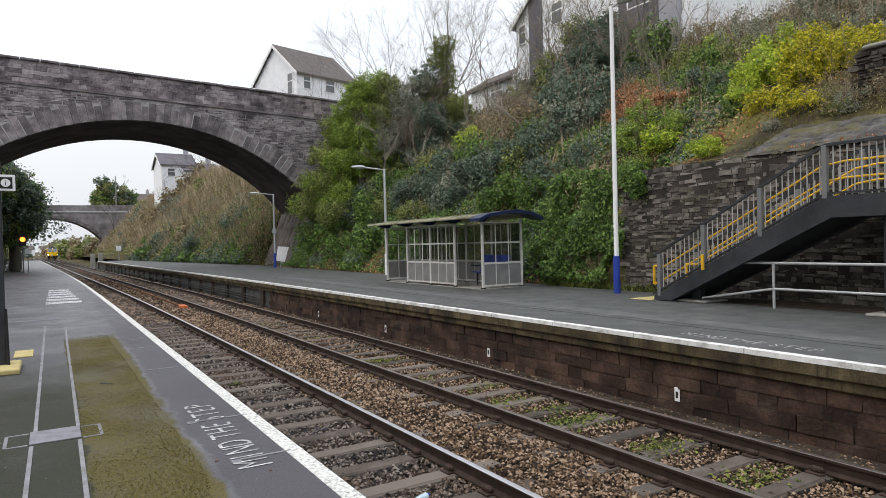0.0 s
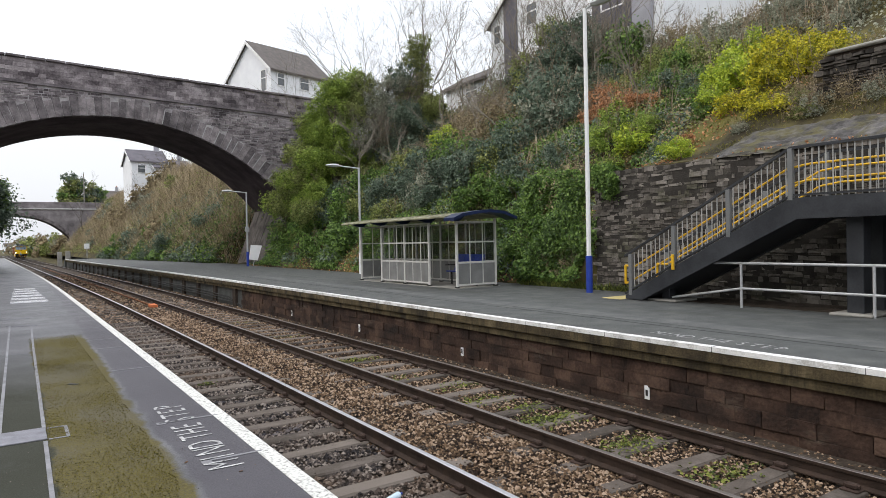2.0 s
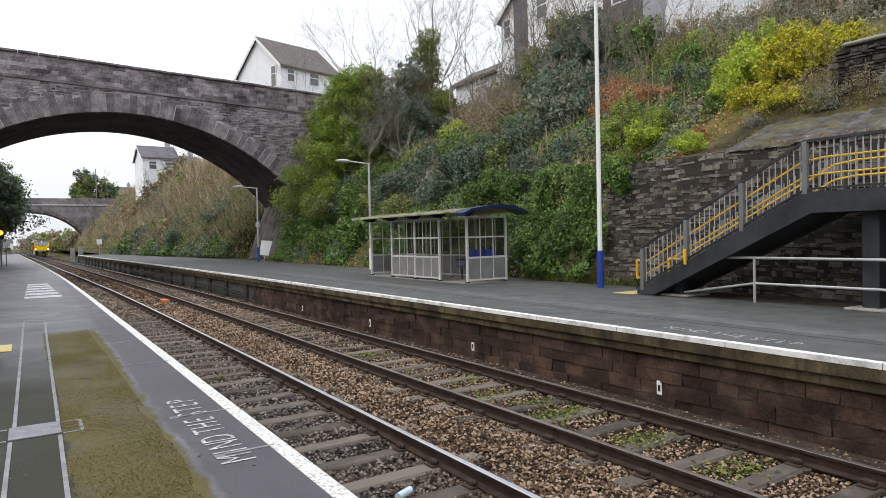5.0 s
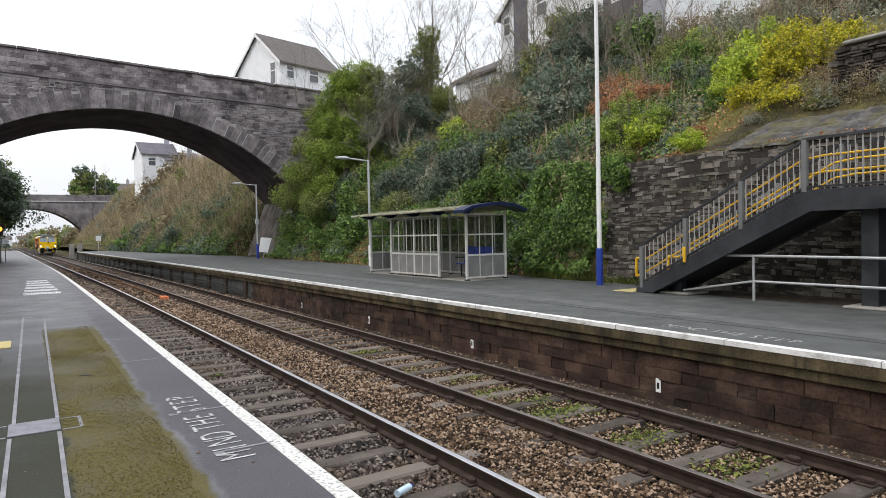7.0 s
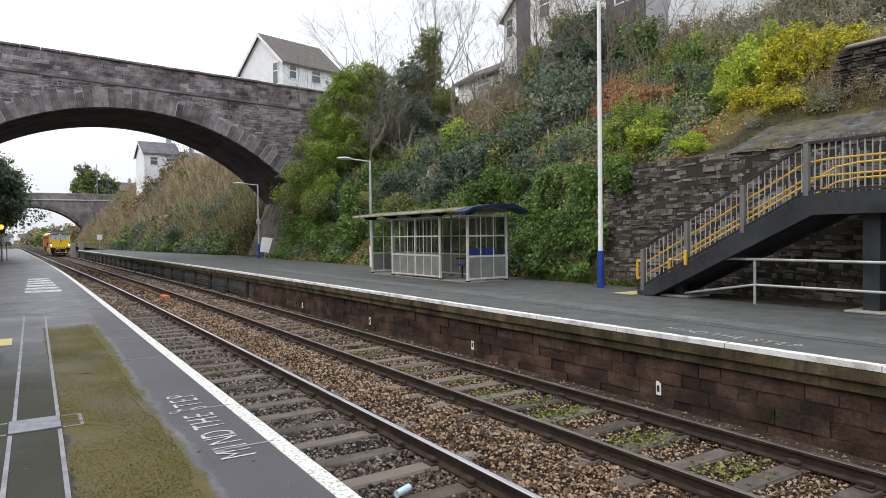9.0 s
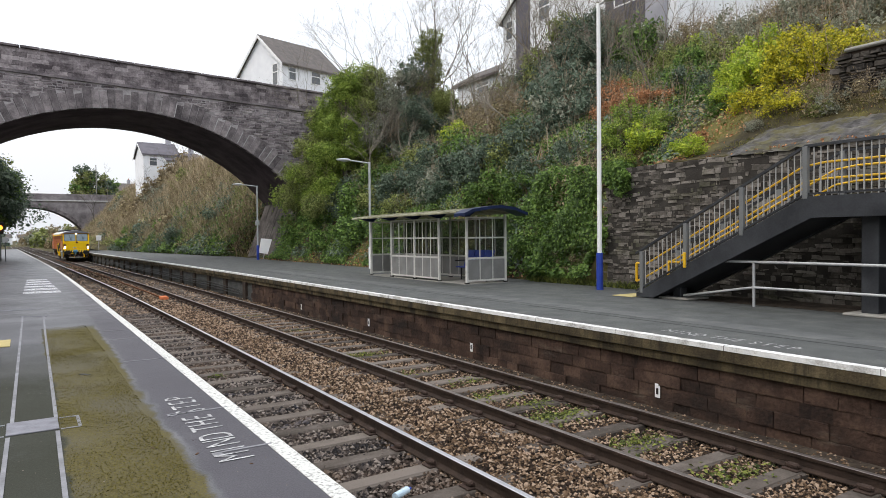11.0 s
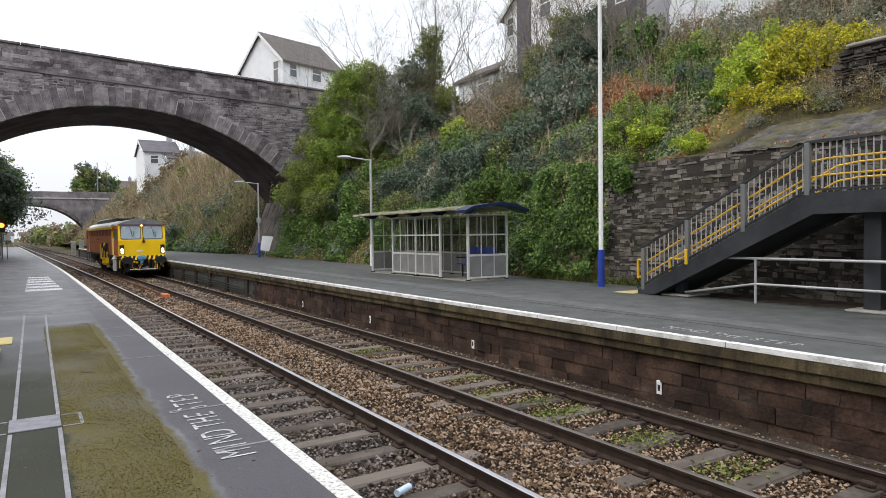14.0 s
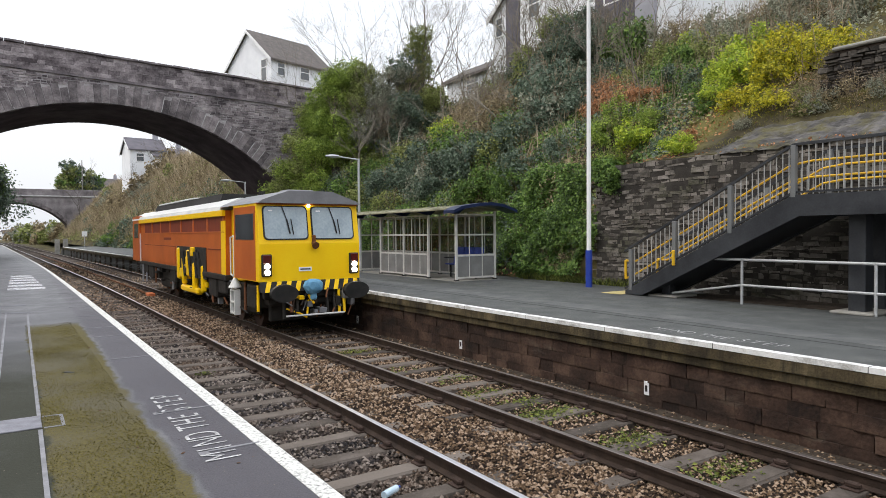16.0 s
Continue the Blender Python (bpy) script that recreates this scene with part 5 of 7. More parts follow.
def build_houses():
    M["dead_clay"] = mat("dead_clay", [(0.3, 0.12, 0.07), (0.4, 0.18, 0.1)], 5, 0.9, 0.2, 40)
    # white gabled house above the bridge
    h = build_house("white_house", pose(22.7, 66.0, 9.5, 0, 0, 16), 7.6, 8.0, 10.0, 13.4, "render_white", "slate", "white rendered house with a grey slate gable roof", [("left", 1.2, 8.9, 0.9, 2.2), ("front", 1.2, 9.0, 0.9, 1.3), ("front", 4.2, 9.0, 1.2, 1.3)], False)
    # gable-fronted house on the bank top
    t = build_house("tall_house", pose(27.0, 21.0, 9.6), 9, 13.7, 6.0, 11.1, "render_white", "slate_dark", "tall white rendered house with a slate gable on the bank top", [("left", 13.0, 5.2, 0.7, 1.2), ("left", 9.6, 5.6, 1.0, 1.3), ("left", 0.9, 2.2, 0.9, 1.1), ("left", 3.2, 4.6, 1.5, 1.2)], False)
    part("slate_strip", box(-0.07, 0.0, 11.0, 12.3, 0.5, 8.5), "slate_dark", t, "dark slate hung wall strip")
    part("cladding", box(-0.07, 0.0, 1.75, 4.6, 2.75, 7.5), "slate_dark", t, "dark purple-grey upper cladding")
    part("side_bay", box(-0.3, 0.0, 0.5, 1.7, 1.7, 6.0, 0.02), "render_grey", t, "blue-grey rendered bay")
    build_house("outbuilding", pose(27.0, 40.2, 10.2, 0, 0, -90), 5.2, 4, 2.2, 3.3, "render_white", "slate", "low grey outbuilding with a slate roof", [("front", 3.2, 1.5, 1.4, 0.7)], False)
    # houses beyond the bridge
    build_house("far_house", pose(15.7, 110, 4.0, 0, 0, 2), 5.0, 7, 10.6, 12.6, "render_white", "slate_dark", "white rendered far house with dormers and a slate roof", [("front", 1.4, 9.4, 1.1, 1.2), ("front", 3.6, 9.4, 1.1, 1.2)])
    build_house("far_house", pose(18.9, 109, 4.0, 0, 0, 4), 5.5, 8, 9.6, 11.2, "render_white", "slate_dark", "white rendered far house on the cutting top", [("front", 1.6, 8.4, 1.1, 1.2), ("front", 4.0, 8.4, 1.1, 1.2)])
    build_house("far_house", pose(18.2, 192, 10.2, 0, 0, 10), 8, 7, 3.6, 6.2, "render_white", "slate", "pale far cottage behind the second bridge", [("front", 2.0, 2.2, 1.3, 1.2), ("front", 5.5, 2.2, 1.3, 1.2)])
    for k in range(9):
        x, y = -24 + 9.0 * k + random.uniform(-3, 3), 520 + random.uniform(-40, 120)
        build_house("distant_house", pose(x, y, -1.2, 0, 0, random.uniform(-30, 30)), 8, 7, 4.5, 6.8, "render_white", "slate", "small pale house in the distance", [("front", 2.0, 3, 1.3, 1.2), ("front", 5.5, 3, 1.3, 1.2)])


# ---- plants ----
def leaf_mesh(name, material, count, leaf, seed, squash=0.85, clumps=46, narrow=0.55):
    """A crown of single leaves of unit radius, gathered in clumps with gaps between them."""
    rng = np.random.default_rng(seed)
    c = rng.normal(size=(clumps, 3))
    c /= np.linalg.norm(c, axis=1)[:, None]
    c *= (0.35 + 0.6 * rng.random((clumps, 1)) ** 0.6)
    c[:, 2] *= squash
    who = rng.integers(0, clumps, count)
    spread = 0.06 + 0.11 * rng.random((clumps, 1))
    p = c[who] + rng.normal(size=(count, 3)) * spread[who]
    out = p / (np.linalg.norm(p, axis=1)[:, None] + 1e-6)
    n = out * 0.7 + rng.normal(size=(count, 3)) * 0.6 + np.array([0, 0, 0.35])
    return leaves(name, material, p, n, leaf, rng, narrow)


def leaves(name, material, p, n, leaf, rng, narrow=0.55):
    """Leaves at the points p that face along n: each two folded triangles."""
    count = len(p)
    n = n / (np.linalg.norm(n, axis=1)[:, None] + 1e-6)
    a = np.cross(n, rng.normal(size=(count, 3)))
    a /= np.linalg.norm(a, axis=1)[:, None] + 1e-6
    b = np.cross(n, a)
    s = (leaf * (0.6 + 0.8 * rng.random(count)))[:, None]
    fold = n * s * 0.16
    v = np.stack([p - a * s * 0.5, p + b * s * narrow * 0.5 + fold, p + a * s * 0.55, p - b * s * narrow * 0.5 + fold], 1).reshape(-1, 3)
    q = 4 * np.arange(count)[:, None]
    f = np.concatenate([q + np.array([0, 1, 2]), q + np.array([0, 2, 3])], 0)
    # keep both halves of a leaf in one island
    return quads(name, v.tolist(), f.tolist(), material)


def twig_mesh(name, material, seed, depth, spread, length, thick, limbs=4, lean=0.0):
    """Bare branches that fork and taper."""
    rng = random.Random(seed)
    V, F = [], []

    def limb(a, b, r0, r1):
        d = (b - a).normalized()
        u = d.orthogonal().normalized()
        w = d.cross(u)
        k = len(V)
        for p, r in ((a, r0), (b, r1)):
            for q in (0, 2.094, 4.189):
                V.append(p + (u * math.cos(q) + w * math.sin(q)) * r)
        for j in range(3):
            F.append((k + j, k + (j + 1) % 3, k + 3 + (j + 1) % 3, k + 3 + j))

    def grow(a, way, ln, r, left):
        p, d = a, way
        for k in range(3):
            d = (d + Vector((rng.uniform(-1, 1), rng.uniform(-1, 1), rng.uniform(-0.35, 0.5))) * 0.27).normalized()
            q = p + d * ln / 3
            limb(p, q, r * (1 - 0.2 * k), r * (0.8 - 0.2 * k))
            p = q
            if left and k:
                for _ in range(1 if left > 2 else rng.choice((1, 2))):
                    side = (d + Vector((rng.uniform(-1, 1), rng.uniform(-1, 1), rng.uniform(-0.5, 0.6))) * spread).normalized()
                    grow(p, side, ln * rng.uniform(0.55, 0.8), r * 0.5, left - 1)
        if left:
            grow(p, d, ln * 0.7, r * 0.55, left - 1)

    for k in range(limbs):
        grow(Vector((rng.uniform(-0.05, 0.05), rng.uniform(-0.05, 0.05), 0)), Vector((rng.uniform(-0.5, 0.5) + lean, rng.uniform(-0.5, 0.5), 1)).normalized(), length, thick, depth)
    return quads(name, [tuple(v) for v in V], F, material)


KINDS = {
    "ivy": ("glossy green ivy clump on the cutting side", "ivy"),
    "bright": ("fresh green leafy bush on the cutting side", "bush"),
    "olive": ("olive green leafy bush among bare twigs", "bush"),
    "dark": ("dark blue-green holly bush on the cutting side", "bush"),
    "grey": ("grey-green tangled scrub on the bank top", "scrub"),
    "lime": ("yellow-green sunlit leafy shrub", "shrub"),
    "yellow": ("bright yellow evergreen shrub above the stone wall", "shrub"),
    "dead": ("rust brown shrub of dead leaves", "shrub"),
    "scrub": ("brown leafless scrub on the cutting side", "scrub"),
}
CROWNS = {}


def crown(kind):
    """Two crowns and a twig core of each kind, made once."""
    if kind not in CROWNS:
        k = list(KINDS).index(kind)
        big = {"ivy": 0.125, "bright": 0.1, "dark": 0.105, "yellow": 0.12, "lime": 0.12, "dead": 0.12}.get(kind, 0.1)
        count = {"scrub": 900, "grey": 1800, "dead": 1500, "yellow": 2700, "lime": 3000}.get(kind, 2600)
        leafage = [leaf_mesh("foliage", LEAF[kind], count, big, 10 * k + j, 0.8, 40 + 14 * j) for j in range(2)]
        core = twig_mesh("stem_core", M["twig"], 70 + k, 1 if kind not in ("scrub", "grey", "dead") else 2, 0.9, 0.75, 0.016, 7 if kind not in ("scrub", "grey", "dead") else 6)
        CROWNS[kind] = leafage, core
    return CROWNS[kind]


def coarse(kind):
    """A crown of few, large leaves for what stays far off."""
    if ("far", kind) not in CROWNS:
        CROWNS["far", kind] = [leaf_mesh("foliage", LEAF[kind], 620, 0.2, 300 + list(KINDS).index(kind), 0.8, 40, 0.8)], crown("ivy")[1]
    return CROWNS["far", kind]


def bush(kind, x, y, r, z=None, tall=1.0, group="bushes on the bank"):
    leafage, core = crown(kind) if y < 75 else coarse(kind)
    label, cat = KINDS[kind]
    z = bank(x, y) if z is None else z
    t = thing(cat, label, cat, pose(x, y, z - 0.15 * r, random.uniform(-8, 8), random.uniform(-8, 8), random.uniform(0, 360)), group)
    o = part("foliage", random.choice(leafage), "", t)
    o.matrix_basis = pose(0, 0, 0.32 * r * tall) @ Matrix.Diagonal((r * random.uniform(0.95, 1.2), r * random.uniform(0.9, 1.15), r * tall, 1))
    o = part("stem_core", core, "", t)
    o.matrix_basis = Matrix.Diagonal((r, r, r * tall, 1))


def leafy_tree(kind, x, y, r, lift, label):
    """A tree with a trunk on the bank and a crown of clumps down its height."""
    leafage, core = crown(kind)
    z = bank(x, y)
    t = thing("tree", label, "tree", pose(x, y, z - 0.2), group="trees on the bank")
    top = lift + 0.2
    part("trunk", rod((0, 0, 0), (0.2, -0.1, top), 0.17, None, 8, 0.06), "bark", t)
    n = max(3, round(lift / (0.55 * r)) + 1)
    for k in range(n):
        h = 0.5 * r + (top - 0.5 * r) * k / (n - 1)
        mixed = crown(random.choice((kind, kind, kind, "olive")))[0]
        o = part("crown", mixed[k % 2], "", t)
        w = r * random.uniform(0.6, 1.05)
        o.matrix_basis = pose(random.uniform(-1.1, 1.1) * r * (1.2 - 0.9 * k / n), random.uniform(-1.1, 1.1) * r * (1.2 - 0.9 * k / n), h, 0, 0, random.uniform(0, 360)) @ Matrix.Diagonal((w, w, w * 0.95, 1))
    for k in range(3):
        o = part("limb", core, "", t)
        o.matrix_basis = pose(0, 0, top * (0.25 + 0.22 * k), random.uniform(-30, 30), random.uniform(-30, 30), 120 * k) @ Matrix.Diagonal((r, r, r * 1.2, 1))


def bare_tree(x, y, z, h, seed, label, spread=0.75, limbs=2, mat_name="bark", forks=4, fine=1.0):
    t = thing("bare_tree", label, "tree", pose(x, y, z - 0.1), group="bare trees")
    part("bare_crown", twig_mesh("bare_crown", M[mat_name], seed, forks, spread, (0.4 if forks < 5 else 0.34) * h, 0.023 * h ** 0.7 * fine, limbs), "", t)
    part("trunk", rod((0, 0, 0), (0, 0, 0.05 * h), 0.03 * h ** 0.7, None, 8), mat_name, t)


def cover(name, kind, x0, x1, y0, y1, count, leaf, seed, label, cat="ivy", keep=0.0, rise=0.25, scale=0.35, shift=0.0):
    """A sheet of leaves over the bank, thick and thin by turns; x counts from the bank's foot."""
    rng = np.random.default_rng(seed)
    P, N = [], []
    while len(P) < count:
        y = y0 + (y1 - y0) * rng.random()
        o = x0 + (x1 - x0) * rng.random() ** 1.25
        x = foot(y) + o
        k = noise.noise((x * scale + shift, y * scale, shift)) + 0.3 * noise.noise((x * 1.7, y * 1.7, 5 + shift))
        if k < keep and rng.random() > 0.12:
            continue
        z = bank(x, y)
        s = (bank(x + 0.3, y) - z) / 0.3
        nrm = np.array([-max(0.2, min(2.5, s)), 0, 1.0])
        nrm = nrm / np.linalg.norm(nrm)
        d = rise * rng.random() ** 1.5 * (0.6 + max(0, k) * 2.2)
        P.append(np.array([x, y, z]) + nrm * d)
        N.append(nrm + rng.normal(size=3) * 0.55)
    ob = new(name, leaves(name, LEAF[kind], np.array(P), np.array(N), leaf, rng, 0.75))
    tagged(ob, label, cat, kind="stuff")


def hanging_ivy():
    rng = np.random.default_rng(77)
    P, N = [], []
    while len(P) < 7000:
        y = 11.2 + 4.6 * rng.random()
        low = 3.3 - 3.1 * ease(11.4, 13.8, y + 0.8 * noise.noise((y * 1.8, 3, 1)))
        z = low + (3.4 - low) * rng.random() ** 0.8
        if noise.noise((y * 0.9, z * 0.9, 8)) < 0.04:
            continue
        P.append((13.5 - 0.25 * rng.random() ** 2, y, z))
        N.append(np.array([-1, 0, 0.5]) + rng.normal(size=3) * 0.5)
    tagged(new("hanging_ivy", leaves("hanging_ivy", LEAF["ivy"], np.array(P), np.array(N), 0.09, rng, 0.75)), "ivy hanging over the stone wall", "ivy", kind="stuff")


def blades(name, material, spots, tall, wide, seed, label, cat="grass", lean=0.35):
    """Thin upright stalks: one narrow three-cornered blade each."""
    rng = np.random.default_rng(seed)
    V, F = [], []
    for x, y, z in spots:
        h = tall * (0.5 + 0.8 * rng.random())
        a = rng.random() * 3.14
        u = np.array([math.cos(a), math.sin(a), 0]) * wide * (0.6 + 0.8 * rng.random())
        tip = np.array([rng.normal() * lean * h, rng.normal() * lean * h, h])
        p = np.array([x, y, z])
        k = len(V)
        V += [p - u, p + u, p + tip * 0.55 + u * 0.6, p + tip]
        F += [(k, k + 1, k + 2), (k, k + 2, k + 3)]
    ob = new(name, quads(name, [tuple(v) for v in V], F, material))
    tagged(ob, label, cat, kind="stuff")


def build_plants():
    cover("ivy_cover", "ivy", 0.05, 9.5, 13.2, 45.5, 60000, 0.115, 1, "thick green ivy covering the cutting side", keep=-0.05)
    cover("dark_cover", "dark", 0.3, 12, 12.5, 46, 26000, 0.12, 2, "dark evergreen undergrowth on the cutting side", "undergrowth", keep=0.05, shift=11)
    cover("brown_cover", "scrub", 3.2, 13, 9, 46, 15000, 0.1, 3, "brown dead undergrowth on the cutting side", "undergrowth", keep=0.0, shift=23)
    cover("olive_cover", "olive", 0.6, 13, 11, 46, 17000, 0.1, 4, "olive green undergrowth on the bank", "undergrowth", keep=0.05, shift=37)
    cover("grey_cover", "grey", 4.6, 14, -4, 22, 16000, 0.085, 5, "grey-green brambles on the upper bank", "brambles", keep=-0.2, shift=51)
    cover("litter_cover", "dead", 0.0, 5, -2, 46, 8000, 0.075, 6, "fallen brown leaves along the bank foot", "leaves", keep=-0.1, rise=0.06, shift=61)
    cover("wall_ivy", "ivy", 0.0, 0.9, 12.2, 16.5, 5200, 0.13, 7, "ivy hanging over the stone wall", keep=-0.3, rise=0.4, shift=71)
    hanging_ivy()
    cover("far_ivy", "ivy", 0.0, 4.5, 54, 82, 9000, 0.24, 8, "green ivy at the foot of the far cutting", keep=-0.2, shift=81, rise=0.5)
    cover("far_dark_ivy", "dark", 0.0, 6, 54, 100, 13000, 0.2, 9, "dark green brambles on the far cutting", "brambles", keep=0.0, shift=83, rise=0.5)
    cover("far_scrub_cover", "scrub", 0.5, 13, 54, 170, 15000, 0.2, 10, "brown scrub on the far cutting", "undergrowth", keep=-0.3, shift=87, rise=0.7)
    cover("far_olive_cover", "olive", 0.5, 13, 54, 170, 15000, 0.2, 11, "olive undergrowth on the far cutting", "undergrowth", keep=0.1, shift=91, rise=0.6)
    rng = np.random.default_rng(5)
    spots = []
    for _ in range(34000):
        y = 54 + 112 * rng.random() ** 1.3
        x = foot(y) + 1.0 + 10.5 * rng.random()
        spots.append((x, y, bank(x, y) - 0.05))
    blades("tall_scrub", M["tan_stem"], spots, 1.55, 0.024, 6, "tall brown leafless stems on the far cutting", "scrub", 0.42)
    spots = []
    for _ in range(5000):
        y = 9 + 36 * rng.random()
        x = foot(y) + 3.6 + 8.5 * rng.random()
        if noise.noise((x * 0.3, y * 0.3, 40)) > -0.05:
            spots.append((x, y, bank(x, y)))
    blades("brown_stalks", M["twig"], spots, 1.3, 0.014, 7, "thin brown stalks among the undergrowth", "stalks", 0.25)
    spots = []
    for _ in range(26000):
        y = -4 + 16.5 * rng.random()
        x = foot(y) + 0.9 + 3.2 * rng.random()
        if noise.noise((x * 0.8, y * 0.8, 12)) < -0.12:
            continue
        spots.append((x, y, bank(x, y) - 0.01))
    blades("bank_grass", M["grass"], spots, 0.06, 0.009, 8, "short rough grass above the retaining wall", "grass", 0.5)
    # bushes: x, y and radius
    for kind, rows in (
        ("lime", [(19.8, 12.2, 0.85), (18.1, 11.4, 0.7), (18.6, 11.9, 0.7), (18.9, 12.6, 0.6)]),
        ("yellow", [(19.1, 10.7, 0.8), (18.2, 10.5, 0.75), (18.0, 9.4, 0.6), (16.9, 10.7, 0.55), (16.4, 9.5, 0.55), (19.0, 9.9, 0.6), (18.4, 9.3, 0.75), (18.2, 8.7, 0.6), (17.6, 10.2, 0.6)]),
        ("lime", [(19.8, 29.4, 0.73), (23.8, 17.0, 0.8), (17.5, 11.9, 0.5), (17.5, 14.9, 0.73), (14.4, 10.9, 0.42), (19.6, 13.0, 0.6)]),
        ("bright", [(18.2, 16.2, 0.87), (17.6, 16.2, 0.74), (17.9, 14.7, 0.54), (16.9, 15.4, 0.6)]),
        ("dead", [(20.4, 17.9, 0.9), (19.4, 15.9, 0.7), (19.9, 16.9, 0.6), (22.2, 20.4, 0.62), (15.7, 11.5, 0.3), (20.9, 19.2, 0.95), (19.8, 17.6, 0.8), (19.4, 18.5, 0.7)]),
        ("dark", [(24.6, 40.8, 2.4), (20.9, 37.0, 2.0), (17.5, 24.2, 1.25), (17.4, 26.4, 1.2), (16.7, 26.3, 1.2), (23.3, 25.9, 1.5), (20.1, 21.1, 1.4), (19.1, 21.8, 1.2), (17.1, 19.9, 1.1), (17.4, 18.2, 0.85), (20.8, 15.8, 0.9), (19.8, 13.7, 0.76), (17.1, 13.4, 0.45), (17.0, 31.3, 1.3), (21.6, 22.8, 1.5), (18.4, 28.6, 1.4)]),
        ("olive", [(21.9, 43.7, 1.9), (26.1, 33.2, 1.3), (17.8, 23.0, 1.2), (24.0, 18.8, 1.0), (22.7, 16.7, 1.1), (18.1, 8.7, 0.45), (19.0, 32.0, 1.4), (16.0, 29.0, 1.1), (22.0, 19.0, 1.0)]),
        ("grey", [(15.7, 9.9, 0.26), (25.3, 17.0, 1.1), (24.8, 15.2, 0.96), (20.9, 11.4, 0.77), (20.2, 9.7, 0.74), (24.2, 13.4, 1.0), (21.6, 10.2, 0.83), (22.6, 12.4, 0.9), (21.5, 8.2, 0.8)]),
        ("ivy", [(22.1, 16.3, 1.1), (20.9, 16.0, 0.95), (20.4, 14.4, 0.9), (18.8, 13.3, 0.6), (17.4, 12.0, 0.45)]),
        ("olive", [(22.3, 15.2, 1.1), (21.2, 15.0, 0.8), (16.9, 9.0, 0.4), (16.2, 8.5, 0.35)]),
        ("grey", [(16.25, 8.2, 0.5), (16.2, 6.8, 0.4), (17.6, 7.6, 0.7), (17.8, 6.8, 0.8)]),
        ("scrub", [(16.3, 8.5, 0.6), (16.2, 7.4, 0.55), (16.1, 6.3, 0.5), (17.3, 8.3, 0.8), (17.4, 7.2, 0.7), (13.95, 14.2, 0.55), (13.95, 13.3, 0.5), (14.1, 15.2, 0.6), (21.4, 30.1, 1.5), (25.1, 34.0, 1.3), (20.8, 25.3, 1.4), (26.1, 28.5, 1.6), (24.4, 24.7, 1.3), (25.8, 24.0, 1.6), (25.5, 21.3, 1.2), (25.4, 19.1, 1.0), (24.7, 14.6, 1.0), (22.4, 27.5, 1.4)]),
        ("ivy", [(16.4, 17.5, 0.93), (16.4, 19.7, 0.88), (16.3, 16.3, 0.83), (15.5, 15.8, 0.75), (16.8, 15.7, 0.77), (13.9, 12.4, 0.5), (17.9, 41.9, 1.5), (15.3, 41.5, 1.4), (15.8, 38.0, 1.6), (16.6, 34.8, 1.5), (14.9, 32.0, 1.4), (14.6, 35.4, 1.1)]),
        ("ivy", [(15.2, 19.0, 0.78), (15.6, 17.8, 0.87), (15.0, 16.1, 0.85), (14.5, 17.2, 0.8), (14.9, 22.6, 0.9), (15.2, 25.5, 1.0), (15.0, 28.6, 1.0), (14.4, 13.6, 0.6), (16.2, 22.0, 1.0)]),
    ):
        for x, y, r in rows:
            bush(kind, x, y, r, bank(x, y) + {"dead": 0.1, "bright": 0.3, "lime": 0.2}.get(kind, 0.0))
    bush("lime", 19.3, 29.0, 0.85, bank(19.3, 29.0) + 0.9)
    bush("lime", 18.9, 28.4, 0.6, bank(18.9, 28.4) + 0.8)
    # the thicket that fills the slope
    pick = random.Random(21)
    for _ in range(84):
        y = pick.uniform(14.5, 37)
        o = pick.uniform(2.5, 11.5)
        kind = pick.choice(("dark", "dark", "olive", "ivy", "grey")) if y > 19 else pick.choice(("olive", "dark", "ivy", "scrub"))
        if y < 20.5 and o > 2.8:
            continue
        if 24.5 < y < 34 and o > 5.2:
            kind = "scrub"
        bush(kind, foot(y) + o, y, pick.uniform(0.8, 1.35), None, pick.uniform(0.9, 1.3))
    for x, y, r, kind in ((25.9, 30.6, 1.6, "grey"), (25.7, 28.6, 1.7, "olive"), (26.0, 26.6, 1.6, "scrub"), (25.8, 24.8, 1.5, "grey"), (25.9, 23.2, 1.3, "scrub"), (22.0, 23.6, 1.8, "dark"), (21.0, 22.0, 1.7, "dark"), (22.6, 25.2, 1.7, "dark"), (25.4, 20.4, 1.0, "grey"), (25.0, 18.2, 1.0, "scrub"), (23.0, 14.6, 1.0, "grey"), (22.0, 11.4, 1.0, "grey"), (23.4, 12.8, 1.0, "scrub"), (21.0, 9.2, 0.9, "grey"), (20.4, 7.6, 0.8, "scrub"), (23.6, 16.2, 1.0, "grey")):
        bush(kind, x, y, r, None, 1.25)
    # taller trees by the bridge
    for kind, x, y, r, lift in (("bright", 17.6, 38.8, 1.4, 6.6), ("bright", 16.7, 39.6, 1.25, 5.4), ("olive", 15.8, 40.4, 1.2, 5.0), ("bright", 18.7, 38.0, 1.35, 4.4), ("olive", 15.2, 41.8, 1.0, 4.0), ("grey", 20.2, 37.1, 1.25, 5.2), ("dark", 21.4, 36.4, 1.3, 4.9), ("dark", 20.6, 35.6, 1.4, 2.6), ("olive", 22.6, 35.3, 1.1, 2.6), ("grey", 19.4, 37.4, 1.2, 4.4)):
        leafy_tree(kind, x, y, r, lift, KINDS[kind][0].replace("bush", "tree").replace("scrub", "tree").split(" on ")[0] + " beside the bridge")
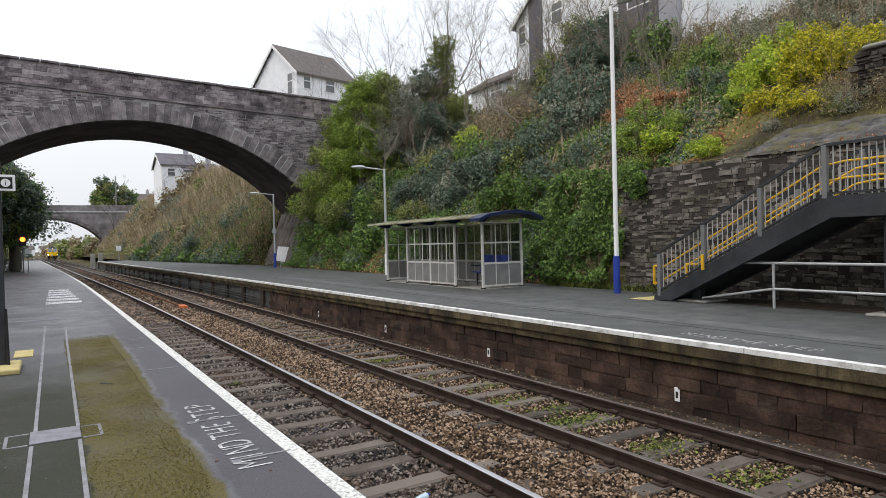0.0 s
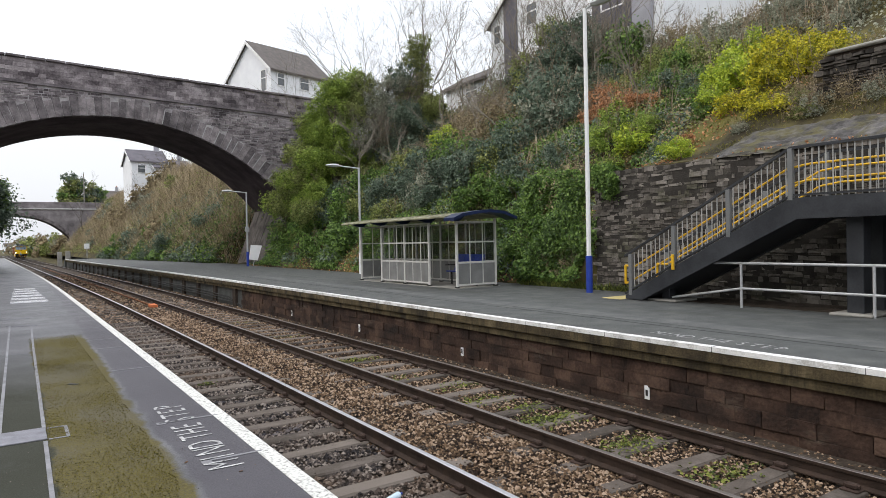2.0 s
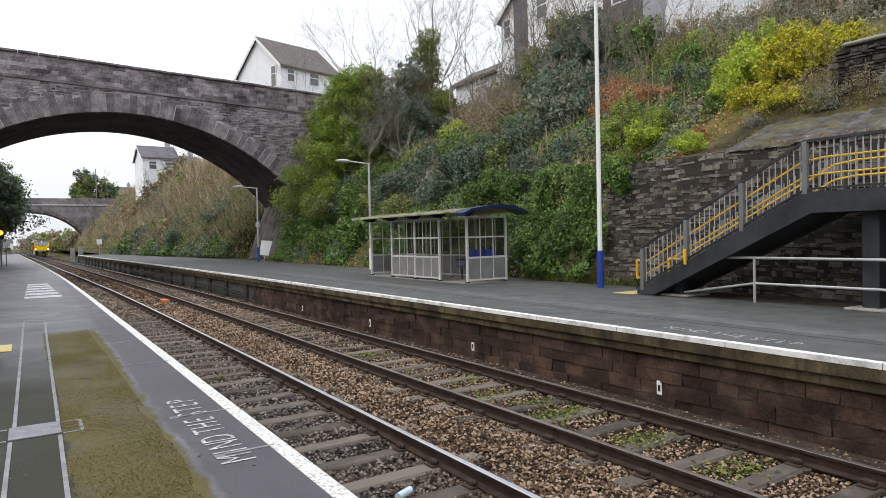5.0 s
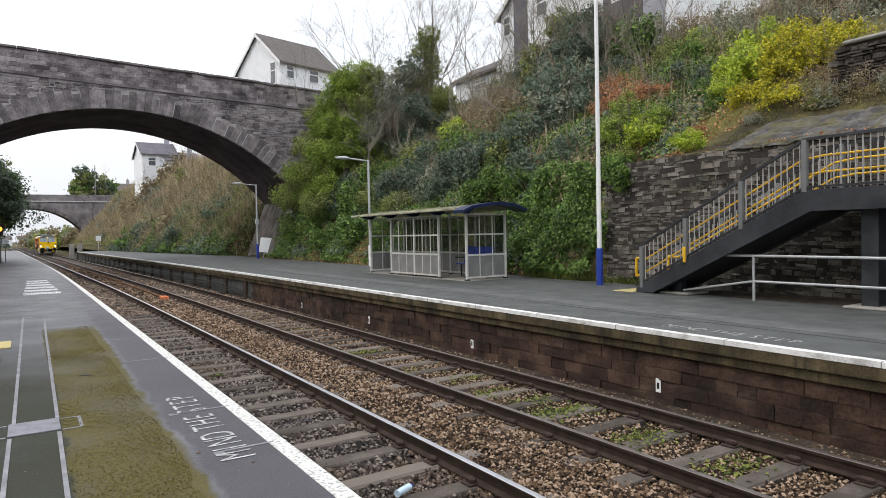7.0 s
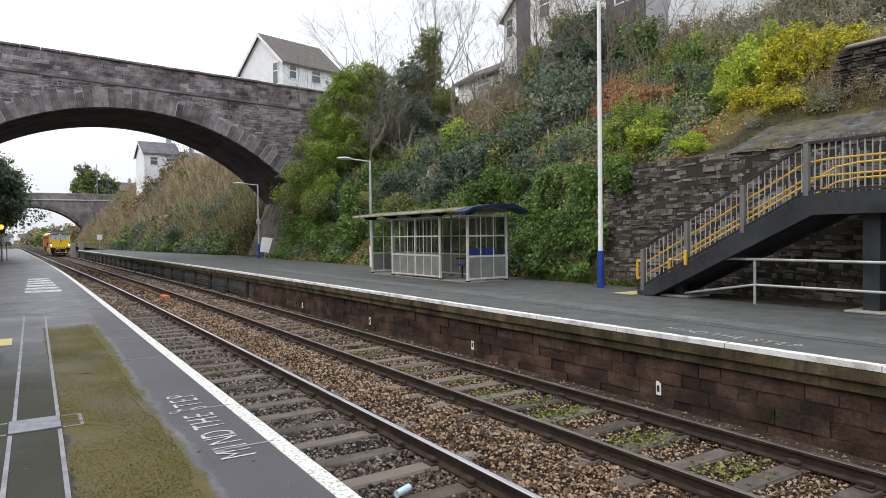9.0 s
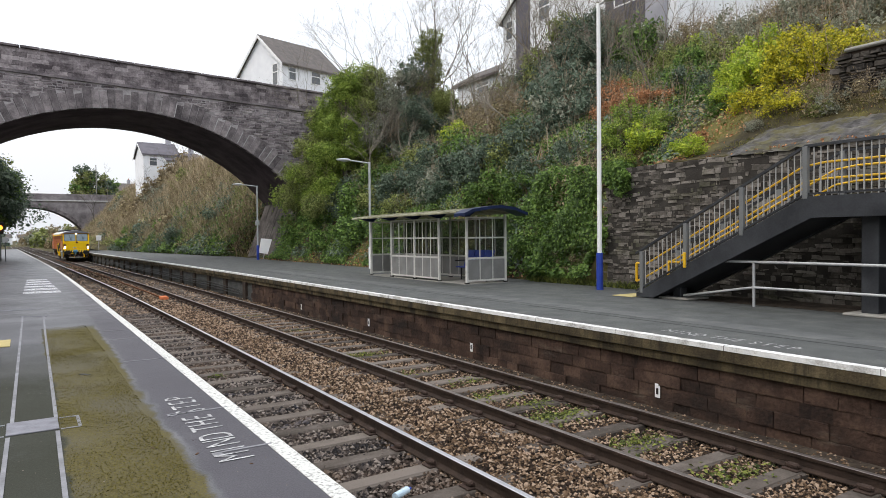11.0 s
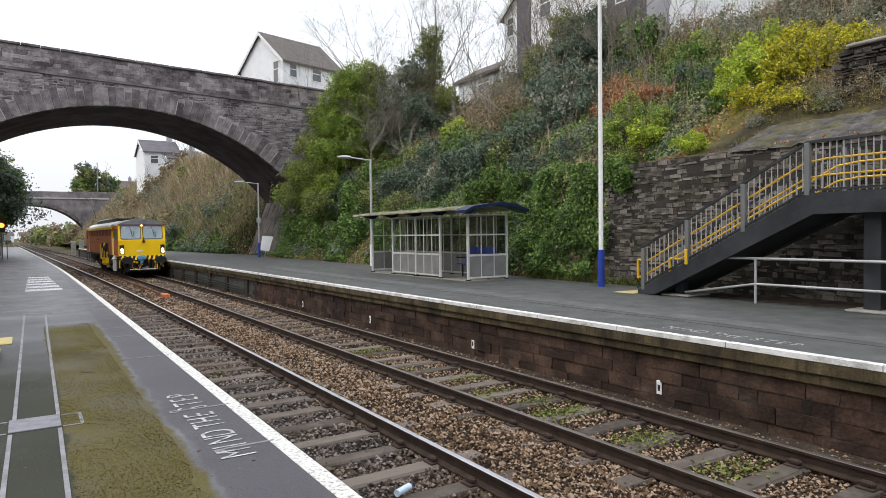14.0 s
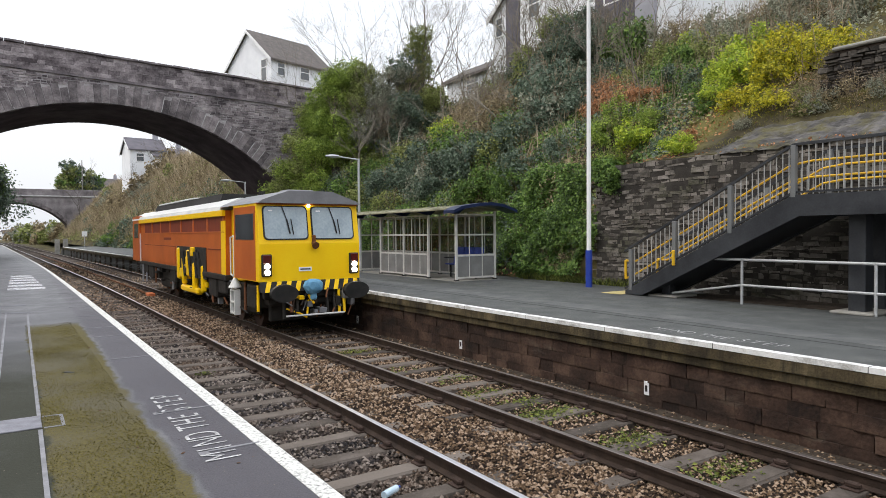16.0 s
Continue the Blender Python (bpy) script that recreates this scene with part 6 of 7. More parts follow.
    for x, y, r, lift, kind in ((16.3, 40.8, 1.3, 6.2, "bright"), (17.1, 38.4, 1.35, 7.2, "bright"), (18.5, 38.5, 1.3, 6.6, "bright"), (19.5, 38.2, 1.2, 6.0, "olive"), (16.2, 38.4, 1.3, 3.6, "bright")):
        leafy_tree(kind, x, y, r, lift, "fresh green leafy tree beside the bridge")
    leafy_tree("olive", 22.4, 36.4, 0.9, 6.4, "ivy clad tall tree above the bank")
    for x, y, r, lift in ((25.6, 29.3, 1.2, 1.6), (24.8, 26.8, 1.3, 3.0), (24.9, 24.6, 1.2, 2.8), (22.8, 24.4, 1.4, 2.2), (24.6, 22.6, 1.1, 2.2)):
        leafy_tree("dark", x, y, r, lift, "dark ivy clad tree before the white house")
    # pale bark on these trees stands in for overexposed twigs against the sky
    for x, y, h, s in ((18.8, 41.0, 10.5, 1), (19.8, 40.2, 10.0, 7), (21.0, 39.5, 11.5, 2), (22.2, 37.6, 12.5, 3), (23.0, 37.4, 11.5, 4), (25.5, 34.6, 8.0, 5), (26.0, 36.5, 8.0, 6)):
        bare_tree(x, y, bank(x, y), h, s, "leafless tree with grey branches against the sky", 1.1, 2, "pale_bark", 5, 0.62)
    for x, y, h, s in ((21.5, 30.0, 4.5, 11), (22.6, 26.5, 4.8, 12), (24.2, 24.2, 5.0, 13), (24.8, 21.6, 4.5, 14), (24.0, 19.4, 3.6, 15), (23.0, 29.0, 4.2, 16), (20.4, 27.6, 3.4, 17), (22.6, 21.8, 3.6, 18), (21.4, 18.0, 3.0, 19), (18.6, 33.0, 4.0, 20), (25.6, 29.4, 6.0, 21), (25.2, 27.4, 6.0, 22), (25.4, 25.4, 5.5, 23), (25.2, 23.4, 5.5, 24), (24.6, 26.4, 5.5, 25), (19.6, 24.0, 4.2, 26), (19.8, 30.4, 5.0, 27), (17.8, 36.0, 5.0, 28)):
        bare_tree(x, y, bank(x, y), h, s, "pale leafless sapling among the bushes", 0.85, 2, "pale_bark")
    # beyond the bridge
    for k in range(34):
        y = 56 + 100 * (k / 34) ** 1.2
        x = foot(y) + random.uniform(0.6, 9)
        bush(random.choice(("scrub", "scrub", "scrub", "grey", "olive", "dark")) if x > foot(y) + 3 else random.choice(("ivy", "dark", "scrub")), x, y, random.uniform(1.0, 1.9))
    for x, y, h, s in ((12.5, 150, 9, 31), (16.2, 160, 11, 32), (15.0, 106, 6, 33), (13.5, 100, 6, 34), (19, 98, 6, 35), (17.6, 104, 7, 37), (21, 104, 6, 38), (17.5, 130, 8, 36)):
        bare_tree(x, y, bank(x, y), h, s, "leafless tree on the far cutting top", 1.0, 1)
    for x, y, r in ((14.4, 105, 1.8), (16.2, 104, 2.0), (18.2, 104, 2.0), (20.2, 104, 2.0), (13.6, 108, 1.6)):
        bush("scrub", x, y, r, None, 1.3)
    # evergreens far off
    for x, y, r, lift in ((12.2, 186, 2.6, 10.5), (14.6, 187, 2.4, 9.5), (17.5, 188, 2.4, 8.5), (19.4, 189, 2.2, 7.5)):
        tree_at("dark", x, y, 8.5, r, lift, "tall dark conifer behind the second bridge")
    solid("utility_pole", rod((0, 0, 0), (0, 0, 12), 0.14, None, 8, 0.1), "concrete", "pale wooden utility pole behind the second bridge", "pole", at=pose(15.4, 184, 8))
    # the near side beyond the bridge
    for x, y, z, r, lift in ((-4.6, 63, 0, 1.6, 1.6), (-4.4, 67, 0, 1.6, 1.5), (-4.9, 59, 0, 1.5, 1.4), (-2.2, 60, 0, 2.1, 7.4), (-3.0, 61, 0, 2.2, 8.0), (-2.0, 59, 0, 1.9, 5.0), (-2.0, 66, 0, 2.2, 6.8), (-3.8, 63, 0, 2.4, 8.4), (-5.0, 58, 0, 2.6, 8.6), (-1.9, 58.0, 0, 2.4, 6.4), (-3.6, 72, 0, 2.3, 6.4), (-5.5, 80, 1.0, 2.6, 6)):
        tree_at("dark", x, y, z, r, lift, "dense dark evergreen tree beside the line", 0.66)
    for k in range(16):
        y = 75 + 8 * k
        x = -5.5 + bend(y) + random.uniform(-2.5, 0.5)
        bush(random.choice(("olive", "scrub", "dark", "bright")), x, y, random.uniform(1.3, 2.2), max(0, 0.9 * (-4 + bend(y) - x)))
    for k in range(18):
        y = 184 + 3.2 * k
        for side in (-1, 1):
            x = (foot(y) + random.uniform(0.5, 4)) if side > 0 else (-5 + bend(y) - random.uniform(0, 3))
            bush(random.choice(("olive", "scrub", "dark", "grey")), x, y, random.uniform(1.6, 2.8), max(0, 0.8 * (x - foot(y))) if side > 0 else max(0, 0.9 * (-4 + bend(y) - x)), 1.0, "distant bushes")
    for k in range(46):
        x, y = random.uniform(-45, 60), random.uniform(215, 420)
        if abs(x - bend(y) - 4.5) < 6:
            x += 14
        bush(random.choice(("dark", "olive", "scrub", "grey")), x, y, random.uniform(3, 6), 0, 1.1, "distant trees")
    # far woods mostly of the grey kind, haze imitated by paler leaves
    for k in range(26):
        y = random.uniform(290, 370)
        bush(random.choice(("grey", "grey", "scrub", "olive")), random.uniform(3, 30), y, random.uniform(3.5, 6.0), random.uniform(-0.5, 1.5), 1.2, "distant trees")
    # moss cushions and grit on the near platform
    rng = np.random.default_rng(31)
    P = []
    while len(P) < 30000:
        y = 2.6 + 10.0 * rng.random() ** 1.6
        x = 0.2 + 0.65 * rng.random()
        if x > 0.78 + 0.012 * y + 0.12 * noise.noise((x, y * 2.2, 3)) or noise.noise((x * 1.5, y * 1.5, 14)) < -0.6 + rng.random():
            continue
        P.append((x, y, 0.001 + 0.006 * rng.random()))
    P = np.array(P)
    tagged(new("platform_moss", leaves("platform_moss", M["moss"], P, rng.normal(size=P.shape) * 0.7 + np.array([0, 0, 1.6]), 0.0085, rng, 0.9)), "olive moss cushions on the worn platform", "moss", kind="stuff")
    P = np.stack([-0.9 + 2.3 * rng.random(1300), 2.6 + 13 * rng.random(1300) ** 1.5, np.full(1300, 0.002)], 1)
    tagged(new("platform_grit", leaves("platform_grit", M["ballast_grey"], P, rng.normal(size=P.shape) * 0.4 + np.array([0, 0, 1.6]), 0.008, rng, 0.8)), "fine grit and crumbs scattered on the platform", "grit", kind="stuff")
    # weeds between the rails
    rng = np.random.default_rng(9)
    P = []
    for cx, cy, r, n in ((6.1, 6.75, 0.34, 900), (6.15, 5.35, 0.34, 600), (6.0, 8.2, 0.36, 380), (6.4, 9.3, 0.3, 200), (6.05, 12.6, 0.34, 420), (6.3, 7.45, 0.3, 300), (5.9, 10.4, 0.3, 140), (6.2, 4.1, 0.34, 360), (6.1, 17.0, 0.4, 120), (6.1, 21, 0.4, 120), (2.9, 12.2, 0.12, 80)):
        for _ in range(int(0.62 * n)):
            P.append((cx + rng.normal() * r * 0.8, cy + rng.normal() * r * 0.45, -1.06 + 0.045 * rng.random() ** 2))
    P = np.array(P)
    tagged(new("track_weeds", leaves("track_weeds", M["weed"], P, rng.normal(size=P.shape) * 0.5 + np.array([0, 0, 1.0]), 0.05, rng, 0.6)), "low green weeds growing between the sleepers", "weeds", kind="stuff")
    spots = [(13.45 + 0.35 * rng.random(), 11.4 + 4.6 * rng.random(), 0.0) for _ in range(1500)]
    blades("wall_weeds", M["weed"], spots, 0.2, 0.016, 4, "green weeds along the foot of the bank", "weeds", 0.6)


def tree_at(kind, x, y, z, r, lift, label, low=0.12):
    leafage, core = crown(kind)
    t = thing("tree", label, "tree", pose(x, y, z - 0.3), group="far trees")
    part("trunk", rod((0, 0, 0), (0, 0, lift), 0.25, None, 8, 0.1), "bark", t)
    n = max(3, round(lift / (0.6 * r)))
    for k in range(n):
        h = low * lift + (lift - low * lift) * k / (n - 1)
        w = r * (1.15 - 0.45 * k / n)
        o = part("crown", (crown if y < 75 else coarse)(random.choice(("dark", "dark", "olive", "ivy")))[0][0], "", t)
        o.matrix_basis = pose(random.uniform(-0.3, 0.3) * r, random.uniform(-0.3, 0.3) * r, h, 0, 0, random.uniform(0, 360)) @ Matrix.Diagonal((w, w, w, 1))


# ---- the track machine ----
def build_train():
    """Front at local y = 0, facing -y; rail top at z = 0."""
    L, H = 18.0, 1.28
    t = thing("track_machine", "orange and yellow rail track maintenance vehicle on the rails", "rail vehicle")
    # front cab: the face leans back above the sill
    face = [(0.0, 1.22), (0.0, 2.1), (0.16, 3.06), (2.0, 3.06), (2.0, 1.22)]
    part("front_cab", prism(face, -H, H), "train_yellow", t, "yellow driving cab")
    part("cab_roof", prism([(-H - 0.02, 3.06), (-H + 0.1, 3.14), (-0.55, 3.36), (0.55, 3.36), (H - 0.1, 3.14), (H + 0.02, 3.06)], -0.02, 3.2, axis="y"), "train_grey", t, "grey cab roof")
    part("roof_trim", box(-H - 0.01, H + 0.01, 0.12, 0.17, 3.03, 3.085, 0.01), "train_orange", t)
    lean = math.degrees(math.atan2(0.16, 0.96))
    for x0, x1 in ((-1.13, -0.09), (0.06, 1.11)):
        f = bmesh.new()
        w, h = (x1 - x0), 0.76
        rounded = []
        for cx, cz, a0 in ((w - 0.09, h - 0.09, 0), (0.09, h - 0.09, 90), (0.09, 0.09, 180), (w - 0.09, 0.09, 270)):
            for k in range(4):
                a = radians(a0 + 30 * k)
                rounded.append((cx + 0.09 * math.cos(a), cz + 0.09 * math.sin(a)))
        wf = part("windscreen", prism([(w / 2 + (a - w / 2) * 1.06, h / 2 + (b - h / 2) * 1.07) for a, b in rounded], -0.02, 0.02, axis="y"), "black", t, "black rubber framed windscreen")
        wf.matrix_basis = pose(x0, 0.02, 2.22, -lean + 0.0, 0, 0)
        part("pane", prism(rounded, -0.03, -0.021, axis="y"), "cab_glass", wf, "glass with reflected sky put into its pale colour")
        wp = bmesh.new()
        rod((w * 0.42, -0.05, h + 0.02), (w * 0.55, -0.05, h * 0.45), 0.012, wp, 6)
        rod((w * 0.52, -0.05, h * 0.6), (w * 0.58, -0.05, h * 0.15), 0.018, wp, 6)
        rod((w * 0.62, -0.05, h * 0.62), (w * 0.66, -0.05, h * 0.12), 0.012, wp, 6)
        part("wiper", wp, "black", wf)
        part("visor", box(w * 0.1, w * 0.2, -0.034, -0.031, h * 0.86, h * 0.9), "white_paint", wf)
    part("roof_hatch", box(-0.4, 0.3, 0.5, 1.1, 3.33, 3.42, 0.03), "train_grey", t)
    part("marker_light", box(-0.04, 0.03, 0.11, 0.16, 2.98, 3.04, 0.01), "head_lamp", t, "lit marker lamp")
    part("horn", rod((0.06, -0.14, 2.05), (0.06, 0.02, 2.12), 0.09, None, 12, 0.05), "rust", t, "brown horn")
    part("horn_bracket", box(0.02, 0.1, -0.06, 0.02, 2.1, 2.3, 0.01), "rust", t)
    for s in (-1, 1):
        lb = part("lamp_box", box(s * 1.11 - 0.12, s * 1.11 + 0.12, -0.06, 0.02, 1.34, 1.86, 0.02), "black", t, "dark lamp cluster")
        part("tail_lamp", box(s * 1.11 - 0.095, s * 1.11 + 0.095, -0.072, -0.055, 1.655, 1.84, 0.006), "lens_red", lb, "dark red lens")
        for z in (1.58, 1.44):
            part("head_lamp", rod((s * 1.11, -0.085, z), (s * 1.11, -0.055, z), 0.068, None, 16), "head_lamp", lb, "lit white headlamp")
    part("number_panel", box(-0.32, 0.0, -0.012, 0.004, 1.44, 1.54), "white_paint", t)
    part("number_bar", box(-0.29, -0.03, -0.016, -0.011, 1.475, 1.505), "black", t)
    # striped valance
    v = part("valance", prism([(-0.02, 1.22), (-0.1, 0.98), (0.1, 0.98), (0.1, 1.22)], -H + 0.02, H - 0.02), "black", t)
    for k in range(10):
        x = -1.2 + 0.245 * k
        b = bmesh.new()
        vs = [b.verts.new(p) for p in ((x + 0.09, -0.026, 1.218), (x + 0.2, -0.026, 1.218), (x + 0.12, -0.106, 0.982), (x + 0.01, -0.106, 0.982))]
        bb = [b.verts.new(q.co + Vector((0, 0.008, 0))) for q in vs]
        b.faces.new(vs)
        b.faces.new(bb[::-1])
        for j in range(4):
            b.faces.new((vs[j], vs[(j + 1) % 4], bb[(j + 1) % 4], bb[j]))
        bmesh.ops.recalc_face_normals(b, faces=b.faces)
        part("stripe", b, "train_yellow", v, "yellow warning stripe")
    # buffers and coupling
    for s in (-1, 1):
        bf = part("buffer", rod((s * 0.9, -0.55, 0.98), (s * 0.9, 0.2, 0.98), 0.12, None, 14), "under", t)
        b = bmesh.new()
        made = bmesh.ops.create_cone(b, cap_ends=True, segments=20, radius1=0.34, radius2=0.32, depth=0.09, matrix=Matrix.Translation((s * 0.9, -0.6, 0.98)) @ pose(0, 0, 0, 90, 0, 0) @ Matrix.Diagonal((1, 0.62, 1, 1)))
        part("buffer_head", b, "black", bf, "oval black buffer head")
    hk = part("coupling", box(-0.12, 0.12, -0.35, 0.1, 0.95, 1.12, 0.03), "under", t)
    b = bmesh.new()
    bmesh.ops.create_icosphere(b, subdivisions=2, radius=0.2, matrix=Matrix.Translation((-0.12, -0.38, 1.1)) @ Matrix.Diagonal((1.25, 0.9, 0.95, 1)))
    for q in b.verts:
        q.co += Vector((random.uniform(-0.02, 0.02), random.uniform(-0.02, 0.02), random.uniform(-0.02, 0.02)))
    part("coupling_cover", b, "sky_blue", hk, "pale blue cloth cover")
    part("coupling_link", box(-0.2, -0.04, -0.44, -0.36, 0.78, 1.0, 0.03), "sky_blue", hk)
    part("buffer_beam", box(-1.15, 1.15, 0.02, 0.22, 0.8, 1.15, 0.03), "under", t)
    b = bmesh.new()
    rod((-0.75, -0.3, 0.42), (0.72, -0.3, 0.42), 0.022, b, 8)
    part("guard_bar", b, "train_white", t, "pale guard bar")
    for k, (x, z0, z1, m) in enumerate(((-0.78, 0.35, 0.95, "under"), (-0.45, 0.5, 1.0, "under"), (0.3, 0.4, 0.95, "under"), (0.62, 0.4, 1.0, "train_yellow"), (0.75, 0.42, 0.98, "train_yellow"), (-0.62, 0.5, 0.9, "rust"), (0.5, 0.45, 0.9, "under"))):
        part("brake_hose", rod((x, -0.22 - 0.02 * (k % 3), z0), (x + 0.06, -0.05, z1), 0.035, None, 8), m, t)
    part("under_frame", box(-1.0, 1.0, 0.1, 16.9, 0.62, 1.12, 0.05), "under", t)
    part("plough", box(-0.95, 0.95, 0.25, 0.4, 0.25, 0.75, 0.03), "under", t)
    # body behind the cab
    part("body", prism([(2.95, 1.24), (2.95, 2.98), (16.2, 2.98), (16.2, 1.24)], -H + 0.06, H - 0.06), "train_orange", t, "orange body side")
    part("lower_band", box(-H + 0.02, H - 0.02, 2.9, 16.9, 1.08, 1.24, 0.02), "under", t, "dark lower band")
    part("door_recess", box(-H + 0.22, H - 0.22, 1.95, 3.0, 1.12, 3.0, 0.02), "train_yellow", t, "yellow door recess")
    part("rear_cab", prism([(16.2, 1.2), (16.2, 3.16), (17.85, 3.16), (18.0, 2.1), (18.0, 1.2)], -H, H), "train_orange", t, "orange rear cab")
    part("roof", prism([(-H - 0.02, 2.98), (-H + 0.02, 3.1), (-0.75, 3.34), (0.75, 3.34), (H - 0.02, 3.1), (H + 0.02, 2.98)], 3.2, 18.0, axis="y"), "train_white", t, "white roof")
    rf = part("roof_pod", prism([(-0.8, 3.3), (-0.72, 3.55), (0.72, 3.55), (0.8, 3.3)], 5.0, 15.2, axis="y"), "black", t, "dark roof cooling pod")
    part("pod_lid", box(-0.76, 0.76, 8.5, 14.6, 3.55, 3.6, 0.02), "train_white", rf)
    part("exhaust", rod((0.2, 4.2, 3.3), (0.2, 4.2, 3.6), 0.09, None, 10), "black", rf)
    for s in (-1, 1):
        x = s * (H - 0.06)

        def plate(name, y0, y1, z0, z1, m, label="", out=0.012, parent=t):
            a, b = sorted((x, x + s * out))
            return part(name, box(a, b, y0, y1, z0, z1, 0.003), m, parent, label)

        plate("top_strip", 2.96, 16.2, 2.83, 2.985, "train_yellow", "yellow strip under the roof", 0.085)
        ws = plate("window_band", 3.1, 15.2, 2.42, 2.82, "dark_red", "row of dark recessed vents", 0.006)
        for k in range(8):
            y = 3.1 + 12.1 * k / 7
            plate("vent_divider", y - 0.09, y + 0.09, 2.4, 2.84, "train_orange", "", 0.02, ws)
        plate("edge_trim", 3.0, 16.2, 2.38, 2.42, "train_orange", "", 0.02)
        pn = plate("access_panel", 9.2, 15.2, 1.32, 1.92, "train_orange", "", 0.016)
        plate("panel_rail", 9.2, 15.2, 1.92, 1.95, "dark_red", "", 0.02, pn)
        plate("panel_rail", 3.4, 4.8, 1.9, 1.93, "dark_red", "", 0.02, pn)
        # no real hole: a near-black plate imitates the shaded work opening
        rc = plate("work_recess", 5.0, 8.9, 1.0, 1.95, "under", "dark plate painted as the work unit's shaded opening", 0.02)
        for y, w, z0, z1 in ((8.5, 0.28, 0.85, 1.9), (7.1, 0.26, 1.0, 1.85), (6.4, 0.18, 0.6, 1.45), (5.35, 0.14, 0.6, 1.4), (7.9, 0.14, 0.7, 1.6)):
            part("work_arm", box(min(x - s * 0.1, x + s * 0.07), max(x - s * 0.1, x + s * 0.07), y, y + w, z0, z1, 0.04), "train_yellow", rc, "yellow lifting arm")
        for y in (5.6, 6.0, 6.8, 7.6):
            part("hose", rod((x + s * 0.05, y, 1.0), (x + s * 0.06, y + 0.25, 1.8), 0.045, None, 8), "black", rc)
        part("clamp", box(min(x - s * 0.15, x + s * 0.05), max(x - s * 0.15, x + s * 0.05), 6.0, 8.3, 0.48, 0.68, 0.05), "train_yellow", rc, "yellow clamp frame")
        sg = plate("side_panel", 0.25, 1.95, 1.24, 3.0, "train_orange", "orange cab side", 0.07)
        part("side_window", box(min(x + s * 0.07, x + s * 0.076), max(x + s * 0.07, x + s * 0.076), 0.35, 1.8, 2.2, 2.82, 0.002), "side_glass", sg, "dark cab side window")
        plate("logo_bar", 9.9, 11.2, 2.15, 2.24, "dark_red", "", 0.014)
        hr = bmesh.new()
        xo = x + s * 0.06
        rod((xo, 2.02, 1.25), (xo, 2.02, 2.3), 0.02, hr, 8)
        rod((xo, 2.3, 1.3), (xo, 2.3, 2.25), 0.02, hr, 8)
        rod((xo, 2.02, 2.3), (xo, 2.3, 2.25), 0.02, hr, 8)
        rod((xo, 2.02, 1.25), (xo, 2.3, 1.3), 0.02, hr, 8)
        part("grab_rail", hr, "train_white", t, "white grab rail")
        plate("door_edge", 2.95, 3.35, 1.24, 2.7, "train_yellow", "", 0.02)
        rr = bmesh.new()
        rod((xo, 15.95, 1.2), (xo, 15.95, 2.4), 0.03, rr, 8)
        part("grab_rail", rr, "train_white", t, "white grab rail")
        rw = plate("rear_window", 16.5, 17.5, 2.2, 2.85, "side_glass", "dark rear cab window", 0.066)
        st = bmesh.new()
        xa, xb = sorted((x - s * 0.05, x + s * 0.1))
        for y in (1.86, 2.2):
            box(xa, xb, y, y + 0.06, 0.28, 0.92, 0, st)
        for z in (0.3, 0.58, 0.88):
            box(xa, xb, 1.92, 2.2, z, z + 0.05, 0, st)
        part("step_ladder", st, "train_white", t, "white step ladder")
        cn = bmesh.new()
        rod((x + s * 0.04, 2.0, 0.98), (x + s * 0.04, 2.0, 1.24), 0.17, cn, 14, 0.03)
        part("sand_cone", cn, "train_white", t)
        for y0, y1, z0 in ((0.5, 1.2, 0.55), (3.0, 3.8, 0.7), (3.95, 4.8, 0.55), (9.3, 10.2, 0.65), (13.4, 14.4, 0.6), (14.6, 15.8, 0.75)):
            part("equipment_box", box(min(x, x - s * 0.4), max(x, x - s * 0.4), y0, y1, z0, 1.1, 0.04), "under", t)
        for y, z0, m in ((0.35, 0.5, "train_yellow"), (1.35, 0.45, "rust"), (2.6, 0.35, "train_grey"), (4.4, 0.4, "rust"), (9.8, 0.4, "train_grey"), (13.0, 0.45, "rust"), (15.0, 0.4, "train_grey")):
            part("pipe", rod((x - s * 0.02, y, z0), (x - s * 0.06, y + 0.12, 1.12), 0.035, None, 8), m, t)
        part("ladder_rear", box(min(x, x + s * 0.03), max(x, x + s * 0.03), 15.5, 15.8, 0.35, 1.1, 0.02), "train_grey", t)
    fit = random.Random(12)
    for k in range(30):
        x, z = fit.uniform(-1.0, 1.0), fit.uniform(0.34, 0.85)
        tone = fit.choice(("under", "under", "rust", "iron", "train_grey", "train_yellow"))
        if k % 2:
            w, d, h = fit.uniform(0.05, 0.16), fit.uniform(0.05, 0.12), fit.uniform(0.06, 0.22)
            part("front_fitting", box(x - w / 2, x + w / 2, -0.24, -0.24 + d + 0.2, z, z + h, 0.012), tone, t)
        else:
            part("brake_hose", rod((x, -0.26, z), (x + fit.uniform(-0.25, 0.25), -0.1, z + fit.uniform(0.1, 0.35)), fit.uniform(0.012, 0.03), None, 7), tone, t)
    for side in (-1, 1):
        for k in range(34):
            y, z = fit.uniform(0.3, 15.8), fit.uniform(0.3, 0.95)
            tone = fit.choice(("under", "under", "rust", "iron", "train_grey", "train_yellow" if 4.5 < y < 9 else "under"))
            x = side * fit.uniform(1.0, 1.2)
            if k % 3:
                w, h = fit.uniform(0.12, 0.5), fit.uniform(0.08, 0.3)
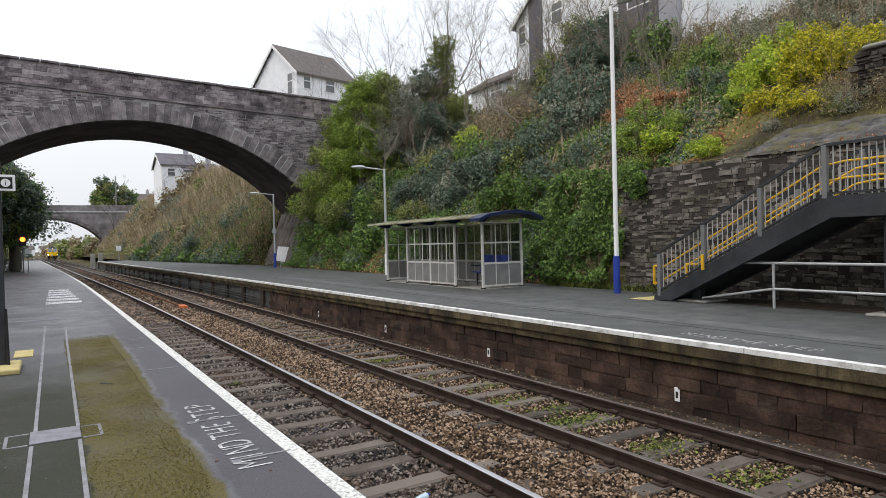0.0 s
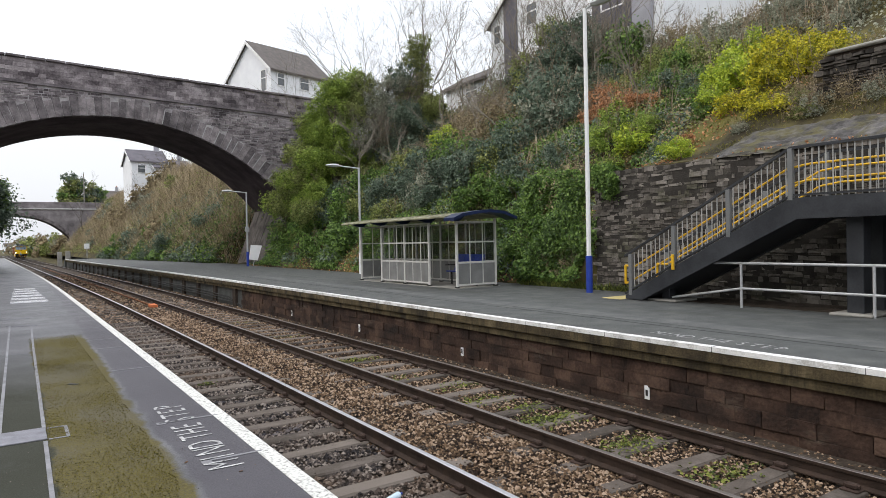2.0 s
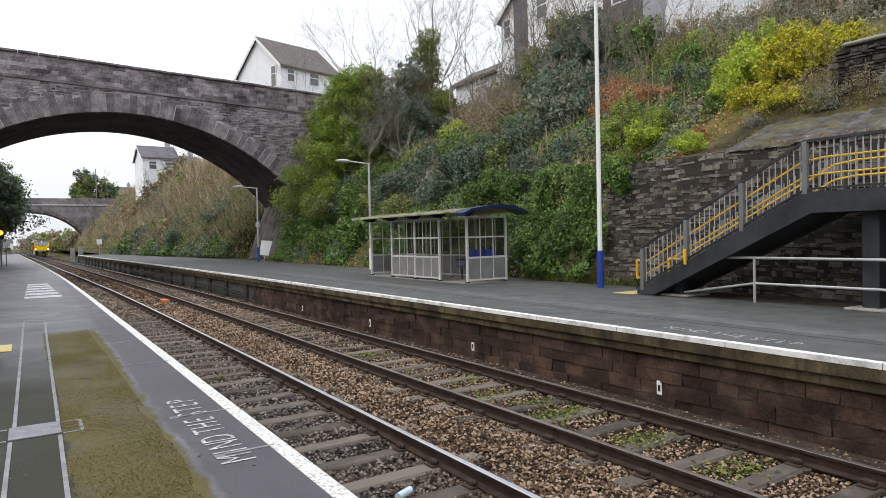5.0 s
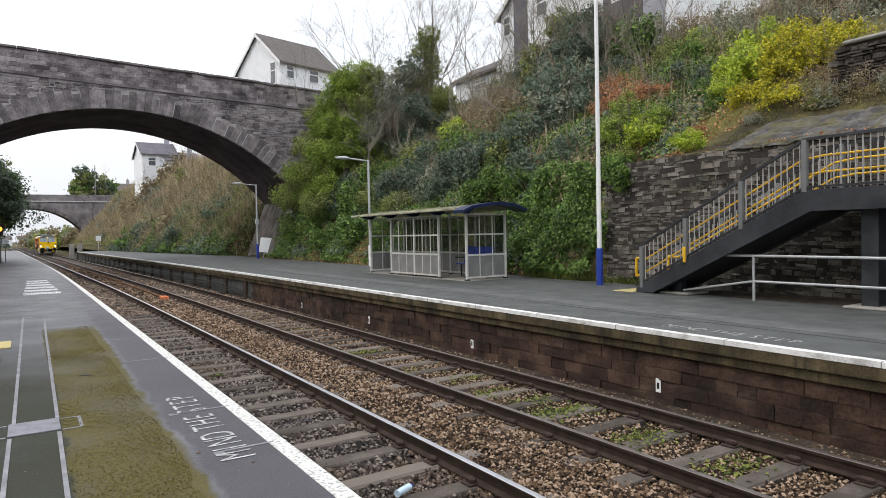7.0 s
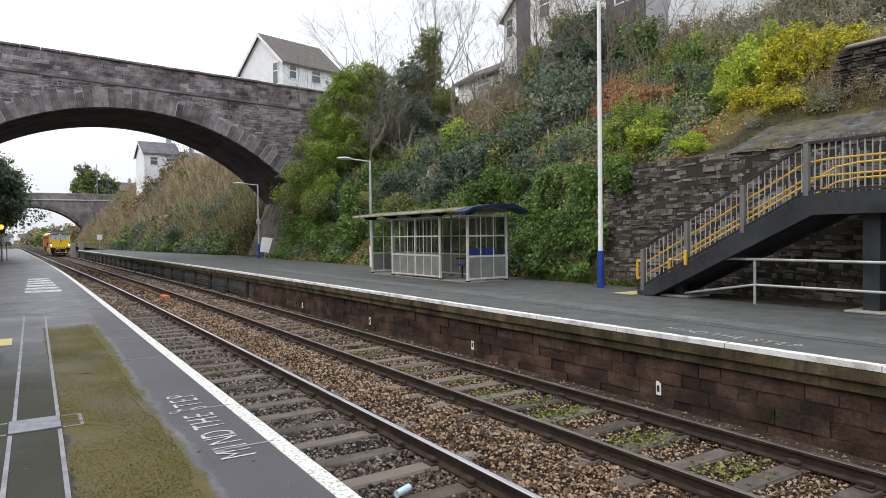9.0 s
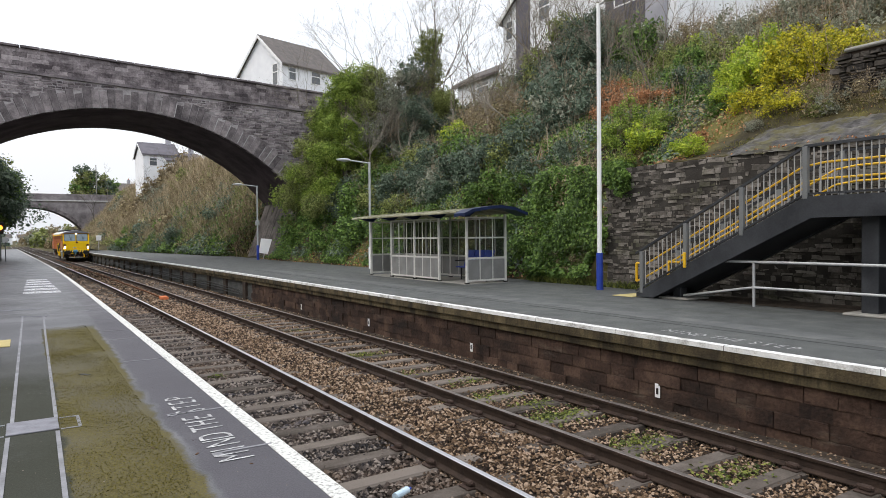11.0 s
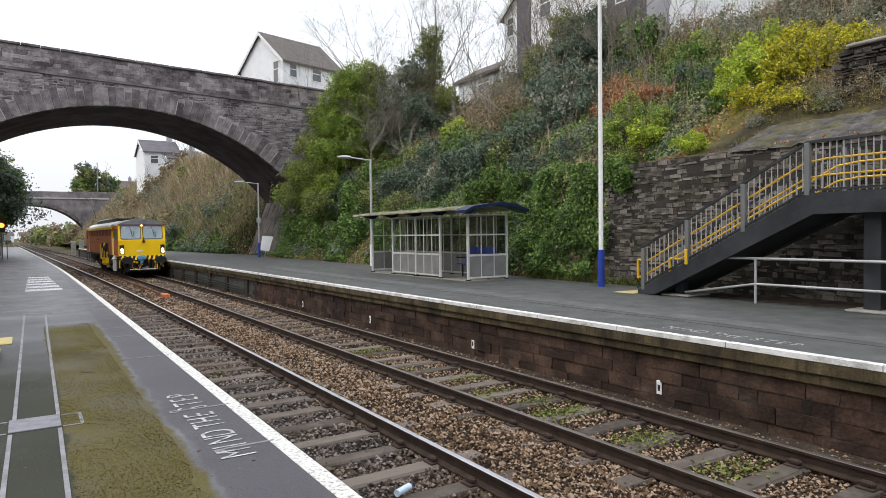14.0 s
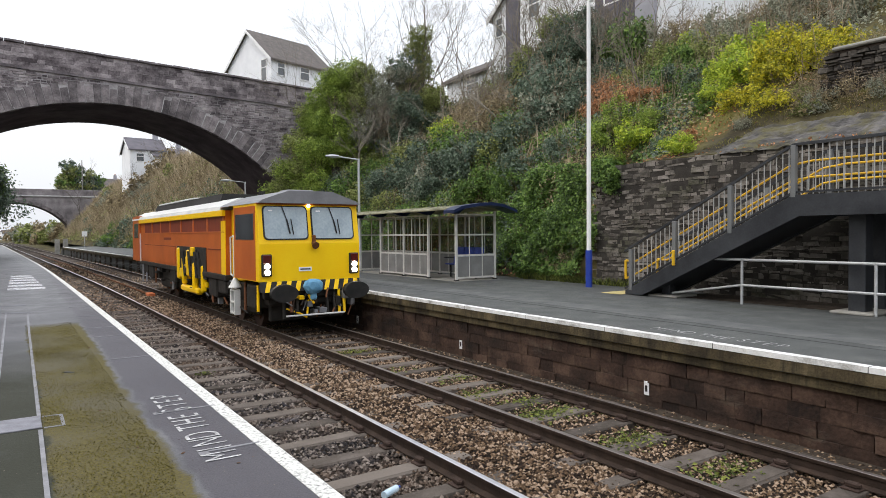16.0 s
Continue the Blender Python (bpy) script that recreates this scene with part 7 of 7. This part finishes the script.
                part("side_fitting", box(x - 0.07, x + 0.07, y, y + w, z, z + h, 0.015), tone, t)
            else:
                part("pipe", rod((x, y, z), (x, y + fit.uniform(0.3, 1.2), z + fit.uniform(-0.15, 0.2)), 0.025, None, 7), tone, t)
        for k in range(14):
            y, z = fit.uniform(5.1, 8.5), fit.uniform(0.8, 1.75)
            x = side * (H - 0.06 + fit.uniform(0.0, 0.05))
            part("work_fitting", box(x - 0.05, x + 0.05, y, y + fit.uniform(0.1, 0.35), z, z + fit.uniform(0.1, 0.4), 0.02), fit.choice(("train_yellow", "black", "under", "train_yellow", "iron")), t)
    wheels = []
    for y in (1.5, 3.0, 11.0, 12.5):
        w = part("wheelset", rod((-0.76, 0, 0), (0.76, 0, 0), 0.08, None, 10), "under", t, "dark steel wheelset")
        w.matrix_basis = pose(0, y, 0.42)
        for s in (-1, 1):
            part("tyre", rod((s * 0.7, 0, 0), (s * 0.82, 0, 0), 0.42, None, 24), "iron", w)
            part("hub", rod((s * 0.82, 0, 0), (s * 0.86, 0, 0), 0.16, None, 10), "rust", w)
            part("axle_bolt", box(s * 0.83 - 0.02, s * 0.83 + 0.02, 0.2, 0.28, -0.04, 0.04), "rust", w)
        wheels.append((w, y))
    for y in (2.25, 11.75):
        part("bogie_frame", box(-0.98, -0.88, y - 1.3, y + 1.3, 0.32, 0.62, 0.05), "under", t)
        part("bogie_frame", box(0.88, 0.98, y - 1.3, y + 1.3, 0.32, 0.62, 0.05), "under", t)
    return t, wheels


def train_y(t):
    """Where the front of the machine is, along the line."""
    at = [(0, 214.0), (4, 170.0), (7, 134.0), (9.2, 106.3), (11.3, 79.2), (12.5, 63.0), (13.0, 56.3), (13.5, 49.5), (14.0, 42.5), (14.5, 35.5), (15.0, 28.5), (15.5, 21.7), (16.0, 15.05)]
    return float(np.interp(t, [a for a, b in at], [b for a, b in at]))


def motions():
    rows = []
    for k in range(33):
        t = k * 0.5
        y = train_y(t)
        rows.append((t, pose(TRACKS[1] + 0.03 + bend(y), y, RAIL, 0, 0, heading(y + 5))))
    walk(train, rows)
    for w, y in train_wheels:
        walk(w, [(k / 30, pose(0, y, 0.42, -math.degrees((train_y(0) - train_y(k / 30)) / 0.42), 0, 0)) for k in range(481)])


# ---- stones that can be told apart, last ----
def stone_meshes(name, material, seed, count=6, rough=0.05, worn=0.07):
    """Unit stones, 1 x 1 in y and z, proud by about x = -0.04 to -0.08, worn at the corners."""
    rng = random.Random(seed)
    out = []
    for _ in range(count):
        bm = bmesh.new()
        box(-0.5, 0.5, -0.5, 0.5, -0.5, 0.5, 0, bm)
        bmesh.ops.bevel(bm, geom=[e for e in bm.edges if all(v.co.x < 0 for v in e.verts)], offset=worn, segments=1, affect="EDGES", profile=0.5)
        for v in bm.verts:
            v.co += Vector((rng.uniform(-rough, rough) * 2, rng.uniform(-rough, rough), rng.uniform(-rough, rough)))
        out.append(mesh_of(bm, name, material))
    return out


def build_stonework():
    rng = random.Random(4)
    # blocks of the far platform's face
    ms = stone_meshes("block", "block", 1, 8, 0.026, 0.03)
    mort = part("mortar_backing", along([(0.15, -1.12), (0.15, -0.34), (0.2, -0.34), (0.2, -1.12)], steps(-8, 26, 3), FAR_EDGE), "mortar", far_platform)
    y = 1.8
    for row, (z0, z1) in enumerate(((-1.1, -0.93), (-0.93, -0.73), (-0.73, -0.55), (-0.55, -0.35))):
        y = 1.2 + 0.2 * row
        while y < 26:
            w = rng.uniform(0.24, 0.62)
            o = part("block", rng.choice(ms), "", far_platform)
            o.matrix_basis = pose(FAR_EDGE + 0.15 + bend(y), y + w / 2, (z0 + z1) / 2) @ Matrix.Diagonal((rng.uniform(0.03, 0.1), w - rng.uniform(-0.004, 0.008), z1 - z0 - rng.uniform(-0.006, 0.008), 1))
            y += w
    # slab joints in the white coping
    for k in range(26):
        y = 1.5 + 1.83 * k
        part("coping_joint", box(FAR_EDGE + bend(y) - 0.015, FAR_EDGE + bend(y) + 0.14, y - 0.003, y + 0.003, -0.062, 0.0085), "dark_seam", far_platform)
    # dark supports under the open edge further along
    for k in range(22):
        y = 27 + 3 * k
        part("support_pier", box(FAR_EDGE + bend(y) + 0.06, FAR_EDGE + bend(y) + 0.22, y - 0.2, y + 0.2, -1.12, -0.33), "mortar", far_platform)
    # retaining wall of coursed rubble
    wall = solid("retaining_wall", box(13.62, 14.3, -8, 12.9, -0.05, 3.2, 0.0), "wall_mortar", "dark coursed rubble stone retaining wall", "wall", "structure")
    ms = stone_meshes("stone", "rubble", 2, 8, 0.07)
    V, F, n = [], [], 0
    z = 0.0
    while z < 3.15:
        h = rng.uniform(0.04, 0.125)
        y = 1.5 + rng.uniform(0, 0.3)
        while y < 12.8:
            w = rng.choice((0.6, 1, 1.2, 1.5, 2.2)) * rng.uniform(0.11, 0.24)
            m = pose(13.64, y + w / 2, z + h / 2 + rng.uniform(-0.012, 0.012), rng.uniform(-4, 4), 0, 0) @ Matrix.Diagonal((rng.uniform(0.02, 0.08), w - rng.uniform(0.0, 0.02), h - rng.uniform(0.0, 0.015), 1))
            if n < 300 and 8.5 < y < 12.5:
                o = part("stone", rng.choice(ms), "", wall)
                o.matrix_basis = m
                n += 1
            else:
                me = rng.choice(ms)
                k = len(V)
                V += [tuple(m @ v.co) for v in me.vertices]
                F += [tuple(k + i for i in q.vertices) for q in me.polygons]
            y += w
        z += h
    tagged(part("wall_stones", quads("wall_stones", V, F, "rubble_rest"), "", wall), kind="stuff")
    # sloping rock cap and the upper wall
    cap = along_cap()
    solid("rock_cap", cap, "cap_stone", "sloping bare rock capping above the wall", "rock", "structure")
    up = solid("upper_wall", box(16.55, 17.05, -6, 8.2, 3.6, 5.7), "mortar", "short dark stone wall on the upper bank", "wall", "structure")
    V, F = [], []
    z = 3.75
    while z < 5.62:
        h = rng.uniform(0.05, 0.15)
        y = 2.0
        while y < 8.2:
            w = rng.uniform(0.1, 0.36)
            m = pose(16.55, y + w / 2, z + h / 2, rng.uniform(-5, 5), 0, 0) @ Matrix.Diagonal((rng.uniform(0.08, 0.2), w - 0.02, h - 0.02, 1))
            me = rng.choice(ms)
            k = len(V)
            V += [tuple(m @ v.co) for v in me.vertices]
            F += [tuple(k + i for i in q.vertices) for q in me.polygons]
            y += w
        z += h
    tagged(part("wall_stones", quads("wall_stones", V, F, "dark_rubble"), "", up), kind="stuff")
    part("coping", box(16.45, 17.1, -6, 8.1, 5.7, 5.79, 0.03), "concrete", up, "pale stone coping")
    # spandrel stones of the bridge
    ms = stone_meshes("bridge_stone", "bridge_stone", 3, 8, 0.06)
    V, F, n = [], [], 0
    z = 3.0
    while z < 11.6:
        h = rng.uniform(0.1, 0.21)
        x = -5.5 + rng.uniform(0, 0.4)
        while x < 18.6:
            w = rng.uniform(0.18, 0.6)
            cx, cz = x + w / 2, z + h / 2
            ring = math.hypot(cx - AX, cz - AZ)
            if ring > AR + 1.12 and cz + h / 2 < road_top(cx) - 1.6:
                m = pose(cx, BY0, cz, 0, rng.uniform(-4, 4), 90) @ Matrix.Diagonal((rng.uniform(0.02, 0.1), w - rng.uniform(0.015, 0.07), h - rng.uniform(0.015, 0.06), 1))
                if n < 300 and cz > 8.6:
                    o = part("stone", rng.choice(ms), "", bridge)
                    o.matrix_basis = m
                    n += 1
                else:
                    me = rng.choice(ms)
                    k = len(V)
                    V += [tuple(m @ v.co) for v in me.vertices]
                    F += [tuple(k + i for i in q.vertices) for q in me.polygons]
            x += w
        z += h
    # parapet blocks
    z = 0
    for row in range(5):
        x = -6 + rng.uniform(0, 0.5)
        while x < 20:
            w = rng.uniform(0.4, 0.95)
            zz = road_top(x + w / 2) - 1.42 + 0.128 + 0.256 * row
            m = pose(x + w / 2, BY0 - 0.02, zz, 0, 0, 90) @ Matrix.Diagonal((rng.uniform(0.02, 0.045), w - 0.006, rng.uniform(0.235, 0.252), 1))
            me = rng.choice(ms)
            k = len(V)
            V += [tuple(m @ v.co) for v in me.vertices]
            F += [tuple(k + i for i in q.vertices) for q in me.polygons]
            x += w
    tagged(part("wall_stones", quads("wall_stones", V, F, "bridge_rest"), "", bridge), kind="stuff")


def along_cap():
    M["cap_stone"] = mat("cap_stone", [(0.04, 0.037, 0.036), (0.085, 0.08, 0.078), (0.16, 0.15, 0.145)], 2.5, 0.8, 0.8, 12, detail=10)
    stain(M["cap_stone"], (0.09, 0.08, 0.03), 1.6, 0.46, 0.6, 0.9, seed=6)
    stain(M["cap_stone"], (0.03, 0.027, 0.025), 2.6, 0.52, 0.62, 0.8, (1, 0.6, 1), 16)
    V, F = [], []
    ys, xs = steps(-4, 11.2, 0.08), steps(0, 1.7, 0.06)
    for y in ys:
        for o in xs:
            V.append((13.56 + o + 0.7 * ease(9.0, 10.4, y), y, 3.2 + 0.42 * o + 0.1 * noise.noise((o * 1.5, y * 0.8, 9)) + 0.05 * noise.noise((o * 6, y * 3, 2)) + 0.035 * noise.noise((o * 14, y * 11, 4)) - (0.6 * ease(9.6, 11.2, y))))
    n = len(xs)
    for j in range(len(ys) - 1):
        for k in range(n - 1):
            F.append((j * n + k, j * n + k + 1, (j + 1) * n + k + 1, (j + 1) * n + k))
    return quads("rock_cap", V, F, "cap_stone")


build_ground()
build_track(TRACKS[0], "rail_top", "railway track on concrete sleepers with shiny rails", 8.898 - 30 * SLEEPER_GAP)
build_track(TRACKS[1], "rail_dull", "railway track on weed-grown sleepers with dull rails", 6.67 - 26 * SLEEPER_GAP)
near_platform, far_platform = build_platforms()
bridge = build_bridge()
build_far_bridge()
build_banks()
build_markings()
build_lamp(pose(12.71, 12.33, 0), 7.45, 0.75, (0.25, -1), True, "tall white lamp post with a blue base")
build_lamp(pose(13.35, 27.15, 0), 4.85, 1.5, (-1, 0.1), False, "grey lamp post behind the shelter")
build_lamp(pose(13.15, 43.65, 0), 4.93, 1.5, (-1, 0.1), True, "grey lamp post with a blue base under the bridge", True)
build_shelter()
build_stairs()
build_small_station_things()
build_houses()
build_plants()
scatter_ballast("loose_ballast", 3.7, 5.4, 1.5, 26, 38000, 0.039, "ballast", "loose brown angular ballast stones between the tracks", 1, 0.8)
scatter_ballast("loose_ballast", 5.3, 7.25, 1.5, 26, 26000, 0.036, "ballast", "loose brown ballast stones between the far rails", 2, 0.8)
scatter_ballast("loose_ballast", 1.5, 3.8, 1.5, 26, 38000, 0.038, "ballast_grey", "loose grey ballast stones between the near rails", 3, 0.8)
scatter_ballast("loose_ballast", 7.2, 7.72, 1.5, 26, 3800, 0.034, "ballast", "scattered ballast stones on the dirt ledge", 5, 0.8)
scatter_ballast("loose_ballast", 1.5, 7.7, 24, 70, 14000, 0.085, "ballast", "loose brown ballast stones further down the line", 4, 0.6)
build_stonework()
train, train_wheels = build_train()
motions()
